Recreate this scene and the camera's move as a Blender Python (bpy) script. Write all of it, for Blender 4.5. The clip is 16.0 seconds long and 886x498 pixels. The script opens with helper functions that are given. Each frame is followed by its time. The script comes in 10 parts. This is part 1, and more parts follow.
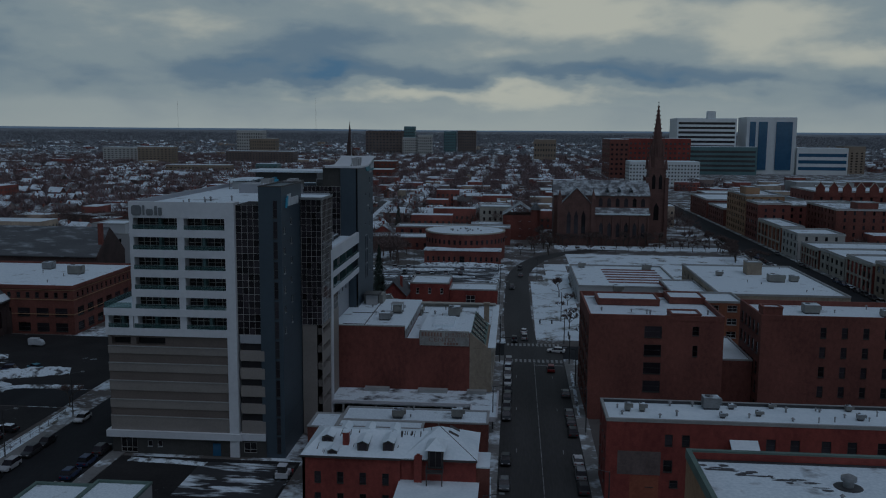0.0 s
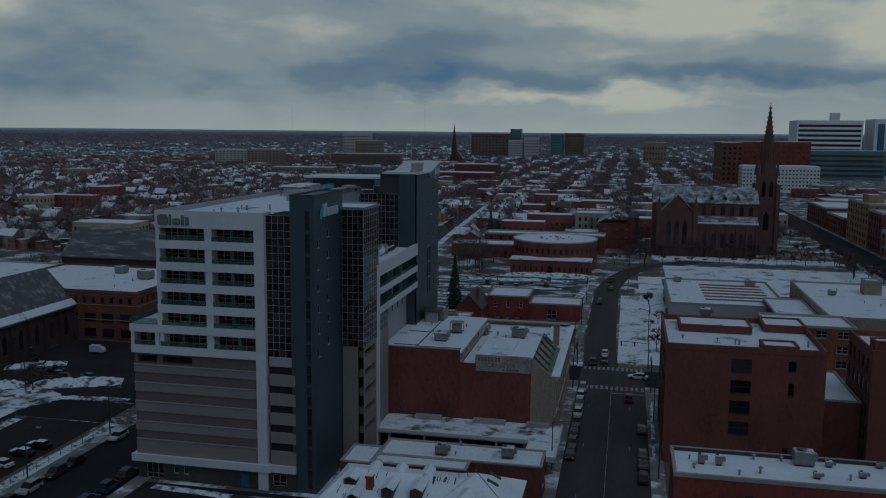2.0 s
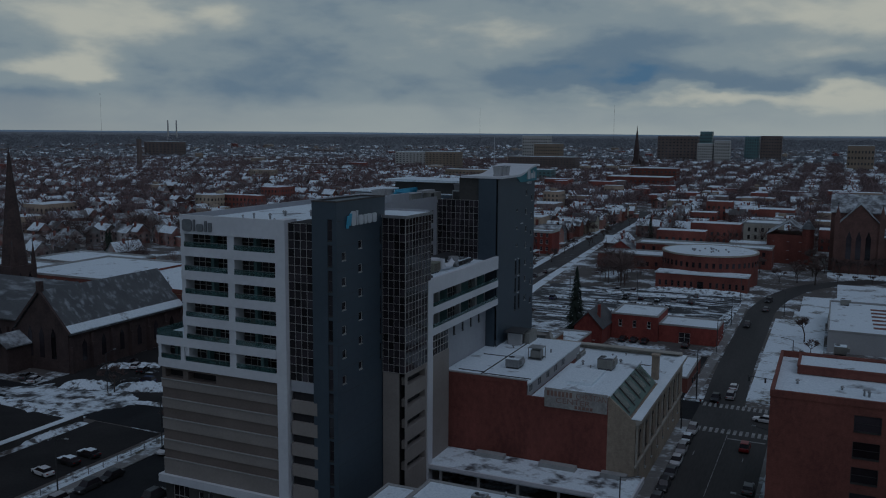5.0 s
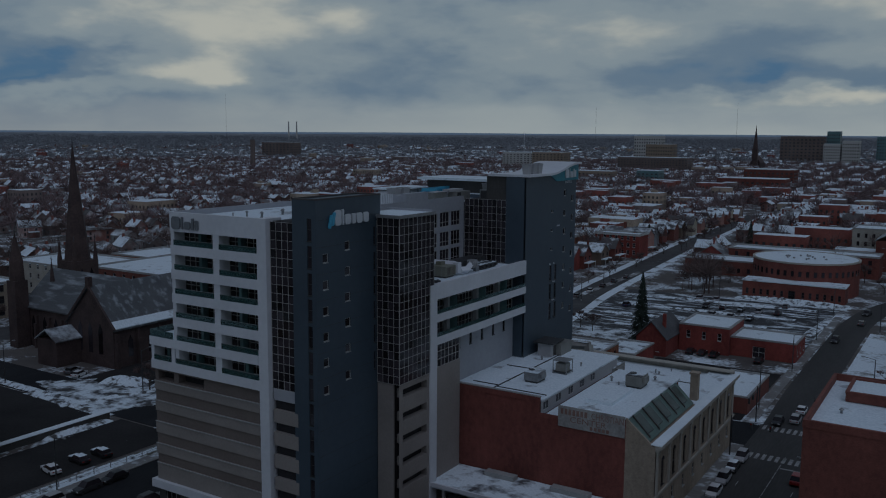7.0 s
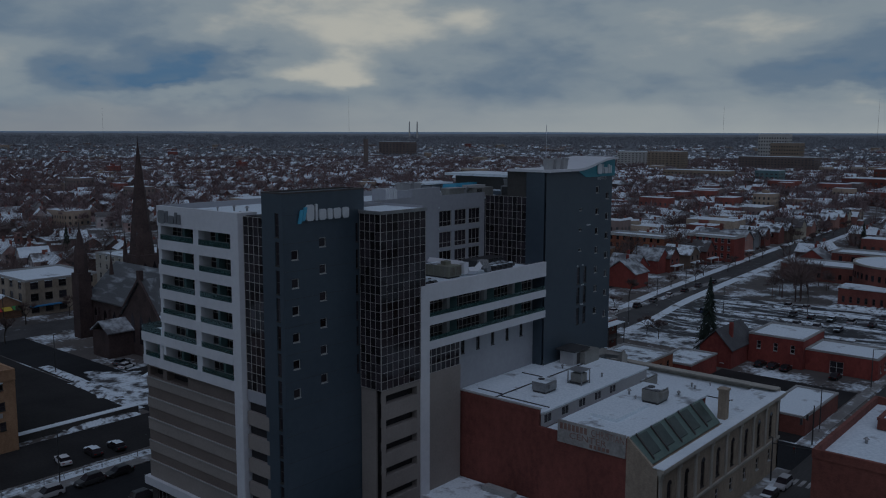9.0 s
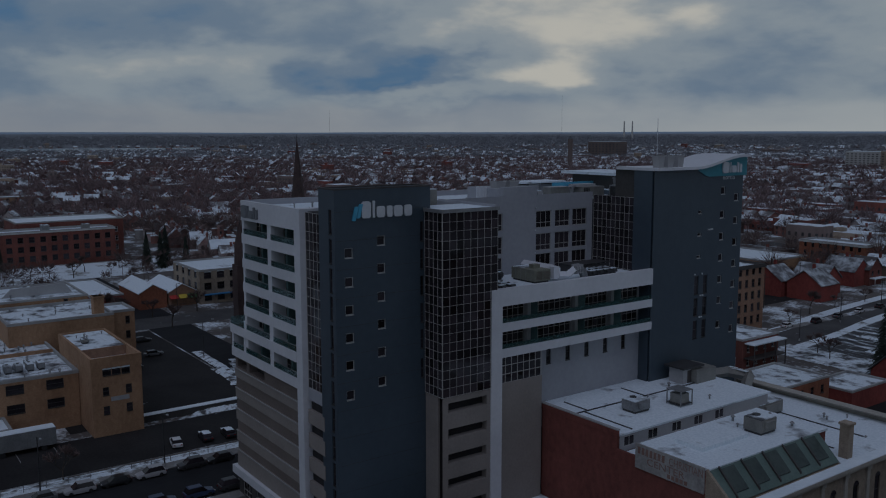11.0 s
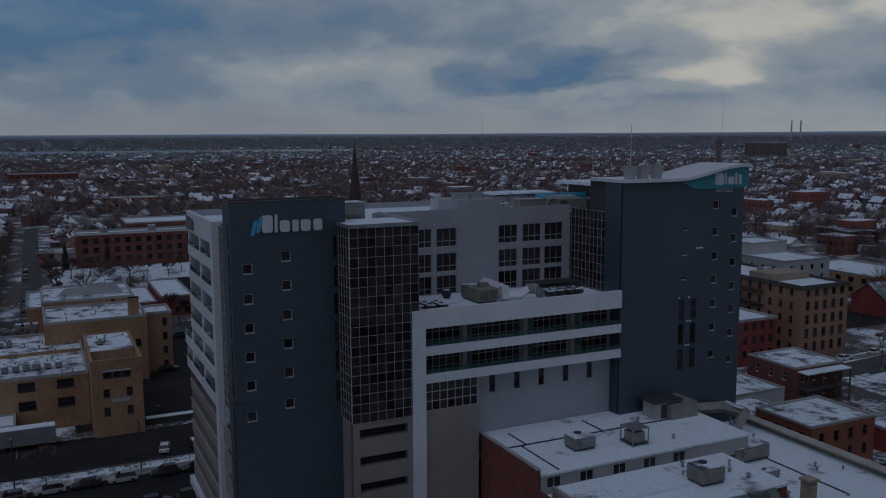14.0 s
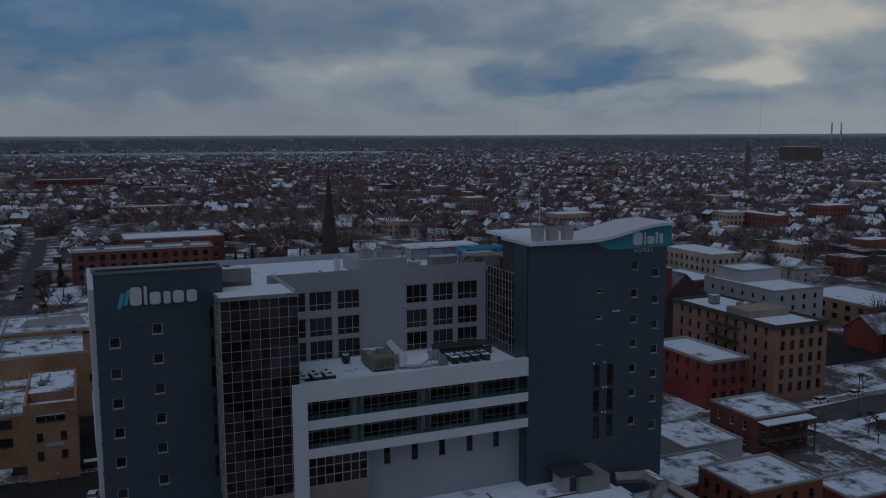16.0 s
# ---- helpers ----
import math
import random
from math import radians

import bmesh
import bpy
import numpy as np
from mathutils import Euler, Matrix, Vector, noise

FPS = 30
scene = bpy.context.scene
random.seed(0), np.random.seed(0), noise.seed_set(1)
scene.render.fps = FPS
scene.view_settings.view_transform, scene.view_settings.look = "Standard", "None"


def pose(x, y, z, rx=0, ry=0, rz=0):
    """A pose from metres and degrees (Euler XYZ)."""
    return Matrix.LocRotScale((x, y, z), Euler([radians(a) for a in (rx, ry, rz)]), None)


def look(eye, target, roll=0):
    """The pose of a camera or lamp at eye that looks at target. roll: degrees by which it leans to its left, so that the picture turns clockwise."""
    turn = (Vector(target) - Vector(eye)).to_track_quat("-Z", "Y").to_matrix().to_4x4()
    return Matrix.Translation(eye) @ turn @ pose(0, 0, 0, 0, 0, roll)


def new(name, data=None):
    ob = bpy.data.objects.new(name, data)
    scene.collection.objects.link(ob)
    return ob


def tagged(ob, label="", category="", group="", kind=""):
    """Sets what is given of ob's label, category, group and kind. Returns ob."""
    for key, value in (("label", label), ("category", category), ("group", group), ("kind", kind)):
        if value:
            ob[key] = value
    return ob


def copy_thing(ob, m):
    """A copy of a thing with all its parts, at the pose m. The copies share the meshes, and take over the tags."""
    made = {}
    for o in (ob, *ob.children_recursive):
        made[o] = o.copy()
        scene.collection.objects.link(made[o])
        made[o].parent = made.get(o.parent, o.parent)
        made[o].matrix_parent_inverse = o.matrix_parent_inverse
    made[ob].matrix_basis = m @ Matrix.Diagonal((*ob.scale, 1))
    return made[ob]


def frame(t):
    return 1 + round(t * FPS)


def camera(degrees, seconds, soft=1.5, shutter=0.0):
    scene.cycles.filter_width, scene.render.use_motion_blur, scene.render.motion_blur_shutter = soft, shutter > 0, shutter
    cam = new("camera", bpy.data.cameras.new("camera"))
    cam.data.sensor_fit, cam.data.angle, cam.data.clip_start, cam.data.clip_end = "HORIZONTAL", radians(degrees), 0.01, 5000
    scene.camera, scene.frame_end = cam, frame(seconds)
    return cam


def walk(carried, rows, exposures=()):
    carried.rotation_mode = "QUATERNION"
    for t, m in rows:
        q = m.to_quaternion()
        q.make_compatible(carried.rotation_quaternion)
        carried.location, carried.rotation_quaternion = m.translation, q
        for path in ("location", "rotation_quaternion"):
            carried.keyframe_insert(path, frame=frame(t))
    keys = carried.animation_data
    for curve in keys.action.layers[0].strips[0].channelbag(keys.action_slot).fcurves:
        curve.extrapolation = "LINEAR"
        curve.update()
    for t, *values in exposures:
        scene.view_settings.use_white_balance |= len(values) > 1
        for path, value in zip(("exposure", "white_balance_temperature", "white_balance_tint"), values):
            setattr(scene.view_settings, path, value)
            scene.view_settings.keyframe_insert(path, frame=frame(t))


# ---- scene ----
cam = camera(54.0, 16.0, 1.1)
METRES, EYE, TILT, LEAN, TURN = 158.0, 57.0, 0.0, 0.0, 4.7
ROWS = [
    (0.0, 0.0, 0.0, 0.0, 0.06, -7.74, -0.45),
    (0.5, 0.0132, 0.028, 0.0004, 2.09, -7.71, -0.46),
    (1.0, 0.0267, 0.0559, 0.0008, 4.3, -7.68, -0.48),
    (1.5, 0.0411, 0.0832, 0.0011, 6.25, -7.65, -0.48),
    (2.0, 0.0562, 0.11, 0.0013, 7.28, -7.63, -0.48),
    (2.5, 0.0726, 0.1356, 0.0012, 7.84, -7.62, -0.47),
    (3.0, 0.0902, 0.1601, 0.001, 8.76, -7.59, -0.44),
    (3.5, 0.1072, 0.1854, 0.0004, 11.11, -7.57, -0.43),
    (4.0, 0.1249, 0.2107, -0.0004, 14.54, -7.55, -0.44),
    (6.5, 0.216, 0.3335, -0.0061, 25.35, -7.52, -0.38),
    (7.0, 0.2342, 0.3585, -0.0078, 27.45, -7.52, -0.36),
    (7.5, 0.2526, 0.3833, -0.0096, 29.11, -7.52, -0.33),
    (8.0, 0.2711, 0.4083, -0.0114, 30.71, -7.53, -0.29),
    (10.5, 0.3544, 0.5406, -0.0183, 45.94, -7.58, 0.0),
    (11.0, 0.3673, 0.5691, -0.0192, 49.62, -7.56, 0.06),
    (11.5, 0.3792, 0.5977, -0.0199, 52.32, -7.55, 0.1),
    (12.0, 0.3905, 0.6267, -0.0202, 55.07, -7.54, 0.15),
    (12.5, 0.401, 0.6565, -0.0205, 57.55, -7.52, 0.21),
    (13.0, 0.4118, 0.6865, -0.0207, 59.37, -7.48, 0.23),
    (13.5, 0.4235, 0.7166, -0.02, 59.48, -7.48, 0.27),
    (14.0, 0.4359, 0.7468, -0.0129, 59.99, -7.48, 0.28),
    (14.5, 0.4477, 0.778, -0.0014, 61.77, -7.48, 0.27),
    (15.0, 0.4563, 0.8087, 0.0108, 62.15, -7.48, 0.25),
    (15.5, 0.4601, 0.8369, 0.0226, 62.25, -7.47, 0.24),
    (16.0, 0.4594, 0.8633, 0.0347, 62.43, -7.47, 0.21),
]
walk(cam, [(t, pose(0, 0, EYE, TILT, LEAN, TURN) @ pose(METRES * x, METRES * y, METRES * z, 90 + pitch, roll, yaw)) for t, x, y, z, yaw, pitch, roll in ROWS],
     exposures=[(0.0, 0.05, 5880, 14), (8.0, 0.08, 5910, 19), (11.0, 0.1, 6030, 23), (16.0, 0.11, 5960, 24)])

# ---- sky and light: a heavy winter overcast with blue gaps ----
SUN_ELEVATION, SUN_AZIMUTH = 60.0, 140.0


def make_world():
    w = bpy.data.worlds.new("winter_sky")
    scene.world = w
    w.use_nodes = True
    nt = w.node_tree
    nt.nodes.clear()
    N, L = nt.nodes.new, nt.links.new
    out, bg = N("ShaderNodeOutputWorld"), N("ShaderNodeBackground")
    sky = N("ShaderNodeTexSky")
    sky.sky_type, sky.sun_disc = "NISHITA", False
    sky.sun_elevation, sky.sun_rotation = radians(SUN_ELEVATION), radians(SUN_AZIMUTH)
    sky.air_density, sky.dust_density, sky.ozone_density = 1.3, 1.5, 2.0
    co, sep = N("ShaderNodeTexCoord"), N("ShaderNodeSeparateXYZ")
    L(co.outputs["Generated"], sep.inputs[0])

    def math_node(op, a, b=None, clamp=False):
        m = N("ShaderNodeMath")
        m.operation, m.use_clamp = op, clamp
        for i, v in enumerate((a, b)):
            if v is None:
                continue
            if isinstance(v, (int, float)):
                m.inputs[i].default_value = v
            else:
                L(v, m.inputs[i])
        return m.outputs[0]

    up = math_node("MAXIMUM", sep.outputs[2], 0.0)

    def ramp(fac, stops):
        r = N("ShaderNodeValToRGB")
        r.color_ramp.interpolation = "EASE"
        while len(r.color_ramp.elements) < len(stops):
            r.color_ramp.elements.new(0.5)
        for e, (p, c) in zip(r.color_ramp.elements, stops):
            e.position, e.color = p, (*c, 1)
        L(fac, r.inputs[0])
        return r.outputs[0]

    # the deck as seen along the skyline: cloud masses (degrees west of north, elevation, half-widths, lighter or darker), torn by noise
    def turbulence(scale, detail, seed, rough=0.55, twist=0.0):
        mp, nz = N("ShaderNodeMapping"), N("ShaderNodeTexNoise")
        mp.inputs["Location"].default_value = seed
        mp.inputs["Scale"].default_value = (1, 1, 2.6)
        nz.inputs["Scale"].default_value, nz.inputs["Detail"].default_value = scale, detail
        nz.inputs["Roughness"].default_value, nz.inputs["Distortion"].default_value = rough, twist
        L(co.outputs["Generated"], mp.inputs["Vector"]), L(mp.outputs[0], nz.inputs["Vector"])
        return nz.outputs["Fac"]

    tear, sway = turbulence(9.0, 5, (3.1, 1.7, 0.4), 0.5), turbulence(5.0, 5, (8.3, 4.2, 2.9), 0.5)
    west = math_node("MULTIPLY", math_node("ARCTAN2", math_node("MULTIPLY", sep.outputs[0], -1.0), sep.outputs[1]), 57.2958)
    west = math_node("ADD", west, math_node("MULTIPLY", sway, 22.0))
    west = math_node("SUBTRACT", west, 11.0)
    high = math_node("ADD", math_node("MULTIPLY", sep.outputs[2], 57.2958), math_node("MULTIPLY", math_node("SUBTRACT", tear, 0.5), 4.4))
    spot = N("ShaderNodeCombineXYZ")
    L(west, spot.inputs[0]), L(high, spot.inputs[1])
    body = math_node("ADD", math_node("MULTIPLY", turbulence(4.2, 4, (16.6, 2.0, 5.0), 0.5, 0.3), 0.34), math_node("MULTIPLY", turbulence(13.0, 7, (7.0, 2.0, 0.6), 0.55, 0.2), 0.15))
    mixed = math_node("ADD", body, 0.262)
    for u, v, wu, wv, lift_by in ((8, 3.7, 15, 1.6, -0.12), (-8, 3.4, 16, 1.4, -0.10), (57, 3.7, 10, 2.8, -0.16), (91, 6.5, 15, 5.0, -0.13), (-2, 6.0, 32, 7.0, 0.07), (10, 5.6, 12, 1.6, -0.06), (76, 7.0, 36, 9.0, -0.05),
                                  (-4, 8.2, 10, 3.2, 0.15), (22, 6.6, 14, 3.4, 0.12), (47.5, 6.9, 12, 4.6, 0.17), (49, 3.8, 8, 1.5, 0.15), (55, 2.6, 8, 1.0, 0.14), (71, 4.4, 15, 2.2, 0.10), (-15, 6.4, 9, 2.4, 0.10), (2, 2.3, 28, 1.2, 0.13), (-22, 4.2, 8, 2.0, 0.10)):
        mp, ln, mr = N("ShaderNodeMapping"), N("ShaderNodeVectorMath"), N("ShaderNodeMapRange")
        mp.inputs["Location"].default_value, mp.inputs["Scale"].default_value = (-u / wu, -v / wv, 0), (1 / wu, 1 / wv, 1)
        ln.operation, mr.interpolation_type = "LENGTH", "SMOOTHSTEP"
        mr.inputs["To Min"].default_value, mr.inputs["To Max"].default_value = lift_by, 0.0
        L(spot.outputs[0], mp.inputs["Vector"]), L(mp.outputs[0], ln.inputs[0]), L(ln.outputs["Value"], mr.inputs["Value"])
        mixed = math_node("ADD", mixed, mr.outputs[0])
    shade = ramp(mixed, [(0.35, (0.042, 0.112, 0.182)), (0.45, (0.112, 0.163, 0.193)), (0.55, (0.196, 0.240, 0.235)), (0.67, (0.39, 0.395, 0.31))])
    gaps = ramp(mixed, [(0.30, (0.4, 0.4, 0.4)), (0.40, (0, 0, 0))])
    soft = N("ShaderNodeMix")
    soft.data_type = "RGBA"
    sk = N("ShaderNodeVectorMath")
    sk.operation = "SCALE"
    sk.inputs["Scale"].default_value = 0.05
    L(sky.outputs[0], sk.inputs[0])
    L(gaps, soft.inputs["Factor"]), L(shade, soft.inputs[6]), L(sk.outputs[0], soft.inputs[7])
    # the pale strip under the cloud deck, towards the horizon
    low = N("ShaderNodeMix")
    low.data_type = "RGBA"
    fade = ramp(math_node("MULTIPLY", math_node("ADD", math_node("MULTIPLY", high, 0.5), math_node("MULTIPLY", sep.outputs[2], 28.6479)), 0.0174533), [(0.0, (0.8, 0.8, 0.8)), (0.02, (0.6, 0.6, 0.6)), (0.042, (0, 0, 0))])
    L(fade, low.inputs["Factor"]), L(soft.outputs[2], low.inputs[6])
    pale = N("ShaderNodeMapRange")
    pale.inputs["From Min"].default_value, pale.inputs["From Max"].default_value = 20.0, 75.0
    L(west, pale.inputs["Value"])
    L(ramp(pale.outputs[0], [(0.0, (0.30, 0.33, 0.29)), (1.0, (0.195, 0.215, 0.205))]), low.inputs[7])
    # unseen sky overhead is dimmed and blued to cut light on the walls
    thick = ramp(up, [(0.16, (1, 1, 1)), (0.5, (0.405, 0.42, 0.49))])
    deck = N("ShaderNodeMix")
    deck.data_type, deck.blend_type = "RGBA", "MULTIPLY"
    deck.inputs["Factor"].default_value = 1.0
    L(low.outputs[2], deck.inputs[6]), L(thick, deck.inputs[7])
    L(deck.outputs[2], bg.inputs["Color"])
    bg.inputs["Strength"].default_value = 1.0
    L(bg.outputs[0], out.inputs[0])


make_world()
sun_data = bpy.data.lights.new("sun", "SUN")
sun_data.energy, sun_data.angle, sun_data.color = 0.36, radians(60), (0.90, 0.98, 1.10)
sun = new("sun", sun_data)
sun_way = Vector((math.sin(radians(SUN_AZIMUTH)) * math.cos(radians(SUN_ELEVATION)), math.cos(radians(SUN_AZIMUTH)) * math.cos(radians(SUN_ELEVATION)), math.sin(radians(SUN_ELEVATION))))
sun.matrix_world = look(sun_way * 500, (0, 0, 0))


# ---- materials ----
def surface(name, colors, rough=0.8, scales=(0.35, 6.0), metal=0.0, bump=0.0, spread=(0.35, 0.65), stretch=(1, 1, 1), snow=None, island=0.0, spec=0.5, random_tint=0.0):
    """A weathered surface: two colours mixed by coarse and fine noise, and, where snow=(low, high) is given, snow lying in patches."""
    m = bpy.data.materials.new(name)
    m.use_nodes = True
    nt = m.node_tree
    N, L = nt.nodes.new, nt.links.new
    b = nt.nodes["Principled BSDF"]
    geo, mp = N("ShaderNodeNewGeometry"), N("ShaderNodeMapping")
    mp.inputs["Scale"].default_value = stretch
    L(geo.outputs["Position"], mp.inputs["Vector"])

    def nz(scale, detail=4.0):
        n = N("ShaderNodeTexNoise")
        n.inputs["Scale"].default_value, n.inputs["Detail"].default_value = scale, detail
        L(mp.outputs[0], n.inputs["Vector"])
        return n.outputs["Fac"]

    coarse, fine = nz(scales[0]), nz(scales[1], 3.0)
    add = N("ShaderNodeMath")
    add.operation = "MULTIPLY_ADD"
    add.inputs[1].default_value = 0.6
    half = N("ShaderNodeMath")
    half.operation = "MULTIPLY"
    half.inputs[1].default_value = 0.4
    L(fine, half.inputs[0]), L(coarse, add.inputs[0]), L(half.outputs[0], add.inputs[2])
    r = N("ShaderNodeValToRGB")
    r.color_ramp.elements[0].position, r.color_ramp.elements[1].position = spread
    r.color_ramp.elements[0].color, r.color_ramp.elements[1].color = (*colors[0], 1), (*colors[1], 1)
    for i, c in enumerate(colors[2:]):
        e = r.color_ramp.elements.new(spread[0] + (spread[1] - spread[0]) * (0.33 + 0.34 * i))
        e.color = (*c, 1)
    L(add.outputs[0], r.inputs[0])
    col = r.outputs[0]
    if island or random_tint:
        hsv = N("ShaderNodeHueSaturation")
        ma = N("ShaderNodeMapRange")
        k = island or random_tint
        ma.inputs[3].default_value, ma.inputs[4].default_value = 1 - k, 1 + k
        if island:
            L(geo.outputs["Random Per Island"], ma.inputs[0])
        else:
            oi = N("ShaderNodeObjectInfo")
            L(oi.outputs["Random"], ma.inputs[0])
        L(ma.outputs[0], hsv.inputs["Value"]), L(col, hsv.inputs["Color"])
        col = hsv.outputs[0]
    if snow:
        s1, s2 = nz(snow[2] if len(snow) > 2 else 0.12, 6.0), nz(0.9, 5.0)
        sm = N("ShaderNodeMath")
        sm.operation = "MULTIPLY_ADD"
        sm.inputs[1].default_value = 0.3
        sh = N("ShaderNodeMath")
        sh.operation = "MULTIPLY"
        sh.inputs[1].default_value = 0.7
        L(s1, sh.inputs[0]), L(s2, sm.inputs[0]), L(sh.outputs[0], sm.inputs[2])
        sr = N("ShaderNodeMapRange")
        sr.inputs[1].default_value, sr.inputs[2].default_value = snow[0], snow[1]
        L(sm.outputs[0], sr.inputs[0])
        tone = N("ShaderNodeValToRGB")
        tone.color_ramp.elements[0].position, tone.color_ramp.elements[1].position = 0.3, 0.7
        tone.color_ramp.elements[0].color, tone.color_ramp.elements[1].color = (0.60, 0.68, 0.735, 1), (0.77, 0.84, 0.885, 1)
        L(fine, tone.inputs[0])
        mx = N("ShaderNodeMix")
        mx.data_type = "RGBA"
        L(sr.outputs[0], mx.inputs["Factor"]), L(col, mx.inputs[6]), L(tone.outputs[0], mx.inputs[7])
        col = mx.outputs[2]
    L(col, b.inputs["Base Color"])
    b.inputs["Roughness"].default_value, b.inputs["Metallic"].default_value = rough, metal
    b.inputs["Specular IOR Level"].default_value = spec
    if bump:
        bp = N("ShaderNodeBump")
        bp.inputs["Strength"].default_value, bp.inputs["Distance"].default_value = bump, 0.05
        L(fine, bp.inputs["Height"]), L(bp.outputs[0], b.inputs["Normal"])
    return m


def bricks(name, dark, light, mortar, size=(0.24, 0.085), stain=0.3):
    """Brickwork in courses, with soot and patches."""
    m = surface(name, (tuple(v * 0.88 for v in dark), tuple(v * 1.06 for v in light)), 0.9, (0.16, 1.6), bump=0.25, stretch=(1, 1, 0.6))
    nt = m.node_tree
    N, L = nt.nodes.new, nt.links.new
    b = nt.nodes["Principled BSDF"]
    geo, sep, com, br, mx = N("ShaderNodeNewGeometry"), N("ShaderNodeSeparateXYZ"), N("ShaderNodeCombineXYZ"), N("ShaderNodeTexBrick"), N("ShaderNodeMix")
    ad = N("ShaderNodeMath")
    L(geo.outputs["Position"], sep.inputs[0])
    L(sep.outputs[0], ad.inputs[0]), L(sep.outputs[1], ad.inputs[1])
    L(ad.outputs[0], com.inputs[0]), L(sep.outputs[2], com.inputs[1])
    L(com.outputs[0], br.inputs["Vector"])
    br.inputs["Scale"].default_value, br.inputs["Brick Width"].default_value, br.inputs["Row Height"].default_value = 1.0, *size
    br.inputs["Mortar Size"].default_value = 0.008
    br.inputs["Color1"].default_value, br.inputs["Color2"].default_value, br.inputs["Mortar"].default_value = (1, 1, 1, 1), (0.75, 0.72, 0.7, 1), (*mortar, 1)
    mx.data_type, mx.blend_type = "RGBA", "MULTIPLY"
    mx.inputs["Factor"].default_value = 0.8
    L(b.inputs["Base Color"].links[0].from_socket, mx.inputs[6]), L(br.outputs[0], mx.inputs[7])
    L(mx.outputs[2], b.inputs["Base Color"])
    return m


SNOW = surface("snow", ((0.64, 0.72, 0.77), (0.80, 0.865, 0.905)), 0.7, (0.2, 2.0), bump=0.4)
ROOF_SNOW = surface("snowy_roof", ((0.10, 0.10, 0.105), (0.16, 0.16, 0.165)), 0.8, (0.3, 3.0), bump=0.3, snow=(0.29, 0.42, 0.22))
ROOF_THIN = surface("thin_snow_roof", ((0.07, 0.07, 0.075), (0.13, 0.13, 0.135)), 0.8, (0.3, 3.0), bump=0.3, snow=(0.385, 0.52, 0.3))
ROOF_BARE = surface("bare_roof", ((0.05, 0.05, 0.055), (0.10, 0.10, 0.105)), 0.8, (0.3, 3.0), bump=0.3, snow=(0.62, 0.75, 0.5))
ASPHALT = surface("wet_asphalt", ((0.010, 0.0105, 0.0125), (0.024, 0.025, 0.028)), 0.8, (0.15, 3.0), stretch=(1.0, 0.25, 1.0), bump=0.2, snow=(0.74, 0.88, 0.25), spec=0.2)
TRODDEN = surface("trodden_snow", ((0.03, 0.03, 0.032), (0.07, 0.068, 0.066)), 0.75, (0.2, 2.0), bump=0.4, snow=(0.42, 0.55, 0.22))
SALTED = surface("salted_asphalt", ((0.032, 0.0305, 0.030), (0.060, 0.057, 0.055)), 0.75, (0.15, 3.0), stretch=(1.0, 0.12, 1.0), bump=0.2, snow=(0.74, 0.9, 0.25), spec=0.3)
LOT = surface("parking_asphalt", ((0.016, 0.0155, 0.016), (0.036, 0.034, 0.034)), 0.8, (0.12, 2.0), bump=0.2, snow=(0.655, 0.72, 0.10), spec=0.15)
LOT_SNOWY = surface("snowy_parking", ((0.018, 0.018, 0.021), (0.04, 0.04, 0.043)), 0.7, (0.12, 2.0), bump=0.2, stretch=(0.4, 1.4, 1), snow=(0.51, 0.60, 0.25))
PAVING = surface("pavement_concrete", ((0.15, 0.145, 0.14), (0.24, 0.235, 0.225)), 0.85, (0.2, 2.0), bump=0.15, snow=(0.52, 0.64, 0.2))
VERGE = surface("snowy_grass", ((0.07, 0.065, 0.045), (0.13, 0.115, 0.08)), 0.9, (0.3, 3.0), bump=0.3, snow=(0.36, 0.47, 0.13))
LAND = surface("winter_land", ((0.075, 0.066, 0.062), (0.125, 0.110, 0.10)), 0.9, (0.03, 0.3), bump=0.2, snow=(0.50, 0.61, 0.09))
PAINT_LINE = surface("road_paint", ((0.12, 0.12, 0.12), (0.40, 0.40, 0.39)), 0.7, (0.6, 4.0))
CONCRETE = surface("concrete", ((0.25, 0.25, 0.245), (0.36, 0.36, 0.35)), 0.85, (0.3, 4.0), bump=0.15)
BRICK_DEEP = bricks("deep_red_brick", (0.155, 0.046, 0.036), (0.24, 0.074, 0.057), (0.62, 0.58, 0.55))
BRICK_DARK = bricks("sooty_brick", (0.155, 0.051, 0.040), (0.234, 0.082, 0.062), (0.62, 0.58, 0.55))
BRICK_BRIGHT = bricks("painted_red_brick", (0.215, 0.042, 0.035), (0.315, 0.070, 0.055), (0.7, 0.66, 0.6))
BRICK_ORANGE = bricks("orange_brick", (0.26, 0.092, 0.05), (0.36, 0.135, 0.075), (0.7, 0.66, 0.6))
BRICK_TAN = bricks("tan_brick", (0.335, 0.192, 0.108), (0.44, 0.265, 0.157), (0.75, 0.72, 0.68))
BRICK_BROWN = bricks("brown_brick", (0.275, 0.155, 0.10), (0.365, 0.215, 0.145), (0.72, 0.68, 0.64))
BRICK_BUFF = bricks("buff_brick", (0.27, 0.22, 0.17), (0.38, 0.315, 0.245), (0.75, 0.72, 0.68))
STONE_DARK = surface("sooty_stone", ((0.043, 0.028, 0.027), (0.088, 0.057, 0.052)), 0.9, (0.25, 2.0), bump=0.4)
STONE_BROWN = surface("brown_sandstone", ((0.094, 0.048, 0.041), (0.162, 0.084, 0.070)), 0.9, (0.25, 2.0), bump=0.4)
STONE_PALE = surface("pale_limestone", ((0.30, 0.28, 0.24), (0.43, 0.40, 0.35)), 0.85, (0.3, 3.0), bump=0.2)
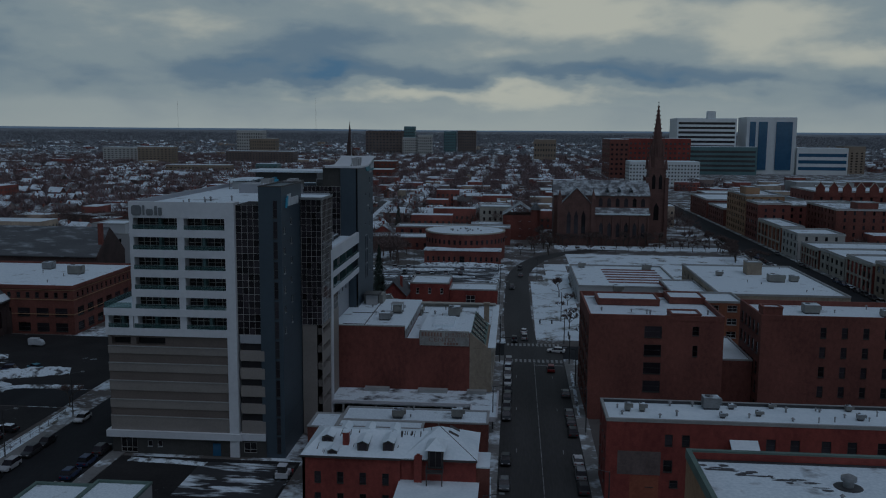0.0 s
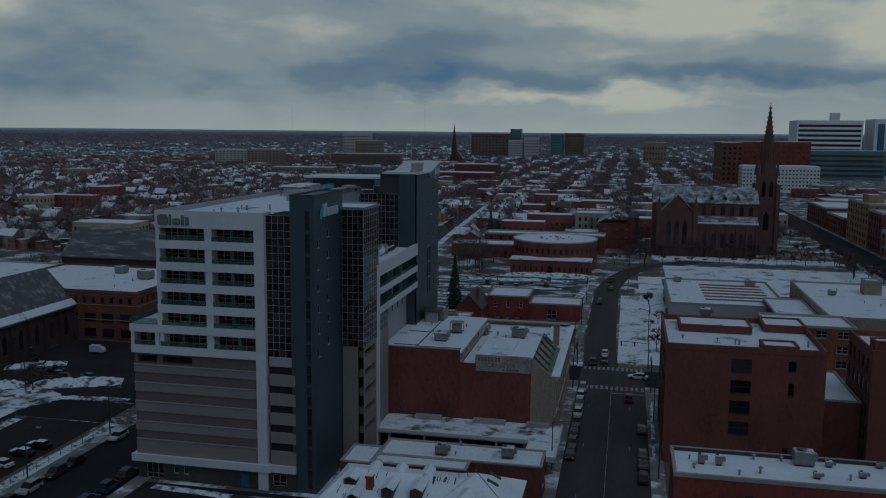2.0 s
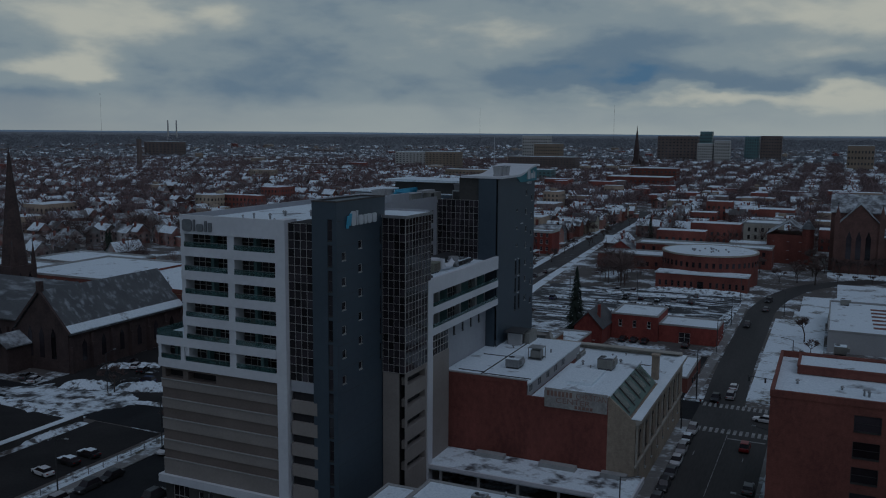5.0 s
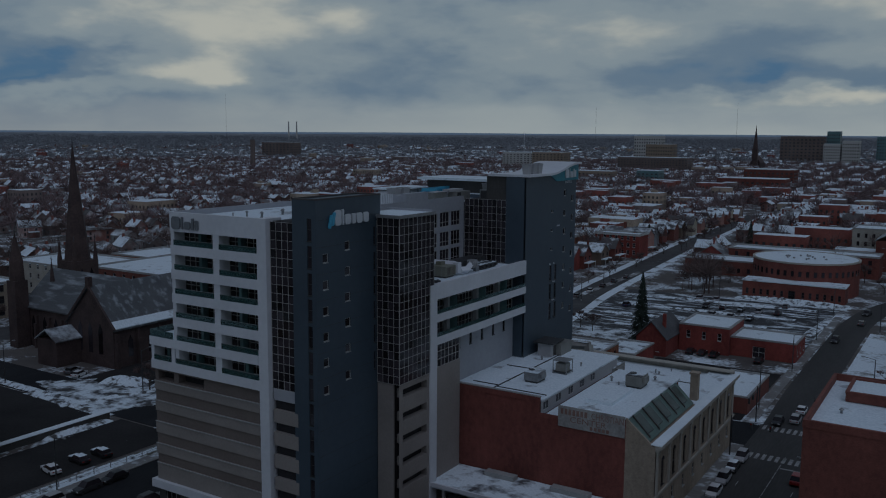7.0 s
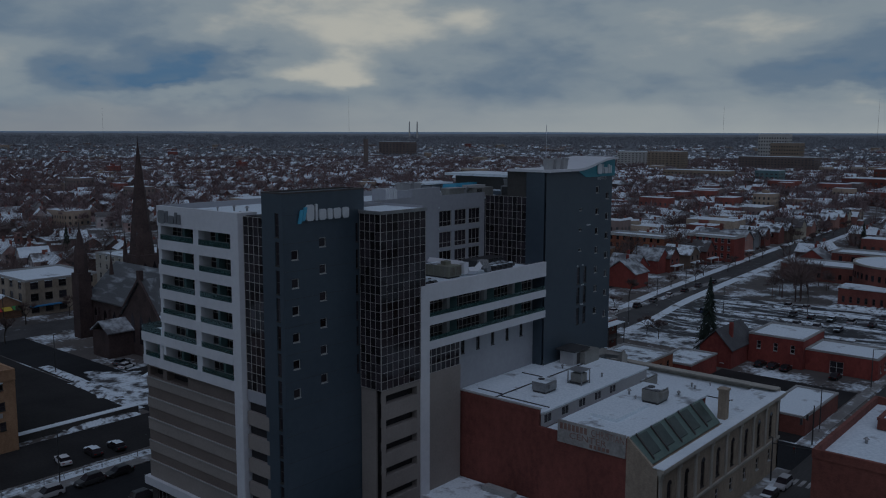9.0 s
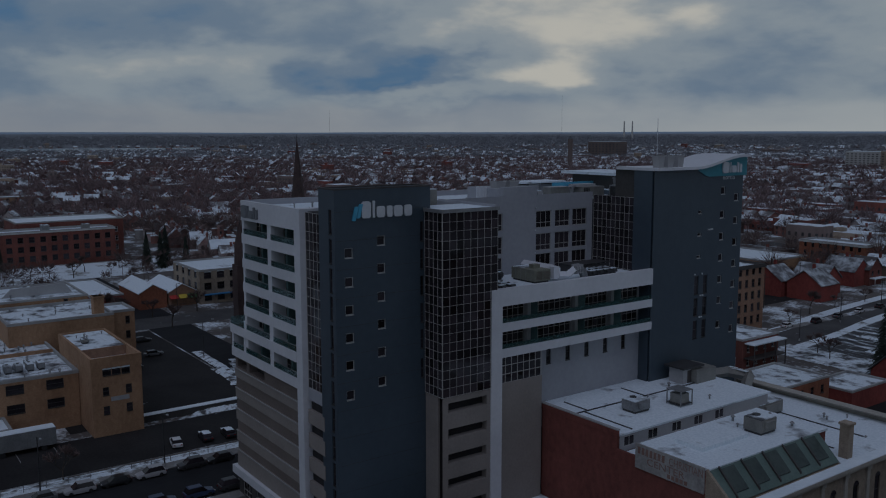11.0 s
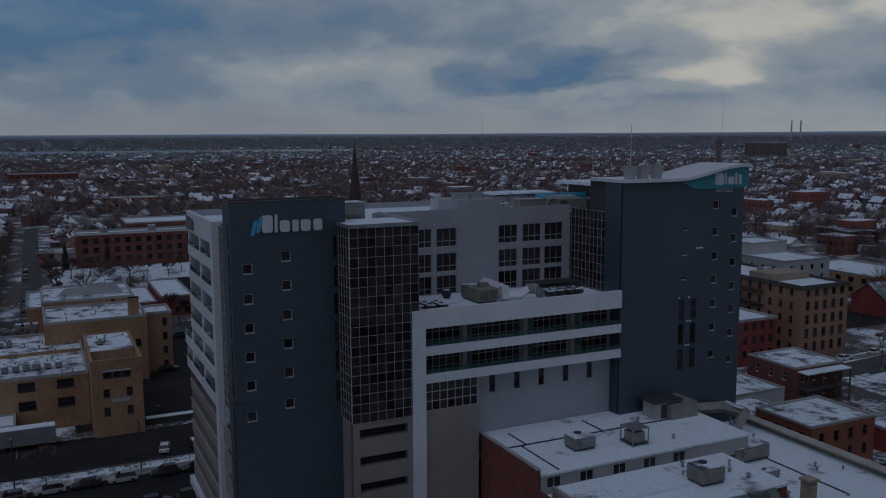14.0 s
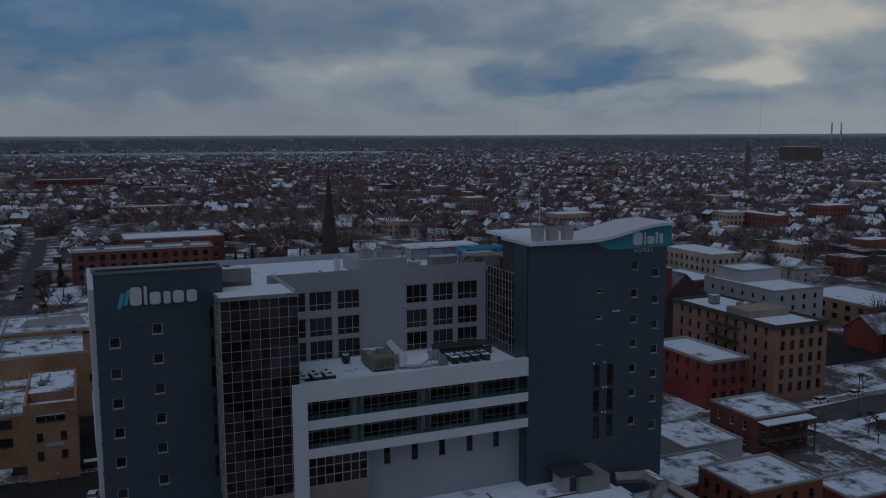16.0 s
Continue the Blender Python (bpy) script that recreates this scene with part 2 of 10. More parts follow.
SLATE = surface("slate", ((0.07, 0.074, 0.08), (0.115, 0.12, 0.126)), 0.7, (0.3, 5.0), bump=0.3, stretch=(0.25, 1, 1), snow=(0.52, 1.0, 0.6))
SLATE_SNOWY = surface("snowy_slate", ((0.10, 0.10, 0.105), (0.16, 0.16, 0.165)), 0.7, (0.3, 5.0), bump=0.3, snow=(0.44, 0.74, 0.3))
PANEL_WHITE = surface("white_panel", ((0.56, 0.57, 0.60), (0.65, 0.66, 0.69)), 0.5, (0.15, 1.5))
PANEL_BLUE = surface("slate_blue_panel", ((0.040, 0.059, 0.078), (0.053, 0.076, 0.097)), 0.45, (0.1, 1.0))
PANEL_GREY = surface("grey_panel", ((0.29, 0.298, 0.325), (0.35, 0.358, 0.388)), 0.6, (0.15, 1.5))
PANEL_LIGHT = surface("light_grey_panel", ((0.33, 0.33, 0.335), (0.40, 0.40, 0.405)), 0.7, (0.15, 2.0))
BEIGE = surface("precast_beige", ((0.22, 0.195, 0.178), (0.275, 0.243, 0.222)), 0.85, (0.2, 3.0), bump=0.1)
BEIGE_DARK = surface("precast_brown", ((0.128, 0.102, 0.090), (0.165, 0.134, 0.119)), 0.85, (0.2, 3.0), bump=0.1)
BASE_DARK = surface("dark_masonry", ((0.04, 0.038, 0.036), (0.07, 0.066, 0.062)), 0.8, (0.3, 3.0), bump=0.1)
# near-black fill: paints the shade of interiors behind openings and curtain walls
VOID = surface("interior_shade", ((0.014, 0.013, 0.015), (0.028, 0.025, 0.028)), 0.9, (0.3, 2.0))
GLASS_DARK = surface("dark_glass", ((0.016, 0.0135, 0.016), (0.038, 0.032, 0.037)), 0.07, (0.12, 0.6), spec=0.35, random_tint=0.7)
GLASS_GREEN = surface("green_glass", ((0.05, 0.10, 0.10), (0.10, 0.17, 0.17)), 0.08, (0.2, 1.0), spec=0.6, random_tint=0.3)
GLASS_OLD = surface("old_skylight_glass", ((0.035, 0.05, 0.045), (0.075, 0.095, 0.085)), 0.25, (0.3, 2.0), spec=0.4)
GLASS_BLUE = surface("blue_glass", ((0.012, 0.075, 0.16), (0.03, 0.12, 0.22)), 0.12, (0.05, 0.3), spec=0.7)
FRAME_DARK = surface("dark_frame", ((0.035, 0.033, 0.032), (0.055, 0.052, 0.05)), 0.5, (0.4, 3.0))
MULLION = surface("aluminium_mullion", ((0.36, 0.345, 0.325), (0.46, 0.445, 0.42)), 0.4, (0.4, 3.0), metal=0.2)
TRIM_PALE = surface("pale_trim", ((0.36, 0.36, 0.35), (0.50, 0.50, 0.49)), 0.7, (0.4, 3.0))
TRIM_DARK = surface("dark_trim", ((0.045, 0.04, 0.038), (0.08, 0.07, 0.066)), 0.7, (0.4, 3.0))
METAL_GREY = surface("galvanised_metal", ((0.20, 0.205, 0.21), (0.30, 0.305, 0.31)), 0.45, (0.5, 4.0), metal=0.4)
METAL_DARK = surface("dark_metal", ((0.04, 0.04, 0.042), (0.07, 0.07, 0.072)), 0.5, (0.5, 4.0), metal=0.3)
METAL_BEIGE = surface("beige_sheet_metal", ((0.17, 0.168, 0.155), (0.25, 0.246, 0.225)), 0.5, (0.5, 4.0))
COPPER_GREEN = surface("green_copper", ((0.085, 0.13, 0.115), (0.13, 0.19, 0.165)), 0.7, (0.4, 3.0), snow=(0.68, 0.8, 0.6))
METAL_OLIVE = surface("olive_sheet_metal", ((0.15, 0.15, 0.115), (0.21, 0.21, 0.165)), 0.55, (0.5, 4.0))
METAL_BROWN = surface("brown_louvre", ((0.10, 0.08, 0.065), (0.14, 0.11, 0.09)), 0.6, (0.5, 4.0))
SKY_BLUE = surface("light_blue_paint", ((0.05, 0.30, 0.45), (0.07, 0.36, 0.52)), 0.5, (0.4, 3.0))
TEAL = surface("teal_paint", ((0.025, 0.20, 0.25), (0.04, 0.25, 0.31)), 0.5, (0.4, 3.0))
BUMPER = surface("weathered_concrete", ((0.14, 0.14, 0.14), (0.22, 0.22, 0.215)), 0.85, (0.3, 3.0))
SIGN_WHITE = surface("white_lettering", ((0.46, 0.49, 0.52), (0.56, 0.58, 0.60)), 0.5, (0.5, 3.0))
SIGN_GREY = surface("grey_lettering", ((0.12, 0.13, 0.14), (0.17, 0.18, 0.19)), 0.5, (0.5, 3.0))
BARK = surface("bark", ((0.045, 0.036, 0.030), (0.085, 0.068, 0.056)), 0.9, (1.0, 8.0), bump=0.3)
TWIGS = surface("bare_twigs", ((0.092, 0.061, 0.055), (0.158, 0.110, 0.100)), 0.95, (0.05, 0.5), island=0.4)
# far crowns: distance haze is put into these paler, then bluer colours
TWIGS_FAR = surface("hazed_twigs", ((0.150, 0.104, 0.104), (0.235, 0.170, 0.170)), 0.95, (0.05, 0.5), island=0.4)
WOODS = surface("hazed_woods", ((0.17, 0.178, 0.197), (0.26, 0.268, 0.288)), 0.95, (0.01, 0.1), island=0.3)
# snow patches over a base colour paled blue-grey for distance haze
LAND_FAR = surface("hazed_snowy_land", ((0.13, 0.142, 0.157), (0.20, 0.208, 0.222)), 0.9, (0.004, 0.04), snow=(0.60, 0.72, 0.02))
CONIFER = surface("conifer_needles", ((0.012, 0.022, 0.016), (0.03, 0.045, 0.032)), 0.9, (0.5, 4.0))
RUBBER = surface("tyre_rubber", ((0.012, 0.012, 0.012), (0.022, 0.022, 0.022)), 0.85, (2.0, 9.0))
# lighter than GLASS_DARK: haze over far windows is mixed into the colour
GLASS_FAR = surface("hazed_window_glass", ((0.028, 0.027, 0.030), (0.060, 0.058, 0.062)), 0.3, (0.05, 0.4), island=0.5)
SLUSH = surface("slushy_asphalt", ((0.040, 0.039, 0.040), (0.085, 0.082, 0.082)), 0.75, (0.15, 2.0), bump=0.2, snow=(0.60, 0.80, 0.18), spec=0.3)
LAMP_GLASS = surface("lamp_glass", ((0.45, 0.45, 0.45), (0.6, 0.6, 0.6)), 0.2, (2.0, 9.0))
LAMP_RED = surface("red_lamp_glass", ((0.20, 0.01, 0.01), (0.3, 0.02, 0.02)), 0.2, (2.0, 9.0))


def clear_glass(name, tint, gloss=0.10):
    """A thin sheet of tinted glass: mostly clear, a little glossy."""
    m = bpy.data.materials.new(name)
    m.use_nodes = True
    nt = m.node_tree
    N, L = nt.nodes.new, nt.links.new
    nt.nodes.remove(nt.nodes["Principled BSDF"])
    a, b, x, f = N("ShaderNodeBsdfTransparent"), N("ShaderNodeBsdfGlossy"), N("ShaderNodeMixShader"), N("ShaderNodeFresnel")
    a.inputs["Color"].default_value = (*tint, 1)
    b.inputs["Roughness"].default_value = 0.03
    f.inputs["IOR"].default_value = 1.5
    L(f.outputs[0], x.inputs[0]), L(a.outputs[0], x.inputs[1]), L(b.outputs[0], x.inputs[2])
    d, y = N("ShaderNodeBsdfDiffuse"), N("ShaderNodeMixShader")
    d.inputs["Color"].default_value = (0.10, 0.22, 0.22, 1)
    y.inputs[0].default_value = gloss * 2.2
    L(x.outputs[0], y.inputs[1]), L(d.outputs[0], y.inputs[2])
    L(y.outputs[0], nt.nodes["Material Output"].inputs[0])
    return m


GLASS_RAIL = clear_glass("balustrade_glass", (0.76, 0.86, 0.84))
FAR_TAN = surface("far_tan_brick", ((0.23, 0.175, 0.13), (0.31, 0.24, 0.18)), 0.9, (0.05, 0.5))
FAR_BROWN = surface("far_brown_brick", ((0.125, 0.094, 0.084), (0.18, 0.138, 0.126)), 0.9, (0.05, 0.5))
FAR_PALE = surface("far_pale_render", ((0.40, 0.39, 0.37), (0.50, 0.485, 0.46)), 0.9, (0.05, 0.5))
FAR_TEAL = surface("far_teal_glass", ((0.08, 0.16, 0.17), (0.12, 0.21, 0.22)), 0.4, (0.05, 0.5))
DIRTY_SNOW = surface("ploughed_snow", ((0.05, 0.05, 0.052), (0.11, 0.108, 0.105)), 0.8, (0.4, 3.0), bump=0.4, snow=(0.40, 0.52, 0.45))


# ---- building tools ----
class Shape:
    """Collects faces for one mesh."""

    def __init__(self):
        self.v, self.f = [], []

    def face(self, *pts):
        n = len(self.v)
        self.v.extend(pts)
        self.f.append(tuple(range(n, n + len(pts))))
        return self

    def solid(self, pts, faces):
        n = len(self.v)
        self.v.extend(pts)
        self.f.extend(tuple(n + i for i in f) for f in faces)
        return self

    def box(self, x0, x1, y0, y1, z0, z1):
        return self.solid([(x0, y0, z0), (x1, y0, z0), (x1, y1, z0), (x0, y1, z0), (x0, y0, z1), (x1, y0, z1), (x1, y1, z1), (x0, y1, z1)],
                          [(3, 2, 1, 0), (4, 5, 6, 7), (0, 1, 5, 4), (1, 2, 6, 5), (2, 3, 7, 6), (3, 0, 4, 7)])

    def tube(self, x, y, z0, z1, r0, r1=None, n=12, turn=0.0):
        r1 = r0 if r1 is None else r1
        ring = [(math.cos(turn + 2 * math.pi * i / n), math.sin(turn + 2 * math.pi * i / n)) for i in range(n)]
        pts = [(x + c * r0, y + s * r0, z0) for c, s in ring] + [(x + c * r1, y + s * r1, z1) for c, s in ring]
        faces = [(i, (i + 1) % n, n + (i + 1) % n, n + i) for i in range(n)] + [tuple(range(n - 1, -1, -1)), tuple(range(n, 2 * n))]
        return self.solid(pts, faces)

    def bar(self, a, b, r, n=5, r1=None):
        a, b = Vector(a), Vector(b)
        q = (b - a).to_track_quat("Z", "Y")
        r1 = r if r1 is None else r1
        ring = [q @ Vector((math.cos(2 * math.pi * i / n), math.sin(2 * math.pi * i / n), 0)) for i in range(n)]
        pts = [tuple(a + k * r) for k in ring] + [tuple(b + k * r1) for k in ring]
        return self.solid(pts, [(i, (i + 1) % n, n + (i + 1) % n, n + i) for i in range(n)] + [tuple(range(n - 1, -1, -1)), tuple(range(n, 2 * n))])

    def gable(self, x0, x1, y0, y1, z0, z1, along="x", thick=0.25):
        """Two roof slopes with thickness; the ridge runs along x or y."""
        if along == "x":
            m = (y0 + y1) / 2
            prof = [(y0, z0), (m, z1), (y1, z0), (y1, z0 - thick), (m, z1 - thick), (y0, z0 - thick)]
            a, b = [(x0, p, q) for p, q in prof], [(x1, p, q) for p, q in prof]
        else:
            m = (x0 + x1) / 2
            prof = [(x0, z0), (m, z1), (x1, z0), (x1, z0 - thick), (m, z1 - thick), (x0, z0 - thick)]
            a, b = [(p, y0, q) for p, q in prof], [(p, y1, q) for p, q in prof]
        return self.solid(a + b, [(i, (i + 1) % 6, 6 + (i + 1) % 6, 6 + i) for i in range(6)] + [(0, 5, 4, 1), (1, 4, 3, 2), (6, 7, 10, 11), (7, 8, 9, 10)])

    def pent(self, x0, x1, y0, y1, z0, z1, zr, along="x"):
        """Gabled walls: a box with its two end walls carried up to the ridge."""
        if along == "x":
            m = (y0 + y1) / 2
            prof = [(y0, z0), (y0, z1), (m, zr), (y1, z1), (y1, z0)]
            a, b = [(x0, p, q) for p, q in prof], [(x1, p, q) for p, q in prof]
        else:
            m = (x0 + x1) / 2
            prof = [(x0, z0), (x0, z1), (m, zr), (x1, z1), (x1, z0)]
            a, b = [(p, y0, q) for p, q in prof], [(p, y1, q) for p, q in prof]
        return self.solid(a + b, [(0, 1, 6, 5), (1, 2, 7, 6), (2, 3, 8, 7), (3, 4, 9, 8), (0, 4, 3, 2, 1), (5, 6, 7, 8, 9)])

    def lattice(self, bars_u, bars_v, d0, d1, place):
        """A grid of bars in one piece: bars_u and bars_v are (low, high) strips; place(u, d, v) gives the point."""
        us, vs = sorted({k for b in bars_u for k in b}), sorted({k for b in bars_v for k in b})
        solid_u = [any(lo <= (a + b) / 2 <= hi for lo, hi in bars_u) for a, b in zip(us, us[1:])]
        solid_v = [any(lo <= (a + b) / 2 <= hi for lo, hi in bars_v) for a, b in zip(vs, vs[1:])]
        full = lambda i, j: 0 <= i < len(solid_u) and 0 <= j < len(solid_v) and (solid_u[i] or solid_v[j])
        for i in range(len(solid_u)):
            for j in range(len(solid_v)):
                if not full(i, j):
                    continue
                a, b, c, d = us[i], us[i + 1], vs[j], vs[j + 1]
                for k in (d0, d1):
                    self.face(place(a, k, c), place(b, k, c), place(b, k, d), place(a, k, d))
                for ok, p, q in ((full(i - 1, j), (a, c), (a, d)), (full(i + 1, j), (b, c), (b, d)), (full(i, j - 1), (a, c), (b, c)), (full(i, j + 1), (a, d), (b, d))):
                    if not ok:
                        self.face(place(p[0], d0, p[1]), place(q[0], d0, q[1]), place(q[0], d1, q[1]), place(p[0], d1, p[1]))
        return self

    def mesh(self, name, material, smooth=False):
        me = bpy.data.meshes.new(name)
        me.from_pydata([tuple(p) for p in self.v], [], self.f)
        me.materials.append(material)
        bm = bmesh.new()
        bm.from_mesh(me)
        bmesh.ops.remove_doubles(bm, verts=bm.verts, dist=0.0005)
        bmesh.ops.recalc_face_normals(bm, faces=bm.faces)
        bm.to_mesh(me)
        bm.free()
        if smooth:
            me.polygons.foreach_set("use_smooth", [True] * len(me.polygons))
        return me


def thing(name, base, label, category, group="", kind=""):
    """The Empty that carries the parts of a thing, at its base."""
    e = new(name)
    e.location = base
    e.empty_display_size = 0.5
    return tagged(e, label, category, group, kind)


def under(ob, parent):
    """Parents ob and keeps its place in the world."""
    ob.parent = parent
    if parent.parent is None:
        ob.matrix_parent_inverse = Matrix.Translation(parent.location).inverted()
    return ob


def part(name, shape, material, parent, label="", smooth=False):
    """One mesh under a thing; shape in world places."""
    ob = new(name, shape.mesh(name, material, smooth) if isinstance(shape, Shape) else shape)
    under(ob, parent)
    return tagged(ob, label) if label else ob


def sub(name, me, parent):
    """A mesh that stands in its parent part's own space."""
    ob = new(name, me)
    ob.parent = parent
    return ob


def setting(name, shape, material, label, category, kind="structure"):
    return tagged(new(name, shape.mesh(name, material)), label, category, kind=kind)


TURNS = {"S": 0.0, "E": 90.0, "N": 180.0, "W": -90.0}


def at_side(side, plane, a, z):
    """The place on a wall: plane is the wall's y (S, N) or x (E, W), a runs along it."""
    return (a, plane, z) if side in "SN" else (plane, a, z)


def holed_wall(s, side, plane, a0, a1, z0, z1, holes, depth=0.3):
    """A wall face with rectangular openings (a centre, z bottom, width, height) and their reveals."""
    av = sorted({a0, a1, *[round(h[0] - h[2] / 2, 4) for h in holes], *[round(h[0] + h[2] / 2, 4) for h in holes]})
    zv = sorted({z0, z1, *[round(h[1], 4) for h in holes], *[round(h[1] + h[3], 4) for h in holes]})
    inward = {"S": 1, "E": -1, "N": -1, "W": 1}[side] * depth
    for i in range(len(av) - 1):
        run = None
        for j in range(len(zv) - 1):
            ca, cz = (av[i] + av[i + 1]) / 2, (zv[j] + zv[j + 1]) / 2
            inside = any(abs(ca - h[0]) < h[2] / 2 and h[1] < cz < h[1] + h[3] for h in holes)
            if not inside:
                run = zv[j] if run is None else run
            if run is not None and (inside or j == len(zv) - 2):
                top = zv[j] if inside else zv[j + 1]
                s.face(at_side(side, plane, av[i], run), at_side(side, plane, av[i + 1], run), at_side(side, plane, av[i + 1], top), at_side(side, plane, av[i], top))
                run = None
    for a, z, w, h in holes:
        l, r, t = a - w / 2, a + w / 2, z + h
        for (p, q), (u, v) in (((l, z), (r, z)), ((r, z), (r, t)), ((r, t), (l, t)), ((l, t), (l, z))):
            s.face(at_side(side, plane, p, q), at_side(side, plane, u, v), at_side(side, plane + inward, u, v), at_side(side, plane + inward, p, q))


KIT = {}


def window_meshes(w, h, style):
    """Frame and pane of one window size, made once; facing -y, foot at z = 0."""
    key = (round(w, 2), round(h, 2), style)
    if key in KIT:
        return KIT[key]
    fr, t = Shape(), min(0.09, w * 0.09)
    bu, bv, mat, sill = [(-w / 2, -w / 2 + t), (w / 2 - t, w / 2)], [(0, t), (h - t, h)], TRIM_PALE, 0.14
    if style == "sash":
        bv.insert(1, (h * 0.5 - 0.05, h * 0.5 + 0.05))
        if w > 1.6:
            bu.insert(1, (-0.05, 0.05))
    elif style == "grid":
        n = max(2, round(w / 1.0))
        bu[1:1] = [(-w / 2 + w * i / n - 0.028, -w / 2 + w * i / n + 0.028) for i in range(1, n)]
        bv.insert(1, (h * 0.30, h * 0.30 + 0.08))
        mat, sill = MULLION, 0.0
    elif style == "dark":
        bv.insert(1, (h * 0.5 - 0.03, h * 0.5 + 0.03))
        mat, sill = FRAME_DARK, 0.1
    elif style == "punched":
        sill = 0.06
    fr.lattice(bu, bv, 0.12, 0.22, lambda u, d, v: (u, d, v))
    if sill:
        fr.box(-w / 2, w / 2, -sill, 0.12, -sill, 0)
    pane = Shape().box(-w / 2 + t, w / 2 - t, 0.165, 0.18, t, h - t)
    KIT[key] = (fr.mesh("window", mat), pane.mesh("pane", GLASS_DARK))
    return KIT[key]


def window(parent, side, plane, a, z, w, h, style="sash"):
    if style == "far":
        key = (round(w, 2), round(h, 2), style)
        if key not in KIT:
            KIT[key] = (Shape().box(-w / 2, w / 2, 0.2, 0.24, 0, h).mesh("window", GLASS_DARK), None)
    fr, pn = KIT[key] if style == "far" else window_meshes(w, h, style)
    ob = new("window", fr)
    ob.location = at_side(side, plane, a, z)
    ob.rotation_euler = (0, 0, radians(TURNS[side]))
    under(ob, parent)
    if pn:
        sub("pane", pn, ob)
    return ob


def rows(a0, a1, n, z0, step, m, w, h):
    """A regular field of openings: n across between a0 and a1, m storeys."""
    return [(a0 + (a1 - a0) * (i + 0.5) / n, z0 + step * j, w, h) for j in range(m) for i in range(n)]


def roof_ring(s, x0, x1, y0, y1, z0, z1, t=0.35, out=0.06):
    """A parapet's coping as a closed ring."""
    s.box(x0 - out, x1 + out, y0 - out, y0 + t, z0, z1).box(x0 - out, x1 + out, y1 - t, y1 + out, z0, z1)
    s.box(x0 - out, x0 + t, y0 + t, y1 - t, z0, z1).box(x1 - t, x1 + out, y0 + t, y1 - t, z0, z1)


FOOT = []


def flat_house(name, label, category, x0, x1, y0, y1, top, wall, roof=None, trim=None, openings=None, style="sash", parapet=0.7, base=0.0, cornice=0.0, group=""):
    """A flat-roofed building: walls with real openings, coping, snow-covered roof, windows."""
    e = thing(name, ((x0 + x1) / 2, (y0 + y1) / 2, base), label, category, group)
    openings = openings or {}
    FOOT.append((x0, x1, y0, y1))
    s = Shape()
    for side, plane, a0, a1 in (("S", y0, x0, x1), ("N", y1, x0, x1), ("W", x0, y0, y1), ("E", x1, y0, y1)):
        holed_wall(s, side, plane, a0, a1, base, top, openings.get(side, []))
    s.box(x0 + 0.31, x1 - 0.31, y0 + 0.31, y1 - 0.31, base, base + 0.1)
    part("wall", s, wall, e)
    part("roof", Shape().box(x0 + 0.02, x1 - 0.02, y0 + 0.02, y1 - 0.02, top - parapet - 0.3, top - parapet), roof or ROOF_SNOW, e, "flat roof under patchy snow")
    c = Shape()
    roof_ring(c, x0, x1, y0, y1, top - parapet + 0.004, top + 0.08, 0.35, 0.08)
    part("coping", c, trim or CONCRETE, e)
    if cornice:
        c = Shape()
        roof_ring(c, x0, x1, y0, y1, top - 0.9, top - 0.25, 0.3, cornice)
        part("cornice", c, trim or TRIM_PALE, e)
    for side, plane in (("S", y0), ("N", y1), ("W", x0), ("E", x1)):
        for a, z, w, h in openings.get(side, []):
            window(e, side, plane, a, z, w, h, style)
    return e


def hvac(x, y, z, w, d, h, material=None, label="grey metal rooftop air handler under snow", turn=0.0):
    """A rooftop air handler: cabinet, curb, fan housings, snow lid."""
    e = thing("rooftop_unit", (x, y, z), label, "air handler", "rooftop units")
    m = material or METAL_BEIGE
    part("curb", Shape().box(x - w / 2 + 0.1, x + w / 2 - 0.1, y - d / 2 + 0.1, y + d / 2 - 0.1, z, z + 0.3), METAL_DARK, e)
    b = Shape().box(x - w / 2, x + w / 2, y - d / 2, y + d / 2, z + 0.3, z + h)
    b.box(x - w * 0.2, x + w * 0.2, y - d / 2 - 0.05, y - d / 2 - 0.002, z + 0.5, z + h * 0.85)
    b.box(x + w / 2 + 0.002, x + w / 2 + 0.4, y - d * 0.3, y + d * 0.3, z + h * 0.45, z + h * 0.9)
    part("cabinet", b, m, e)
    part("snow_cap", Shape().box(x - w / 2 + 0.05, x + w / 2 - 0.05, y - d / 2 + 0.05, y + d / 2 - 0.05, z + h + 0.004, z + h + 0.1), ROOF_THIN, e, "thin layer of snow")
    f = Shape()
    f.tube(x - w * 0.22, y, z + h + 0.1, z + h + 0.22, min(w, d) * 0.2, n=12)
    part("fan_housing", f, METAL_DARK, e)
    return e


def vent(x, y, z, h=0.9, r=0.2, material=None):
    """A vent pipe with its cowl."""
    m = material or METAL_GREY
    ob = tagged(new("roof_vent", Shape().tube(0, 0, 0, h, r * 0.6, n=8).mesh("roof_vent", m)), "small metal roof vent pipe with a cowl", "vent", "roof vents")
    ob.location = (x, y, z)
    sub("cowl", Shape().tube(0, 0, h, h + r, r * 1.3, r * 0.3, n=8).mesh("cowl", m), ob)
    return ob


# ---- ground, roads, pavements ----
def far_rise(d):
    """The land lies level near by and lifts very gently far out, as the woods on the skyline do."""
    k = max(0.0, (d - 1700.0) / 3100.0)
    return 53.0 * k * k


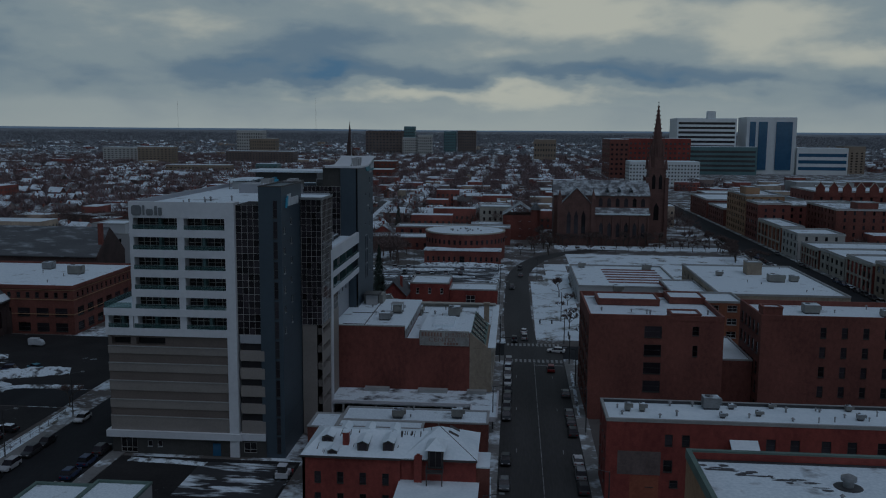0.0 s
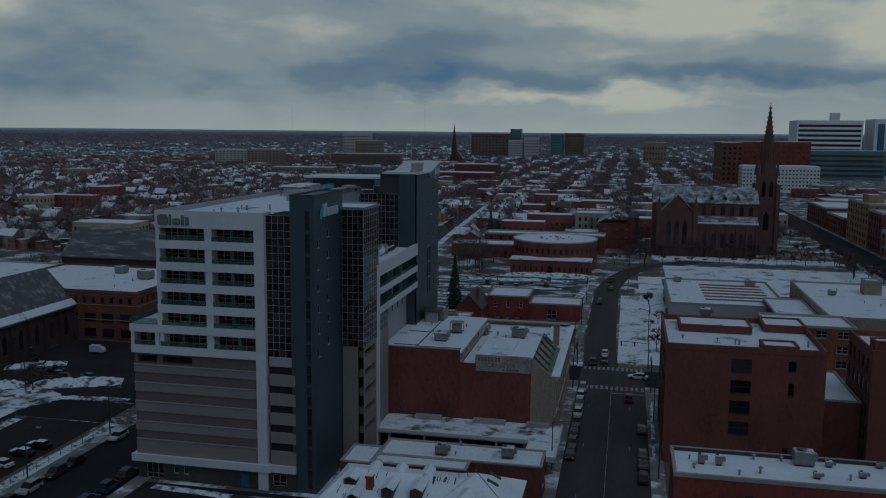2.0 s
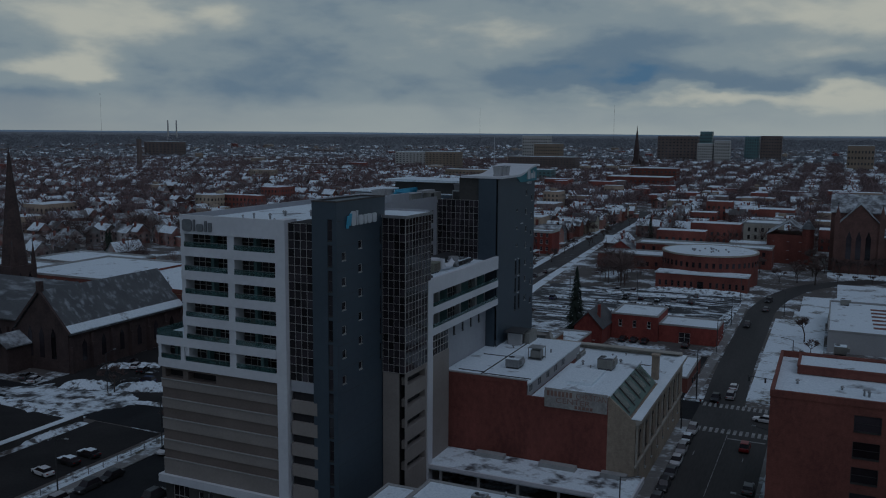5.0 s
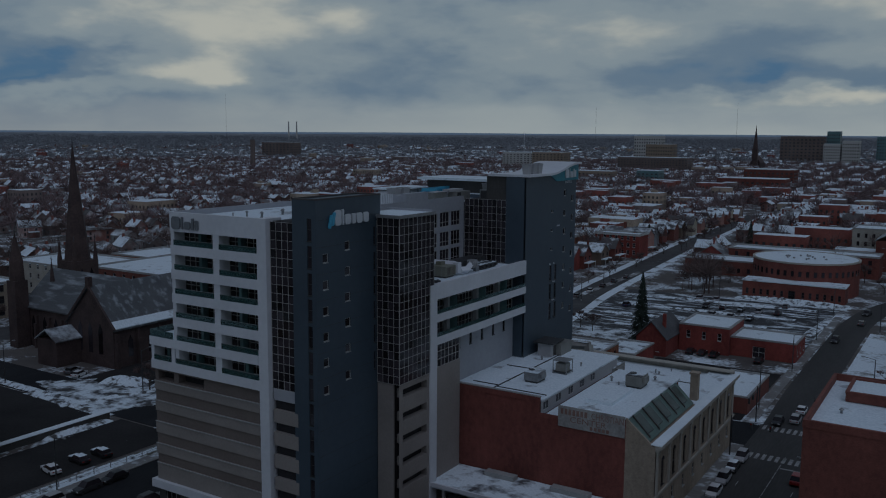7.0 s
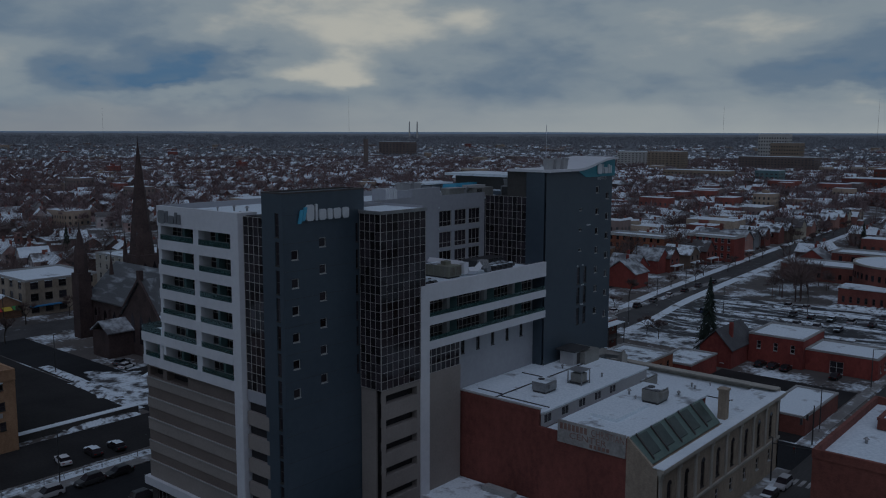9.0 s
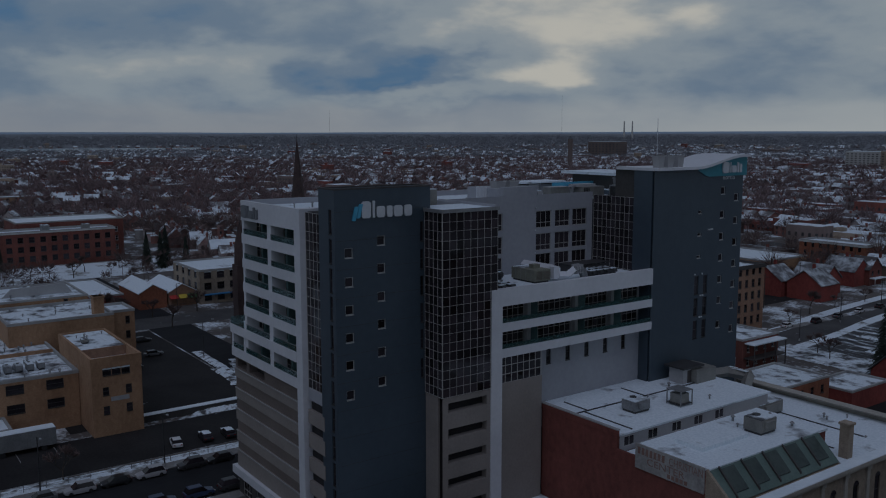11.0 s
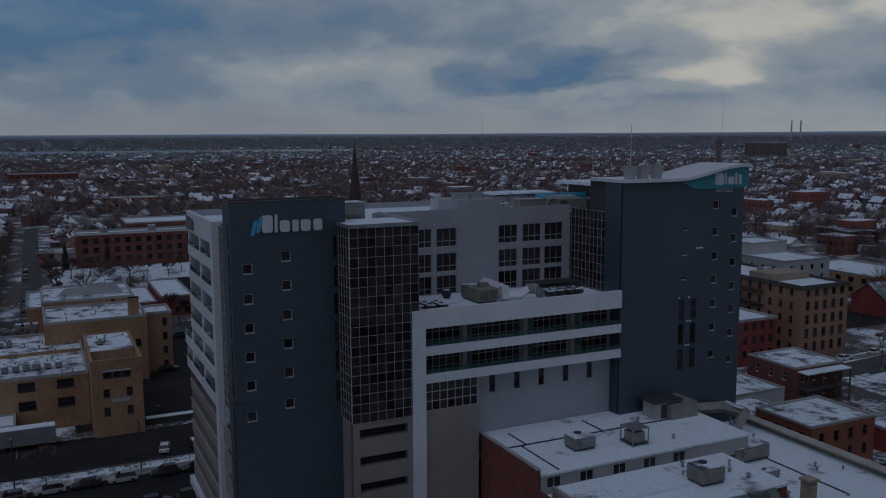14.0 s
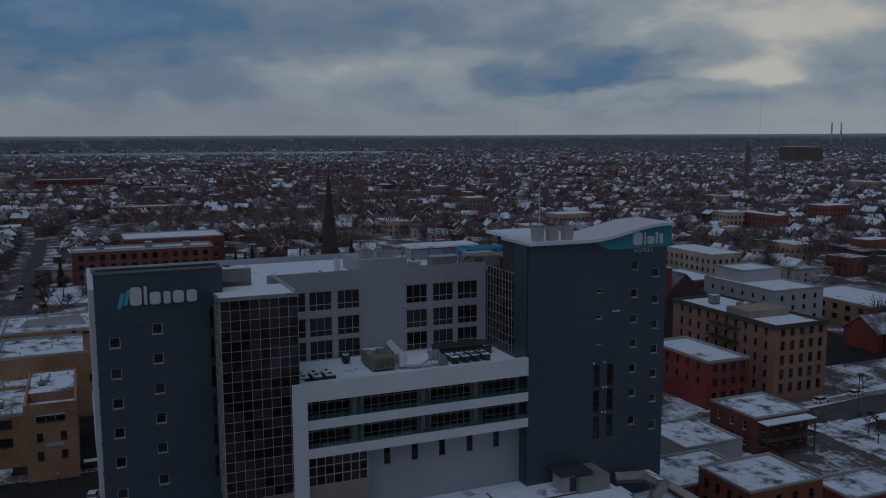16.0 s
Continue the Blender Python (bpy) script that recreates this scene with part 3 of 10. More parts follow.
def ground_sheet():
    s = Shape()
    rings = [0, 250, 500, 900, 1400, 1700, 2000, 2300, 2600, 2900, 3200, 3500, 3800, 4100, 4400, 4800]
    n = 72
    for r0, r1 in zip(rings, rings[1:]):
        for i in range(n):
            a, b = 2 * math.pi * i / n, 2 * math.pi * (i + 1) / n
            p = [(r0, a), (r1, a), (r1, b), (r0, b)] if r0 else [(r1, a), (r1, b), (0, 0)]
            s.face(*[(r * math.cos(q), 120 + r * math.sin(q), far_rise(r) - 0.03) for r, q in p])
    me = bpy.data.meshes.new("ground")
    me.from_pydata(s.v, [], s.f)
    me.materials.append(LAND)
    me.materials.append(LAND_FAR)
    # rings past 2 km get the land colour with haze mixed in
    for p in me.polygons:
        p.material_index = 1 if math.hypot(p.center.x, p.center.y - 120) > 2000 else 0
    bm = bmesh.new()
    bm.from_mesh(me)
    bmesh.ops.remove_doubles(bm, verts=bm.verts, dist=0.01)
    bmesh.ops.recalc_face_normals(bm, faces=bm.faces)
    bm.to_mesh(me)
    bm.free()
    tagged(new("ground", me), "winter ground with patches of snow, reaching the horizon", "ground", kind="structure")


ground_sheet()


def sheet(name, x0, x1, y0, y1, z, material, label, category):
    return setting(name, Shape().box(x0, x1, y0, y1, -0.4, z), material, label, category)


# the long street, its crossing, and the streets to the west and east
sheet("road_1", -2.0, 13.0, 20.0, 231.0, 0.02, SALTED, "dark wet asphalt street", "road")
sheet("road_2", -68.0, -2.0, 217.6, 230.8, 0.016, ASPHALT, "dark wet asphalt side street", "road")
sheet("road_2", 13.0, 110.0, 215.5, 229.5, 0.016, ASPHALT, "dark wet asphalt side street", "road")
sheet("road_3", -85.4, -70.8, 20.0, 285.0, 0.02, ASPHALT, "dark wet asphalt street", "road")
sheet("road_4", 110.0, 126.0, 100.0, 900.0, 0.02, ASPHALT, "dark asphalt avenue lined with parked cars", "road")


def ribbon(name, pts, w, z, material, label, category):
    """A road along a smooth curve."""
    s = Shape()
    fine = []
    for i in range(len(pts) - 1):
        p0, p1, p2, p3 = (Vector(pts[max(0, min(len(pts) - 1, i + k))]) for k in (-1, 0, 1, 2))
        for j in range(6):
            t = j / 6
            fine.append(0.5 * ((2 * p1) + (p2 - p0) * t + (2 * p0 - 5 * p1 + 4 * p2 - p3) * t * t + (3 * p1 - p0 - 3 * p2 + p3) * t ** 3))
    fine.append(Vector(pts[-1]))
    edge = []
    for i, p in enumerate(fine):
        d = (fine[min(i + 1, len(fine) - 1)] - fine[max(i - 1, 0)]).normalized()
        n = Vector((-d.y, d.x))
        edge.append((p + n * w / 2, p - n * w / 2))
    for (a, b), (c, d) in zip(edge, edge[1:]):
        s.solid([(a.x, a.y, -0.3), (b.x, b.y, -0.3), (d.x, d.y, -0.3), (c.x, c.y, -0.3), (a.x, a.y, z), (b.x, b.y, z), (d.x, d.y, z), (c.x, c.y, z)],
                [(3, 2, 1, 0), (4, 5, 6, 7), (0, 1, 5, 4), (2, 3, 7, 6)])
    return setting(name, s, material, label, category)


ribbon("road_1", [(1.6, 322), (2.0, 345), (6.0, 372), (15.0, 398), (34.0, 420), (62.0, 433), (100.0, 441), (112.0, 443)], 8.4, 0.024, SALTED, "curving dark asphalt street", "road")
ribbon("road_1", [(2.6, 230.5), (1.7, 260), (1.5, 300), (1.6, 330)], 8.6, 0.028, SALTED, "dark asphalt street", "road")
ribbon("snow_verge", [(-79, 290), (-81, 312), (-86, 350), (-92, 430), (-98, 520), (-108, 700)], 17.0, 0.037, VERGE, "verge of trodden snow along the street", "snow")
ribbon("road_5", [(-78, 276), (-80.5, 312), (-86, 350), (-92, 430), (-98, 520), (-108, 700)], 10.0, 0.044, SLUSH, "dark asphalt street", "road")
sheet("road_7", -320.0, -92.0, 166.0, 178.0, 0.012, ASPHALT, "dark asphalt driveway", "road")
sheet("road_8", -205.0, -190.0, 60.0, 480.0, 0.022, SLUSH, "slushy asphalt street", "road")
sheet("road_9", -520.0, -205.0, 117.4, 124.6, 0.022, SLUSH, "residential asphalt street with parked cars", "road")

# pavements are raised slabs
for x0, x1, y0, y1 in ((-4.4, -2.0, 60, 217.4), (13.0, 15.4, 60, 215.3), (-70.6, -68.0, 60, 217.4), (-88.0, -85.4, 60, 165.5), (-88.0, -85.4, 178.5, 400.0),
                       (107.0, 110.0, 230.0, 435.0), (126.0, 128.5, 100.0, 900.0), (-5.5, -3.2, 231.0, 350.0)):
    sheet("pavement", x0, x1, y0, y1, 0.15, PAVING, "concrete pavement with trodden snow", "pavement")
# parking lots
sheet("parking_lot", -108.5, -92.0, 60.0, 165.5, 0.03, LOT, "dark asphalt parking lot", "parking lot")
sheet("parking_lot", -140.0, -92.0, 178.5, 226.0, 0.03, LOT, "wide asphalt parking lot with ploughed snow", "parking lot")
sheet("parking_lot", -188.0, -112.2, 128.0, 165.5, 0.03, LOT, "asphalt yard behind the tan building", "parking lot")
sheet("parking_lot", -76.0, -6.0, 296.0, 362.0, 0.03, LOT_SNOWY, "parking lot striped with melting snow", "parking lot")
sheet("parking_lot", -36.0, -6.0, 231.5, 271.0, 0.03, LOT, "small asphalt yard behind the red building", "parking lot")
sheet("parking_lot", -68.0, -36.0, 90.0, 141.5, 0.03, LOT, "parking lot in front of the tower", "parking lot")
sheet("parking_lot", -53.0, -36.5, 126.0, 140.0, 0.036, LOT_SNOWY, "snow-streaked corner of the parking lot", "parking lot")
sheet("parking_lot", -180.0, -110.0, 310.0, 360.0, 0.03, LOT, "asphalt parking lot", "parking lot")
# snow fields
for x0, x1, y0, y1, z in ((6.6, 21.0, 236.0, 330.0, 0.10), (11.5, 21.5, 330.0, 345.0, 0.10), (13.0, 22.0, 345.0, 375.0, 0.1), (24.0, 106.0, 342.0, 408.0, 0.12), (-90.6, -88.0, 60.0, 165.5, 0.14), (-90.6, -88.0, 178.5, 226.0, 0.14), (-34.0, -4.0, 363.0, 372.0, 0.1),
                          (20.0, 104.0, 426.0, 440.0, 0.12), (-330.0, -290.0, 128.0, 215.0, 0.1)):
    sheet("snow_field", x0, x1, y0, y1, z, VERGE, "lawn under trodden snow", "snow")
part_lines = []


def line(x0, x1, y0, y1, z=0.036):
    part_lines.append((x0, x1, y0, y1, z))


for yy in (212.0, 228.5):
    for i in range(13):
        line(-1.4 + 1.12 * i, -0.8 + 1.12 * i, yy, yy + 2.8)
for i in range(48):
    y = 24 + 4 * i
    line(5.5, 5.62, y, y + 3.4)
for i in range(8):
    line(1.1, 1.22, 30 + 24 * i, 32 + 24 * i)
    line(9.5, 9.62, 30 + 24 * i, 32 + 24 * i)
line(5.8, 12.6, 209.2, 209.7)
for i in range(10):
    line(-107.0, -102.5, 70 + 6.0 * i, 70.12 + 6.0 * i, 0.046)
for r in range(4):
    for i in range(22):
        line(-70.0 + 2.8 * i, -69.85 + 2.8 * i, 302 + 15 * r, 307 + 15 * r, 0.046)
ls = Shape()
for x0, x1, y0, y1, z in part_lines:
    ls.box(x0, x1, y0, y1, z - 0.02, z)
setting("road_marking", ls, PAINT_LINE, "worn white road markings and crossings", "road marking", "stuff")

# ploughed banks of snow: uneven heaps
def snow_bank(x0, y0, x1, y1, w, h, seed):
    rnd = random.Random(seed)
    s, n = Shape(), 26
    d = Vector((x1 - x0, y1 - y0))
    q = Vector((-d.y, d.x)).normalized()
    ring = []
    for i in range(n + 1):
        t = i / n
        c = Vector((x0, y0)) + d * t + q * rnd.uniform(-0.1, 0.1) * w
        k = math.sin(math.pi * min(1, max(0, t * 1.0))) ** 0.4 * rnd.uniform(0.75, 1.1)
        ring.append([(*(c + q * w * u * rnd.uniform(0.92, 1.08)), max(-0.05, 0.04 + h * k * e * rnd.uniform(0.88, 1.12))) for u, e in ((-1, -0.1), (-0.6, 0.55), (-0.15, 1.0), (0.3, 0.9), (0.7, 0.45), (1, -0.1))])
    for a, b in zip(ring, ring[1:]):
        for j in range(5):
            s.face(a[j], b[j], b[j + 1], a[j + 1])
    ob = new("snow_bank", s.mesh("snow_bank", DIRTY_SNOW))
    bm = bmesh.new()
    bm.from_mesh(ob.data)
    bmesh.ops.remove_doubles(bm, verts=bm.verts, dist=0.001)
    bm.to_mesh(ob.data)
    bm.free()
    ob.data.polygons.foreach_set("use_smooth", [True] * len(ob.data.polygons))
    tagged(ob, "ploughed bank of dirty white snow", "snow bank", "snow banks", "stuff")


for i, a in enumerate(((-122, 184, -104, 192, 3.0, 1.6), (-134, 181, -124, 184, 3.2, 1.4), (-138, 196, -126, 203, 2.2, 1.0),
                       (-110.5, 150, -110, 164, 1.4, 0.6), (-140, 166, -112, 165.5, 1.2, 0.5), (-126, 164, -118, 182, 1.2, 0.5), (-66, 140, -52, 139, 0.9, 0.4), 
                       (-89.5, 64, -90, 110, 0.9, 0.35), (-90, 112, -89.5, 164, 0.9, 0.35), (13.8, 170, 14.2, 205, 0.5, 0.3), (-3.0, 90, -3.2, 140, 0.5, 0.3), (-70, 318, -20, 322, 1.6, 0.5), (-70, 334, -15, 338, 1.4, 0.45), (-74, 352, -12, 356, 1.8, 0.5),
                       (-60, 304, -22, 306, 1.3, 0.4), (-10, 300, -6, 345, 1.5, 0.5), (-112, 178, -95, 180, 1.0, 0.5), (-158, 168, -120, 167, 1.3, 0.5), (-40, 367.5, -3, 367.5, 2.2, 1.4), (-30, 366, -8, 365, 2.0, 0.7))):
    snow_bank(*a, 40 + i)


def snow_field(pts, z, seed, label="ploughed snow on the yard"):
    """A snow patch with a ragged, thawing edge."""
    rnd = random.Random(seed)
    ring = []
    for (ax, ay), (bx, by) in zip(pts, pts[1:] + pts[:1]):
        n = max(3, int(math.hypot(bx - ax, by - ay) / 1.5))
        ring += [(ax + (bx - ax) * i / n + rnd.uniform(-0.9, 0.9), ay + (by - ay) * i / n + rnd.uniform(-0.9, 0.9)) for i in range(n)]
    k = len(ring)
    s = Shape().solid([(x, y, -0.2) for x, y in ring] + [(x, y, z) for x, y in ring], [tuple(range(k, 2 * k))] + [(i, (i + 1) % k, k + (i + 1) % k, k + i) for i in range(k)])
    setting("snow_patch", s, TRODDEN, label, "snow")


snow_field([(-146.0, 171.0), (-131.0, 168.0), (-124.0, 166.5), (-114.0, 165.5), (-109.5, 177.5), (-119.5, 186.5), (-130.0, 179.0), (-137.0, 180.0)], 0.12, 5, "snow-covered forecourt before the dark church")
snow_field([(-75.0, 283.0), (-45.0, 283.0), (-45.0, 295.0), (-75.0, 295.0)], 0.1, 6, "trodden snow beside the parking lot")
snow_field([(-67.0, 250.0), (-53.0, 250.0), (-53.0, 262.0), (-67.0, 262.0)], 0.1, 7, "trodden snow in a back yard")


# ---- the office and hotel tower ----
def pane_field(parent, side, plane, a0, a1, z0, z1, n, m, bar=0.035, name="curtain_wall"):
    """A curtain wall: backing, mullion grid, and every pane a piece of its own."""
    inward = {"S": 1, "E": -1, "N": -1, "W": 1}[side]
    bu = [(a0 + (a1 - a0) * i / n - bar, a0 + (a1 - a0) * i / n + bar) for i in range(n + 1)]
    bv = [(z0 + (z1 - z0) * j / m - bar, z0 + (z1 - z0) * j / m + bar) for j in range(m + 1)]
    g = Shape().lattice(bu, bv, -0.03, 0.12, lambda u, d, v: at_side(side, plane + inward * d, u, v))
    grid = part(name, g, MULLION, parent, "curtain wall of aluminium mullions")
    w, h = (a1 - a0) / n, (z1 - z0) / m
    pm = Shape().box(-w / 2, w / 2, 0.03, 0.05, 0, h).mesh("pane", GLASS_DARK)
    for i in range(n):
        for j in range(m):
            ob = new("pane", pm)
            ob.location = at_side(side, plane, a0 + w * (i + 0.5), z0 + h * j)
            ob.rotation_euler = (radians(random.uniform(-0.25, 0.25)), 0, radians(TURNS[side] + random.uniform(-0.3, 0.3)))
            ob.parent = grid


def letters(parent, side, plane, a, z, blocks, material, name="sign_block", lean=0.0):
    """A row of plain blocks that stand for a sign's marks: (offset, width, bottom, height)."""
    out = {"S": -1, "E": 1}[side]
    for o, w, b, h in blocks:
        s = Shape()
        d0, d1 = plane + out * 0.03, plane + out * 0.25
        c = 0.18 * min(w, h)
        prof = [(o + c, b), (o + w - c, b), (o + w, b + c), (o + w, b + h - c), (o + w - c, b + h), (o + c, b + h), (o, b + h - c), (o, b + c)]
        prof = [(a + u + lean * (q - b), z + q) for u, q in prof]
        k = len(prof)
        s.solid([at_side(side, d0, u, q) for u, q in prof] + [at_side(side, d1, u, q) for u, q in prof],
                [tuple(range(k)), tuple(range(k, 2 * k))] + [(i, (i + 1) % k, k + (i + 1) % k, k + i) for i in range(k)])
        part(name, s, material, parent)


tower = thing("office_tower", (-52.0, 170.0, 0.0), "twelve-storey office and hotel tower, white frames and slate-blue slabs", "building")
LEVELS = (40.0, 36.5, 33.05, 29.6)
# west block: floors, recessed glazing, white bands
core = Shape()
core.box(-65.0, -48.45, 144.6, 194.4, 26.2, 43.6).box(-70.0, -48.45, 144.6, 194.4, 0.0, 25.9).box(-48.45, -42.5, 150.0, 163.5, 0.0, 43.6)
part("core_wall", core, BASE_DARK, tower)
roof = Shape().box(-65.3, -48.3, 143.0, 201.0, 43.6, 43.9)
roof.box(-48.3, -42.5, 143.5, 163.5, 43.6, 43.95)
part("roof", roof, ROOF_SNOW, tower, "flat roof under snow")
part("header_panel", Shape().box(-65.5, -48.8, 142.5, 143.0, 41.95, 44.7), PANEL_WHITE, tower, "white roof band")
part("parapet", Shape().box(-65.5, -65.1, 143.0, 194.0, 26.2, 44.7).box(-65.1, -48.2, 193.9, 194.3, 43.9, 44.7), PANEL_GREY, tower)
part("corner_pier", Shape().box(-48.8, -47.15, 142.5, 145.5, 0.0, 44.7), PANEL_WHITE, tower, "full-height white corner pier")
for zt in LEVELS + (22.75,):
    x0 = -65.5 if zt > 26 else -70.5
    part("balcony_band", Shape().box(x0, -48.8, 142.5, 144.6, zt - 1.35, zt - 1.0).box(x0, -48.8, 142.5, 142.75, zt - 1.0, zt).box(x0, x0 + 0.25, 142.75, 144.6, zt - 1.0, zt), PANEL_WHITE, tower)
part("terrace_slab", Shape().box(-70.6, -48.8, 142.4, 144.6, 24.9, 26.2).box(-70.6, -65.5, 144.6, 160.0, 25.2, 26.2), PANEL_WHITE, tower, "white terrace slab")
part("terrace_snow", Shape().box(-70.3, -65.6, 142.8, 159.6, 26.2, 26.28), SNOW, tower, "snow on the terrace")
for zt in (41.95,) + LEVELS + (26.2, 22.75):
    bot = zt
    top = {41.95: None, 40.0: 41.95, 36.5: 38.65, 33.05: 35.15, 29.6: 31.7, 26.2: 28.25, 22.75: 24.9}[zt]
    if top is None:
        continue
    wide = zt < 25
    spans = [(-64.9, -57.1), (-55.9, -49.0)]
    if wide:
        spans = [(-69.9, -66.2), (-65.2, -57.1), (-55.9, -49.0)]
    for k, (u0, u1) in enumerate(spans):
        w = u1 - u0
        pane_field(tower, "S", 144.55, u0, u1, bot - 0.95, top, max(3, round(w / 1.15)), 3, 0.035, "window_wall")
        r = Shape().box(u0, u1, 142.56, 142.60, bot, bot + 0.75)
        rail = part("railing_glass", r, GLASS_RAIL, tower, "green-tinted glass balustrade")
        part("railing_cap", Shape().box(u0, u1, 142.53, 142.63, bot + 0.75, bot + 0.8), METAL_GREY, tower)
        screen = u0 + w * (0.42 if k % 2 else 0.55)
        part("balcony_screen", Shape().box(screen, screen + 0.5, 143.3, 144.4, bot - 0.9, top), GLASS_GREEN, tower)
    for u in ((-66.2, -65.3, -57.1, -55.9) if wide else (-65.5, -57.1)):
        ww = 1.2 if u == -57.1 else 0.7
        if u == -55.9:
            continue
        part("balcony_post", Shape().box(u, u + ww, 142.62, 144.5, bot - 1.0, top), PANEL_WHITE, tower)
    if wide:
        part("balcony_post", Shape().box(-70.5, -69.9, 142.62, 144.5, bot - 1.0, top), PANEL_WHITE, tower)
part("terrace_rail", Shape().box(-70.5, -65.6, 142.46, 142.5, 26.2, 27.2).box(-70.5, -70.46, 142.5, 156.0, 26.2, 27.2), GLASS_RAIL, tower, "green-tinted glass balustrade")

# parking podium, precast in bands
z_light = [(19.5, 18.1), (16.5, 14.9), (13.3, 11.5), (9.9, 8.3), (6.9, 4.3)]
z_dark = [(21.4, 19.5), (18.1, 16.5), (14.9, 13.3), (11.5, 9.9), (8.3, 6.9)]
for t, b in z_light:
    part("precast_panel", Shape().box(-70.3, -48.82, 142.8, 144.6, b, t), BEIGE, tower)
    part("precast_ledge", Shape().box(-70.3, -48.82, 142.7, 142.8, t - 0.14, t), CONCRETE, tower)
for i, (t, b) in enumerate(z_dark):
    if i:
        part("precast_panel", Shape().box(-70.25, -48.82, 142.95, 144.6, b, t), BEIGE_DARK, tower, "brown precast panel")
    else:
        s = Shape()
        holed_wall(s, "S", 142.95, -70.25, -48.82, b, t, [(-67.9, 19.7, 3.4, 1.3), (-62.6, 19.7, 5.2, 1.3)], 1.4)
        part("precast_panel", s, BEIGE_DARK, tower, "brown precast panel with openings")
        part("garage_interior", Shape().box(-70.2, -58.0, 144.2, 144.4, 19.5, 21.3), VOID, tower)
part("podium_west_wall", Shape().box(-70.3, -69.9, 144.6, 194.0, 3.0, 24.9), BEIGE, tower)
part("base_band", Shape().box(-71.0, -46.6, 142.2, 144.6, 3.1, 4.3), PANEL_WHITE, tower)
base = Shape()
doors = [(-67.2, 0.15, 3.0, 2.7), (-63.4, 1.3, 0.9, 1.1), (-61.6, 1.3, 0.9, 1.1), (-45.3, 0.8, 2.3, 1.9)]
holed_wall(base, "S", 142.9, -70.2, -42.4, 0.0, 3.1, doors, 0.3)
part("base_wall", base, BASE_DARK, tower, "dark masonry ground floor")
for a, z, w, h in doors:
    window(tower, "S", 142.9, a, z, w, h, "grid" if w > 2 else "punched")
part("door_leaf", Shape().box(-52.0, -50.6, 142.82, 142.9, 0.05, 2.3), GLASS_BLUE, tower, "dark blue service door")

# south curtain-wall strip beside the pier
pane_field(tower, "S", 143.3, -47.1, -43.1, 21.9, 44.3, 4, 19, 0.024)
# near-black backing gives the slots between panels their painted shade
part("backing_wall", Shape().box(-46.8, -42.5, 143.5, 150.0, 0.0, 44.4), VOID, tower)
part("spandrel", Shape().box(-46.8, -42.5, 143.1, 143.5, 20.4, 21.9), PANEL_GREY, tower)
prev = 20.4
for t, b in ((20.4, 19.1), (17.3, 16.0), (14.1, 12.8), (10.95, 9.6), (7.9, 6.5)):
    if prev > t:
        part("precast_panel", Shape().box(-46.8, -42.5, 143.0, 143.5, t, prev), BEIGE, tower)
    prev = b
part("precast_panel", Shape().box(-46.8, -42.5, 143.0, 143.5, 4.3, prev), BEIGE, tower)
part("base_band", Shape().box(-46.6, -42.5, 142.6, 143.5, 3.1, 4.3), PANEL_WHITE, tower)

# the slate-blue slab with its punched windows
east = [(144.9, z - 0.6, 1.15, 1.2) for z in (39.9, 36.4, 33.0, 29.6, 26.2, 22.5)] + [(149.4, z - 0.6, 1.15, 1.2) for z in (41.1, 37.7, 34.2, 30.75, 27.25, 23.5)]
slots = [(155.4, z, 0.5, 2.5) for z in (40.6, 37.1, 33.7, 30.2, 26.8, 23.0)]
slab_wall = Shape()
holed_wall(slab_wall, "E", -39.1, 143.05, 156.7, 0.0, 47.4, east + slots, 0.35)
strip = [(-40.2, z, 0.75, 2.9) for z in (0.9, 4.3, 7.7, 11.1, 14.5, 18.0, 21.4, 24.9, 28.3, 31.8, 35.2, 38.7, 42.2)]
holed_wall(slab_wall, "S", 143.05, -43.05, -39.1, 0.0, 47.4, strip, 0.35)
slab_wall.box(-43.05, -39.5, 143.4, 156.7, 47.0, 47.4).face((-43.05, 143.05, 0), (-43.05, 156.7, 0), (-43.05, 156.7, 47.4), (-43.05, 143.05, 47.4))
slab_wall.face((-43.05, 156.7, 0), (-39.1, 156.7, 0), (-39.1, 156.7, 47.4), (-43.05, 156.7, 47.4)).face((-43.05, 143.05, 46.9), (-39.1, 143.05, 46.9), (-39.1, 156.7, 46.9), (-43.05, 156.7, 46.9))
part("blue_slab", slab_wall, PANEL_BLUE, tower, "slate-blue metal-panel slab")
seam = Shape()
for i in range(1, 14):
    seam.box(-39.098, -39.085, 143.055, 156.65, 3.45 * i - 0.02, 3.45 * i + 0.02)
part("panel_seams", seam, METAL_DARK, tower)
cap = Shape()
roof_ring(cap, -43.05, -39.1, 143.05, 156.7, 47.41, 47.6, 0.3, 0.05)
part("slab_coping", cap, TRIM_DARK, tower)
for a, z, w, h in east:
    window(tower, "E", -39.1, a, z, w, h, "punched")
for a, z, w, h in slots:
    window(tower, "E", -39.1, a, z, w, h, "dark")
for a, z, w, h in strip:
    window(tower, "S", 143.05, a, z, w, h, "dark")
letters(tower, "E", -39.1, 146.65, 43.95, [(0.0, 1.25, 0, 2.0), (1.5, 0.32, 0, 2.05), (2.1, 1.15, 0, 1.35), (3.55, 0.75, 0, 1.35), (4.55, 1.2, 0, 1.35), (6.05, 1.1, 0, 1.35)], SIGN_WHITE)
letters(tower, "E", -39.05, 145.3, 43.7, [(0.0, 0.45, 0.0, 1.7), (0.6, 0.45, 0.3, 1.7)], SKY_BLUE, "sign_emblem", 0.25)
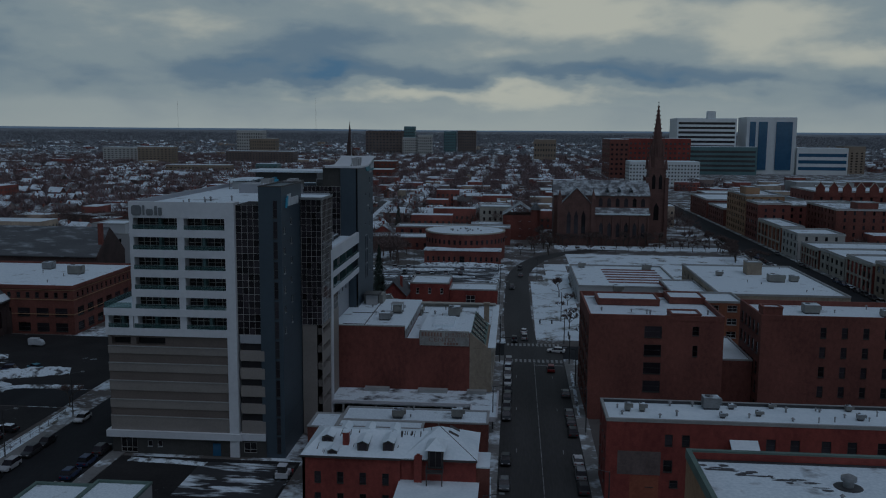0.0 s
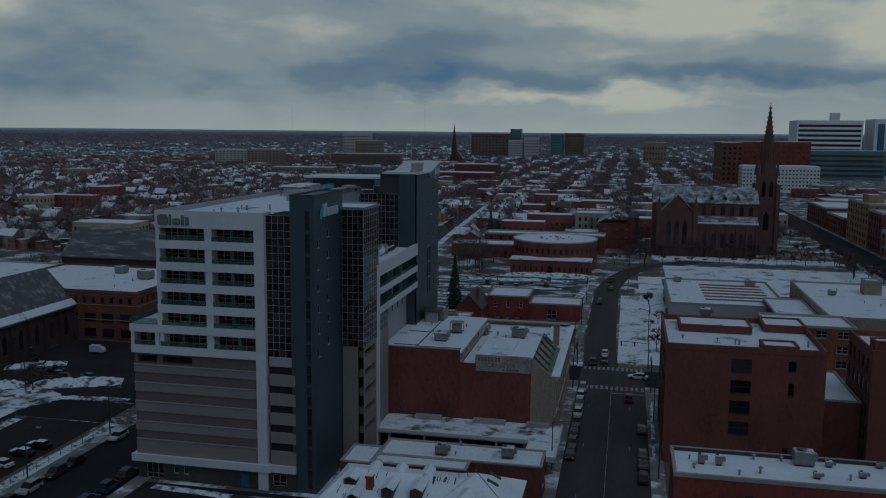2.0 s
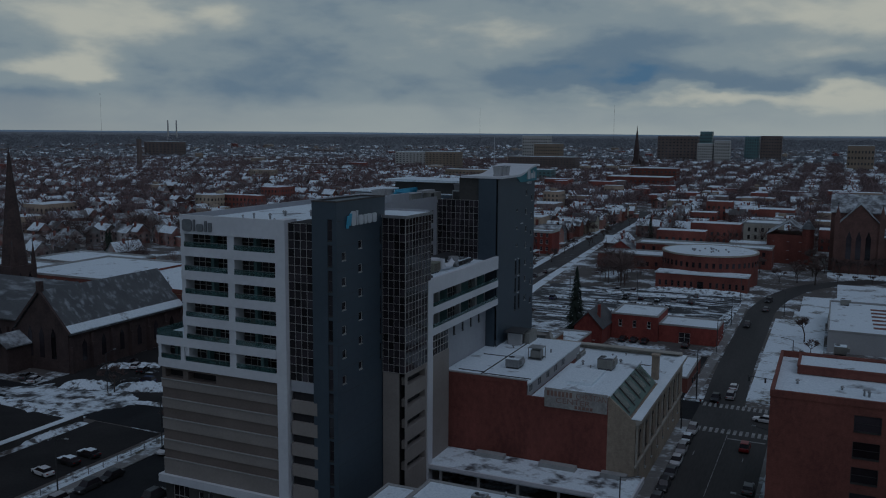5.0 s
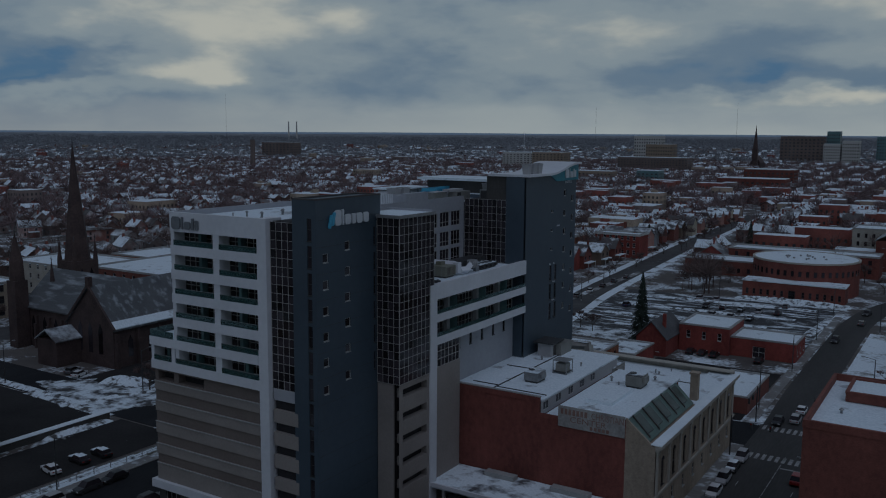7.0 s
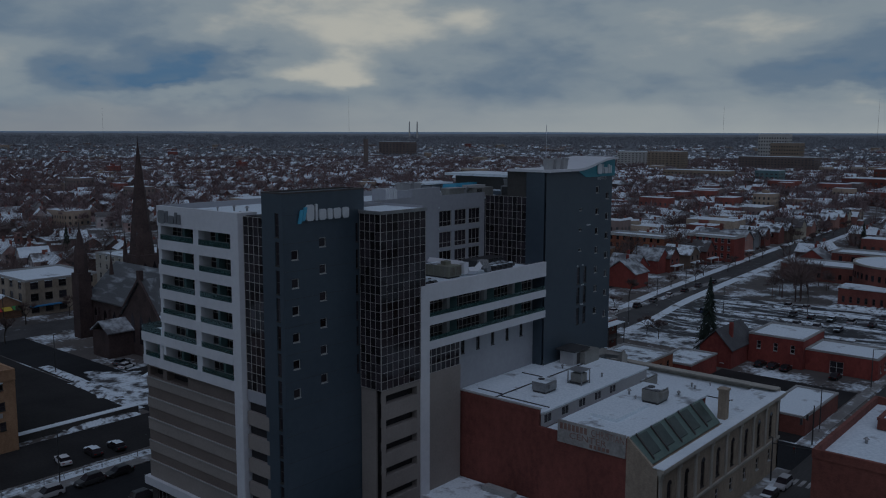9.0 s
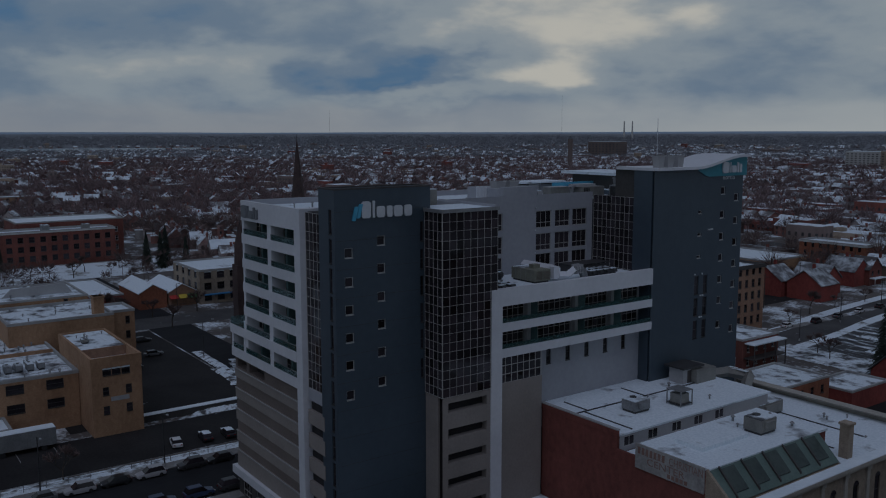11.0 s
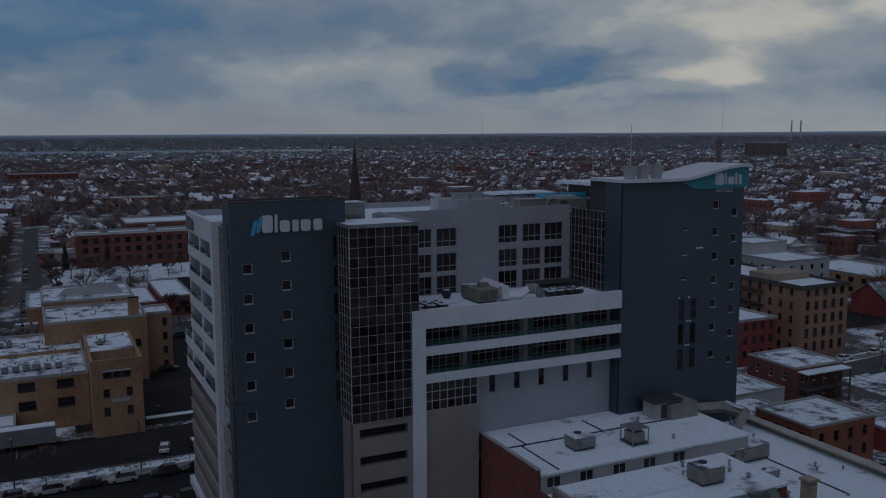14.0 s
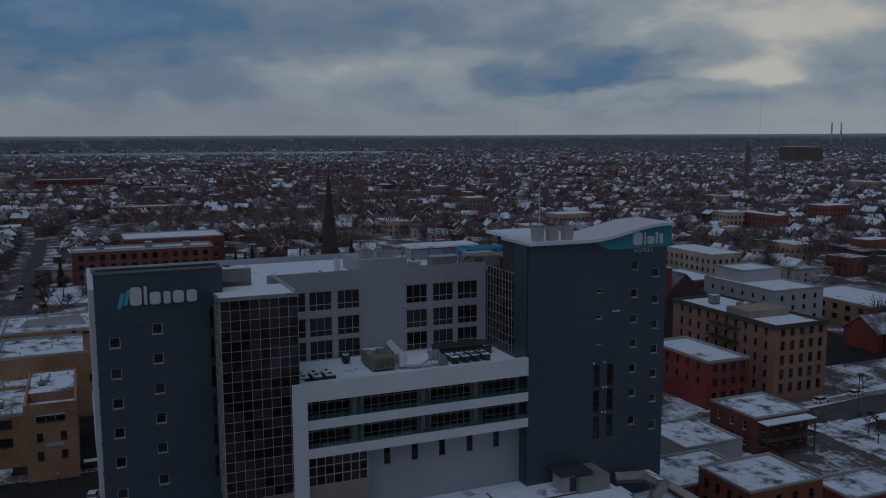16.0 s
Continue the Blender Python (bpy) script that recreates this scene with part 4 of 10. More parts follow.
letters(tower, "S", 142.5, -64.9, 42.35, [(0.0, 1.7, 0, 1.75)], SIGN_GREY, "sign_emblem")
letters(tower, "S", 142.5, -62.9, 42.4, [(0.0, 0.28, 0, 1.7), (0.6, 1.15, 0, 1.1), (2.05, 0.4, 0, 1.6), (2.75, 0.55, 0, 1.35)], SIGN_GREY)

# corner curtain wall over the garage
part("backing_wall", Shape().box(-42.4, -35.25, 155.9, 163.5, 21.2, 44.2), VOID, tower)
pane_field(tower, "E", -35.12, 155.75, 164.45, 21.1, 44.4, 8, 20, 0.02)
pane_field(tower, "S", 155.7, -38.9, -35.17, 21.1, 44.4, 4, 20, 0.02)
part("roof", Shape().box(-42.4, -35, 155.65, 164.5, 44.4, 44.7), ROOF_SNOW, tower, "snowy roof over the curtain wall")
part("roof_edge", Shape().box(-35, -34.85, 155.6, 164.55, 44.35, 44.8).box(-38.95, -34.85, 155.5, 155.65, 44.35, 44.8), METAL_GREY, tower)
gar = Shape()
gslots = [(159.8, z, 6.2, 1.25) for z in (19.0, 15.6, 12.3, 9.0, 5.6)]
holed_wall(gar, "E", -35.25, 155.8, 163.5, 0.0, 21.0, gslots, 1.0)
gar.box(-38.95, -36.25, 155.8, 156.1, 0.0, 21.0)
part("garage_wall", gar, BEIGE, tower, "precast garage wall with long slots")
# black box stands in for the garage's inner shade
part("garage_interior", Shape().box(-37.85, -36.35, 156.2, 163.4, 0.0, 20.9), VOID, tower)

# white frame on the street side, with two balcony storeys
part("frame_pier", Shape().box(-37, -35.05, 163.5, 165.3, 0.0, 34.0), PANEL_WHITE, tower, "tall white frame pier")
part("frame_band", Shape().box(-35.8, -35.2, 165.3, 194.4, 31.65, 34.0), PANEL_WHITE, tower)
part("frame_band", Shape().box(-37.6, -35.2, 165.3, 194.4, 28.25, 28.6).box(-35.45, -35.2, 165.3, 194.4, 28.6, 29.4), PANEL_WHITE, tower)
part("frame_band", Shape().box(-37.6, -35.2, 165.3, 194.4, 24.8, 25.1).box(-35.45, -35.2, 165.3, 194.4, 25.1, 25.95), PANEL_WHITE, tower)
part("inner_wall", Shape().box(-47.9, -37.85, 163.6, 194.4, 17.0, 32.9), PANEL_GREY, tower)
for zb, zt in ((25.95, 28.2), (29.4, 31.65)):
    ws = ((165.5, 171.2), (172.9, 180.0), (181.8, 187.3), (188.6, 193.9))
    for u0, u1 in ws:
        pane_field(tower, "E", -37.8, u0, u1, zb - 0.85, zt - 0.05, max(4, round((u1 - u0) / 1.0)), 3, 0.035, "window_wall")
    part("railing_glass", Shape().box(-35.38, -35.34, 165.3, 194.3, zb, zb + 0.6), GLASS_RAIL, tower, "green-tinted glass balustrade")
    for u in (171.3, 180.2, 187.5):
        part("balcony_pier", Shape().box(-37.7, -37.0, u, u + 1.2, zb - 0.85, zt), PANEL_LIGHT, tower)
        part("balcony_screen", Shape().box(-36.9, -35.6, u + 0.5, u + 0.56, zb - 0.85, zt), GLASS_GREEN, tower)
nar = [(a, 21.9, 0.85, 2.2) for a in (175.85, 179.55, 183.3, 187.15, 191.0)]
lw = Shape()
holed_wall(lw, "E", -37.65, 172.8, 194.4, 13.0, 24.85, nar, 0.3)
lw.box(-37.64, -35.72, 172.6, 172.8, 13.0, 24.8)
part("lower_wall", lw, PANEL_GREY, tower, "recessed grey panel wall with narrow windows")
for a, z, w, h in nar:
    window(tower, "E", -37.65, a, z, w, h, "dark")
pane_field(tower, "E", -35.7, 165.3, 172.7, 21.2, 24.75, 7, 3, 0.045, "window_wall")
part("lower_wall", Shape().box(-37.8, -35.6, 165.3, 172.8, 0.0, 21.2), BEIGE, tower, "beige precast wall")
part("roof", Shape().box(-48.0, -35.8, 163.6, 194.4, 32.9, 33.1), ROOF_SNOW, tower, "snowy lower roof")

part("parapet", Shape().box(-47.9, -35.3, 164.1, 164.4, 44.702, 45.0), PANEL_GREY, tower)

# recessed grey storeys above the lower roof
gw = [(a, z, 3.1, 2.6) for z in (39.7, 36.25, 33.15) for a in (167.0, 170.5, 174.3, 184.0, 187.9, 191.6)]
gs = Shape()
holed_wall(gs, "E", -48.0, 163.6, 194.4, 33.0, 44.8, gw, 0.3)
part("parapet", Shape().box(-48.35, -48.302, 163.6, 194.4, 43.9, 44.8), PANEL_GREY, tower)
part("bulkhead_front", Shape().box(-49.0, -48.002, 176.0, 182.6, 44.8, 46.1), PANEL_GREY, tower)
part("grey_wall", gs, PANEL_GREY, tower, "grey panel wall with square windows")
part("roof_bulkhead", Shape().box(-57.0, -49.0, 176.2, 182.4, 43.9, 45.8), PANEL_GREY, tower)
for a, z, w, h in gw:
    window(tower, "E", -48.0, a, z, w, h, "grid")
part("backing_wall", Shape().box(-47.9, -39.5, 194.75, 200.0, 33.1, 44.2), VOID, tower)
pane_field(tower, "S", 194.6, -47.9, -39.5, 33.2, 44.3, 9, 9, 0.024)

# hotel slab with the wave roof
hw = [(210.7, z - 0.6, 1.1, 1.2) for z in (45.0, 41.2, 37.7, 34.3, 30.8, 27.4, 23.4)] + [(214.15, z - 0.6, 1.1, 1.2) for z in (43.8, 40.1, 36.6, 33.1, 29.7, 26.2, 22.3)]
hw += [(a, z, 1.0, 2.9) for a in (204.95, 207.1) for z in (28.9, 25.4, 21.8)] + [(205.2, z, 0.9, 0.5) for z in (34.6, 38.1, 41.6)]
hs = Shape()
holed_wall(hs, "E", -35.5, 194.4, 215.75, 10.0, 48.5, hw, 0.35)
part("blue_slab_end", Shape().box(-39.4, -35.85, 194.4, 194.75, 10.0, 48.5), PANEL_BLUE, tower, "slate-blue end wall")
part("blue_slab_end", Shape().box(-39.4, -35.85, 215.4, 215.75, 0.0, 48.5), PANEL_BLUE, tower, "slate-blue end wall")
part("hotel_rear", Shape().box(-65.0, -39.4, 201.0, 215.7, 0.0, 44.6), PANEL_BLUE, tower, "slate-blue rear block")
part("blue_slab", hs, PANEL_BLUE, tower, "slate-blue hotel slab")
for a, z, w, h in hw:
    window(tower, "E", -35.5, a, z, w, h, "punched" if h < 2 else "dark")
wave = []
for i in range(25):
    u = i / 24
    y = 194.2 + 22.2 * u
    k = min(1.0, max(0.0, (y - 203.0) / 12.0))
    wave.append((y, 48.9 + 1.75 * (3 * k * k - 2 * k ** 3)))
ws = Shape()
for (y0, z0), (y1, z1) in zip(wave, wave[1:]):
    ws.solid([(-42.9, y0, z0 - 0.4), (-34.7, y0, z0 - 0.4), (-34.7, y1, z1 - 0.4), (-42.9, y1, z1 - 0.4), (-42.9, y0, z0), (-34.7, y0, z0), (-34.7, y1, z1), (-42.9, y1, z1)],
             [(3, 2, 1, 0), (4, 5, 6, 7), (0, 1, 5, 4), (1, 2, 6, 5), (2, 3, 7, 6), (3, 0, 4, 7)])
part("wave_roof", ws, PANEL_WHITE, tower, "white roof that sweeps up in a wave")
part("roof", Shape().box(-63.0, -43.6, 201.6, 212.0, 47.0, 47.45), ROOF_SNOW, tower, "snowy flat penthouse roof with an overhang")
part("roof_wall", Shape().box(-61.5, -43.6, 203.0, 211.0, 44.6, 47.0), BASE_DARK, tower)
part("roof", Shape().box(-64.9, -44.1, 201.05, 215.6, 44.6, 44.7), ROOF_SNOW, tower, "snowy flat roof")
part("plate_wall", Shape().box(-43.5, -35.85, 194.76, 215.3, 44.0, 48.5), BASE_DARK, tower)
hoods = [(207.8, 38.9), (207.35, 38.9), (208.2, 38.9), (204.4, 32.0), (206.1, 32.0), (205.9, 28.55), (206.4, 28.55), (205.8, 25.1), (206.3, 25.1)]
for a, z in hoods:
    part("vent_hood", Shape().box(-35.49, -35.3, a - 0.12, a + 0.12, z, z + 0.22), SIGN_WHITE, tower)
for z in (42.75, 39.3, 35.85):
    for a in (165.2, 172.4, 182.3):
        part("wall_light", Shape().box(-47.99, -47.85, a - 0.1, a + 0.1, z, z + 0.2), SIGN_WHITE, tower)
sg = Shape()
for (y0, z0), (y1, z1) in zip(wave, wave[1:]):
    if y0 > 203.8 and y1 < 217:
        b0, b1 = (47.3 + max(0.0, 206.5 - y) * 0.45 for y in (y0, y1))
        sg.solid([(x, y, z) for x in (-35.49, -35.35) for y, z in ((y0, b0), (y1, b1), (y1, z1 - 0.41), (y0, z0 - 0.41))], [(0, 1, 2, 3), (7, 6, 5, 4), (0, 4, 5, 1), (2, 6, 7, 3)])
part("sign_panel", sg, TEAL, tower, "teal panel beneath the wave roof")
letters(tower, "E", -35.35, 210.0, 47.75, [(0.0, 1.5, 0, 1.75)], SIGN_WHITE, "sign_emblem")
letters(tower, "E", -35.35, 211.8, 47.8, [(0.0, 0.22, 0, 1.7), (0.5, 1.1, 0, 1.1), (1.85, 0.35, 0, 1.6), (2.5, 0.5, 0, 1.35)], SIGN_WHITE)
tc = bpy.data.curves.new("sign_text", "FONT")
tc.body, tc.size, tc.extrude, tc.space_character = "HOTELS", 0.7, 0.03, 1.25
to = bpy.data.objects.new("sign_text", tc)
scene.collection.objects.link(to)
bpy.context.view_layer.update()
tm = bpy.data.meshes.new_from_object(to)
tm.materials.clear()
tm.materials.append(SIGN_WHITE)
bpy.data.objects.remove(to)
tx = new("sign_text", tm)
tx.matrix_basis = pose(-35.4, 210.4, 46.75, 90, 0, 90)
under(tx, tower)
tagged(tx, "white lettering")


# ---- the red theatre building beside the tower ----
theatre = thing("theatre_building", (-20.0, 195.0, 0.0), "old red brick theatre with pale stone front and painted sign", "building")
for b in ((-36.0, -22.1, 173.3, 205.0, 0.0, 16.3), (-22.1, -19.0, 173.3, 197.5, 0.0, 14.0), (-19.0, -8.6, 173.3, 197.5, 0.0, 16.0), (-36.0, -8.6, 197.5, 217.0, 0.0, 12.4)):
    part("wall", Shape().box(*b), BRICK_DEEP, theatre, "deep red brick wall")
part("parapet", Shape().box(-36.1, -22.0, 173.2, 173.6, 16.3, 17.1).box(-22.1, -19.0, 173.2, 173.6, 14.0, 14.7), BRICK_DEEP, theatre)
part("coping", Shape().box(-36.15, -21.9, 173.15, 173.65, 17.1, 17.25), CONCRETE, theatre)
part("roof", Shape().box(-37.6, -21.8, 173.6, 205.2, 16.3, 16.55), ROOF_SNOW, theatre, "snow-covered flat roof")
part("roof", Shape().box(-21.8, -19.0, 173.6, 198.0, 14.0, 14.15), ROOF_SNOW, theatre, "snow-covered gutter roof")
part("roof", Shape().box(-18.9, -8.4, 173.7, 197.6, 16.0, 16.3), ROOF_SNOW, theatre, "snow-covered flat roof")
part("roof", Shape().box(-35.9, -5.0, 197.6, 216.6, 12.4, 12.7), ROOF_SNOW, theatre, "wide snow-covered rear roof")
cl = Shape()
cwin = [(y, 14.75, 1.9, 1.3) for y in (175.4, 179.9, 184.6, 189.1, 193.6)]
holed_wall(cl, "E", -21.95, 173.6, 204.8, 14.15, 16.3, cwin, 0.14)
part("clerestory", cl, PANEL_LIGHT, theatre, "grey clerestory wall")
for y, z, w, h in cwin:
    part("window_pane", Shape().box(-22.085, -22.03, y - w / 2, y + w / 2, z, z + h), GLASS_DARK, theatre)
    part("window_frame", Shape().lattice([(y - w / 2, y - w / 2 + 0.08), (y - 0.04, y + 0.04), (y + w / 2 - 0.08, y + w / 2)], [(z, z + 0.08), (z + h - 0.08, z + h)], 0, 0.04, lambda u, d, v: (-22.025 + d, u, v)), TRIM_PALE, theatre)
part("rear_parapet", Shape().box(-36.0, -4.2, 216.6, 217.1, 0.0, 13.6).box(-36.0, -35.6, 205.0, 216.6, 12.4, 13.6), STONE_PALE, theatre)
part("painted_sign", Shape().box(-18.9, -8.7, 173.12, 173.3, 13.4, 16.5), surface("faded_sign_paint", ((0.22, 0.21, 0.20), (0.40, 0.39, 0.37)), 0.9, (0.5, 2.5)), theatre, "faded whitewashed wall sign")
FADED_RED = surface("faded_red_paint", ((0.20, 0.11, 0.09), (0.28, 0.18, 0.15)), 0.9, (0.8, 4.0))


def wall_text(body, x, y, z, w, h, material, parent):
    """Flat painted letters on a south wall, fitted to width w and height h."""
    cu = bpy.data.curves.new("sign_text", "FONT")
    cu.body, cu.size = body, 1.0
    ob = bpy.data.objects.new("sign_text", cu)
    scene.collection.objects.link(ob)
    bpy.context.view_layer.update()
    me = bpy.data.meshes.new_from_object(ob)
    bpy.data.objects.remove(ob)
    xs, ys = [v.co.x for v in me.vertices], [v.co.y for v in me.vertices]
    kx, ky = w / (max(xs) - min(xs)), h / (max(ys) - min(ys))
    for v in me.vertices:
        v.co = ((v.co.x - min(xs)) * kx, (v.co.y - min(ys)) * ky, 0.0)
    me.materials.clear()
    me.materials.append(material)
    ob = new("sign_text", me)
    ob.matrix_basis = pose(x, y, z, 90, 0, 0)
    under(ob, parent)
    tagged(ob, "faded red painted letters")


wall_text("CHRISTIAN", -13.7, 173.1, 15.25, 4.85, 0.95, FADED_RED, theatre)
wall_text("CENTER", -17.0, 173.1, 14.25, 5.6, 0.85, FADED_RED, theatre)
for x, w, z, h in ((-18.5, 4.4, 15.3, 0.85), (-13.9, 3.6, 13.6, 0.5)):
    n = int(w / 0.62)
    for i in range(n):
        part("sign_bar", Shape().box(x + i * 0.62, x + i * 0.62 + 0.42, 173.09, 173.12, z, z + h), FADED_RED, theatre)
# stone street front with arched windows
sf = Shape()
arch = [(y, 6.4, 1.3, 3.6) for y in (176.8, 182.0, 187.2, 192.4, 197.6, 202.8, 208.0, 213.2)]
low = [(y, 2.6, 1.1, 1.9) for y in (176.8, 182.0, 187.2, 192.4, 197.6, 202.8, 208.0, 213.2)]
holed_wall(sf, "E", -4.2, 173.3, 217.1, 0.0, 13.0, arch + low, 0.35)
sf.box(-8.6, -4.2, 173.3, 173.6, 0.0, 12.98).box(-8.6, -4.55, 173.6, 217.0, 12.5, 13.0)
sf.solid([(-8.6, 173.3, 13.0), (-4.6, 173.3, 13.0), (-8.6, 173.3, 16.3), (-8.6, 173.7, 13.0), (-4.6, 173.7, 13.0), (-8.6, 173.7, 16.3)], [(0, 1, 2), (3, 5, 4), (0, 3, 4, 1), (1, 4, 5, 2), (0, 2, 5, 3)])
part("stone_front", sf, BRICK_BUFF, theatre, "buff brick and stone street front")
for a, z, w, h in arch:
    window(theatre, "E", -4.2, a, z, w, h, "dark")
    hd = Shape()
    pts = [(a + math.cos(math.pi * i / 8) * w / 2, z + h + math.sin(math.pi * i / 8) * w / 2) for i in range(9)]
    hd.solid([(-4.19, p, q) for p, q in pts] + [(-4.17, p, q) for p, q in pts], [tuple(range(9)), tuple(range(9, 18))] + [(i, i + 1, 10 + i, 9 + i) for i in range(8)])
    part("arch_light", hd, GLASS_DARK, theatre)
for a, z, w, h in low:
    window(theatre, "E", -4.2, a, z, w, h, "sash")
part("cornice", Shape().box(-4.2, -3.3, 173.2, 217.3, 12.7, 13.15).box(-4.2, -3.6, 173.2, 217.3, 12.3, 12.7), STONE_PALE, theatre, "pale stone cornice")
part("cornice_snow", Shape().box(-4.9, -3.35, 173.25, 217.2, 13.15, 13.25), SNOW, theatre)
part("string_course", Shape().box(-4.2, -3.9, 173.3, 217.1, 5.4, 5.75), STONE_PALE, theatre)
for y in (174.0, 179.4, 184.6, 189.8, 195.0, 200.2, 205.4, 210.6, 215.8):
    part("pilaster", Shape().box(-4.2, -3.98, y - 0.35, y + 0.35, 5.75, 12.3).box(-4.2, -3.86, y - 0.5, y + 0.5, 11.6, 12.3), STONE_PALE, theatre, "pale stone pilaster")
sk = Shape().solid([(-8.5, 173.8, 16.25), (-5.4, 173.8, 13.2), (-5.4, 195.5, 13.2), (-8.5, 195.5, 16.25), (-8.5, 173.8, 16.05), (-5.6, 173.8, 13.1), (-5.6, 195.5, 13.1), (-8.5, 195.5, 16.05)],
                   [(0, 1, 2, 3), (7, 6, 5, 4), (0, 4, 5, 1), (1, 5, 6, 2), (2, 6, 7, 3)])
part("mansard_slope", sk, COPPER_GREEN, theatre, "green copper mansard slope")
for i in range(5):
    y = 175.4 + 4.1 * i
    g = Shape().solid([(-8.1, y, 15.98), (-6.0, y, 13.9), (-6.0, y + 2.3, 13.9), (-8.1, y + 2.3, 15.98), (-8.1, y, 16.1), (-6.0, y, 14.02), (-6.0, y + 2.3, 14.02), (-8.1, y + 2.3, 16.1)],
                       [(0, 3, 2, 1), (4, 5, 6, 7), (0, 1, 5, 4), (1, 2, 6, 5), (2, 3, 7, 6), (3, 0, 4, 7)])
    part("skylight", g, GLASS_OLD, theatre, "sloping skylight")
    part("skylight_rib", Shape().solid([(-8.3, y - 0.3, 16.1), (-5.6, y - 0.3, 13.45), (-5.6, y - 0.1, 13.45), (-8.3, y - 0.1, 16.1), (-8.3, y - 0.3, 16.4), (-5.6, y - 0.3, 13.75), (-5.6, y - 0.1, 13.75), (-8.3, y - 0.1, 16.4)],
                                       [(0, 3, 2, 1), (4, 5, 6, 7), (0, 1, 5, 4), (1, 2, 6, 5), (2, 3, 7, 6), (3, 0, 4, 7)]), TRIM_DARK, theatre)
part("rear_coping", Shape().box(-36.0, -4.3, 215.5, 217.2, 13.605, 13.8), STONE_PALE, theatre, "broad pale stone parapet coping")
part("chimney", Shape().box(-6.6, -5.4, 197.3, 198.5, 12.7, 17.4).box(-6.75, -5.25, 197.15, 198.65, 17.4, 17.7), BRICK_BUFF, theatre, "buff brick chimney")
part("roof_hatch", Shape().box(-16.5, -12.3, 177.5, 186.5, 16.3, 16.8), ROOF_SNOW, theatre, "raised snowy roof platform")
part("roof_hatch", Shape().box(-35.0, -30.5, 199.5, 204.0, 16.55, 18.6), METAL_BEIGE, theatre, "roof stair housing")

# drive-through annex with a snowy deck
annex = thing("drive_through", (-19.0, 165.0, 0.0), "low drive-through canopy with a snow-covered deck on posts", "canopy")
part("deck", Shape().box(-36.0, -2.8, 163.9, 173.1, 3.4, 4.0), ROOF_THIN, annex, "snow-covered deck")
part("deck", Shape().box(-7.5, -2.6, 156.5, 163.9, 3.4, 4.0), ROOF_SNOW, annex)
part("fascia", Shape().box(-36.0, -7.5, 163.6, 163.9, 3.7, 4.3).box(-2.8, -2.5, 156.5, 173.1, 3.4, 4.3).box(-7.8, -7.5, 156.5, 163.6, 3.4, 4.3).box(-7.5, -2.8, 156.3, 156.5, 3.4, 4.3), PANEL_WHITE, annex, "white fascia")
for x in (-33.0, -26.5, -20.0, -13.5, -8.5):
    part("post", Shape().box(x - 0.2, x + 0.2, 163.95, 164.3, 0.0, 3.4), CONCRETE, annex)
part("back_wall", Shape().box(-36.0, -4.4, 172.8, 173.1, 0.0, 3.4), BASE_DARK, annex)
for x, w in ((-30, 5), (-19, 6), (-9, 4)):
    part("planter", Shape().box(x, x + w, 171.0, 172.4, 4.0, 4.7), CONCRETE, annex)

flat_d = flat_house("shop_building", "low brick shop building with a snow-covered flat roof", "building", -30.0, -3.9, 146.4, 153.6, 6.35, BRICK_DARK, openings={"E": rows(147, 153.6, 2, 2.6, 3, 1, 1.2, 1.8)}, parapet=0.15)
flat_house("shop_building", "low brick rear wing with a snow-covered roof", "building", -35.0, -30.1, 142.5, 150.0, 6.2, BRICK_DARK, parapet=0.12)
flat_house("shop_building", "low brick link building with a snowy roof", "building", -30.0, -15.0, 142.5, 146.3, 6.4, BRICK_DARK, parapet=0.12)

# mansard row house
mans = thing("row_house", (-18.0, 126.0, 0.0), "red brick row house with a snow-covered mansard roof and dormers", "house")
mw = Shape()
mwin = rows(-30.0, -16.5, 4, 2.0, 3.3, 2, 1.0, 1.7)
holed_wall(mw, "S", 121.1, -30.6, -16.0, 0.0, 9.4, mwin, 0.25)
mw.box(-30.6, -4.9, 121.9, 133.2, 0.0, 9.4).box(-30.6, -30.2, 121.1, 121.9, 0, 9.4).box(-16.0, -4.9, 121.6, 121.9, 0.0, 9.4)
part("wall", mw, BRICK_BRIGHT, mans, "painted red brick wall")
for a, z, w, h in mwin:
    window(mans, "S", 121.1, a, z, w, h, "dark")
part("roof_slope", Shape().solid([(-30.9, 120.95, 9.4), (-12.0, 120.95, 9.4), (-12.0, 134.0, 9.4), (-30.9, 134.0, 9.4), (-28.4, 127.4, 11.45), (-11.5, 127.4, 11.45)],
                                 [(3, 2, 1, 0), (0, 1, 5, 4), (2, 3, 4, 5), (3, 0, 4), (1, 2, 5)]), SNOW, mans, "snow-covered roof slopes")
part("hip_roof", Shape().solid([(-15.9, 121.2, 9.42), (-4.7, 121.2, 9.42), (-4.7, 133.4, 9.42), (-15.9, 133.4, 9.42), (-10.7, 127.3, 12.4)], [(3, 2, 1, 0), (0, 1, 4), (1, 2, 4), (2, 3, 4), (3, 0, 4)]), SNOW, mans, "snow-covered hipped roof")
part("hip_ridge", Shape().bar((-10.7, 127.3, 12.42), (-4.8, 121.3, 9.46), 0.06, 4), TRIM_DARK, mans)
part("eave_board", Shape().box(-30.95, -15.9, 120.8, 120.95, 9.15, 9.45).box(-15.9, -4.7, 121.05, 121.2, 9.15, 9.45), TRIM_DARK, mans)
rm = random.Random(12)


def slope_z(y):
    return 9.4 + (y - 120.95) * 0.318


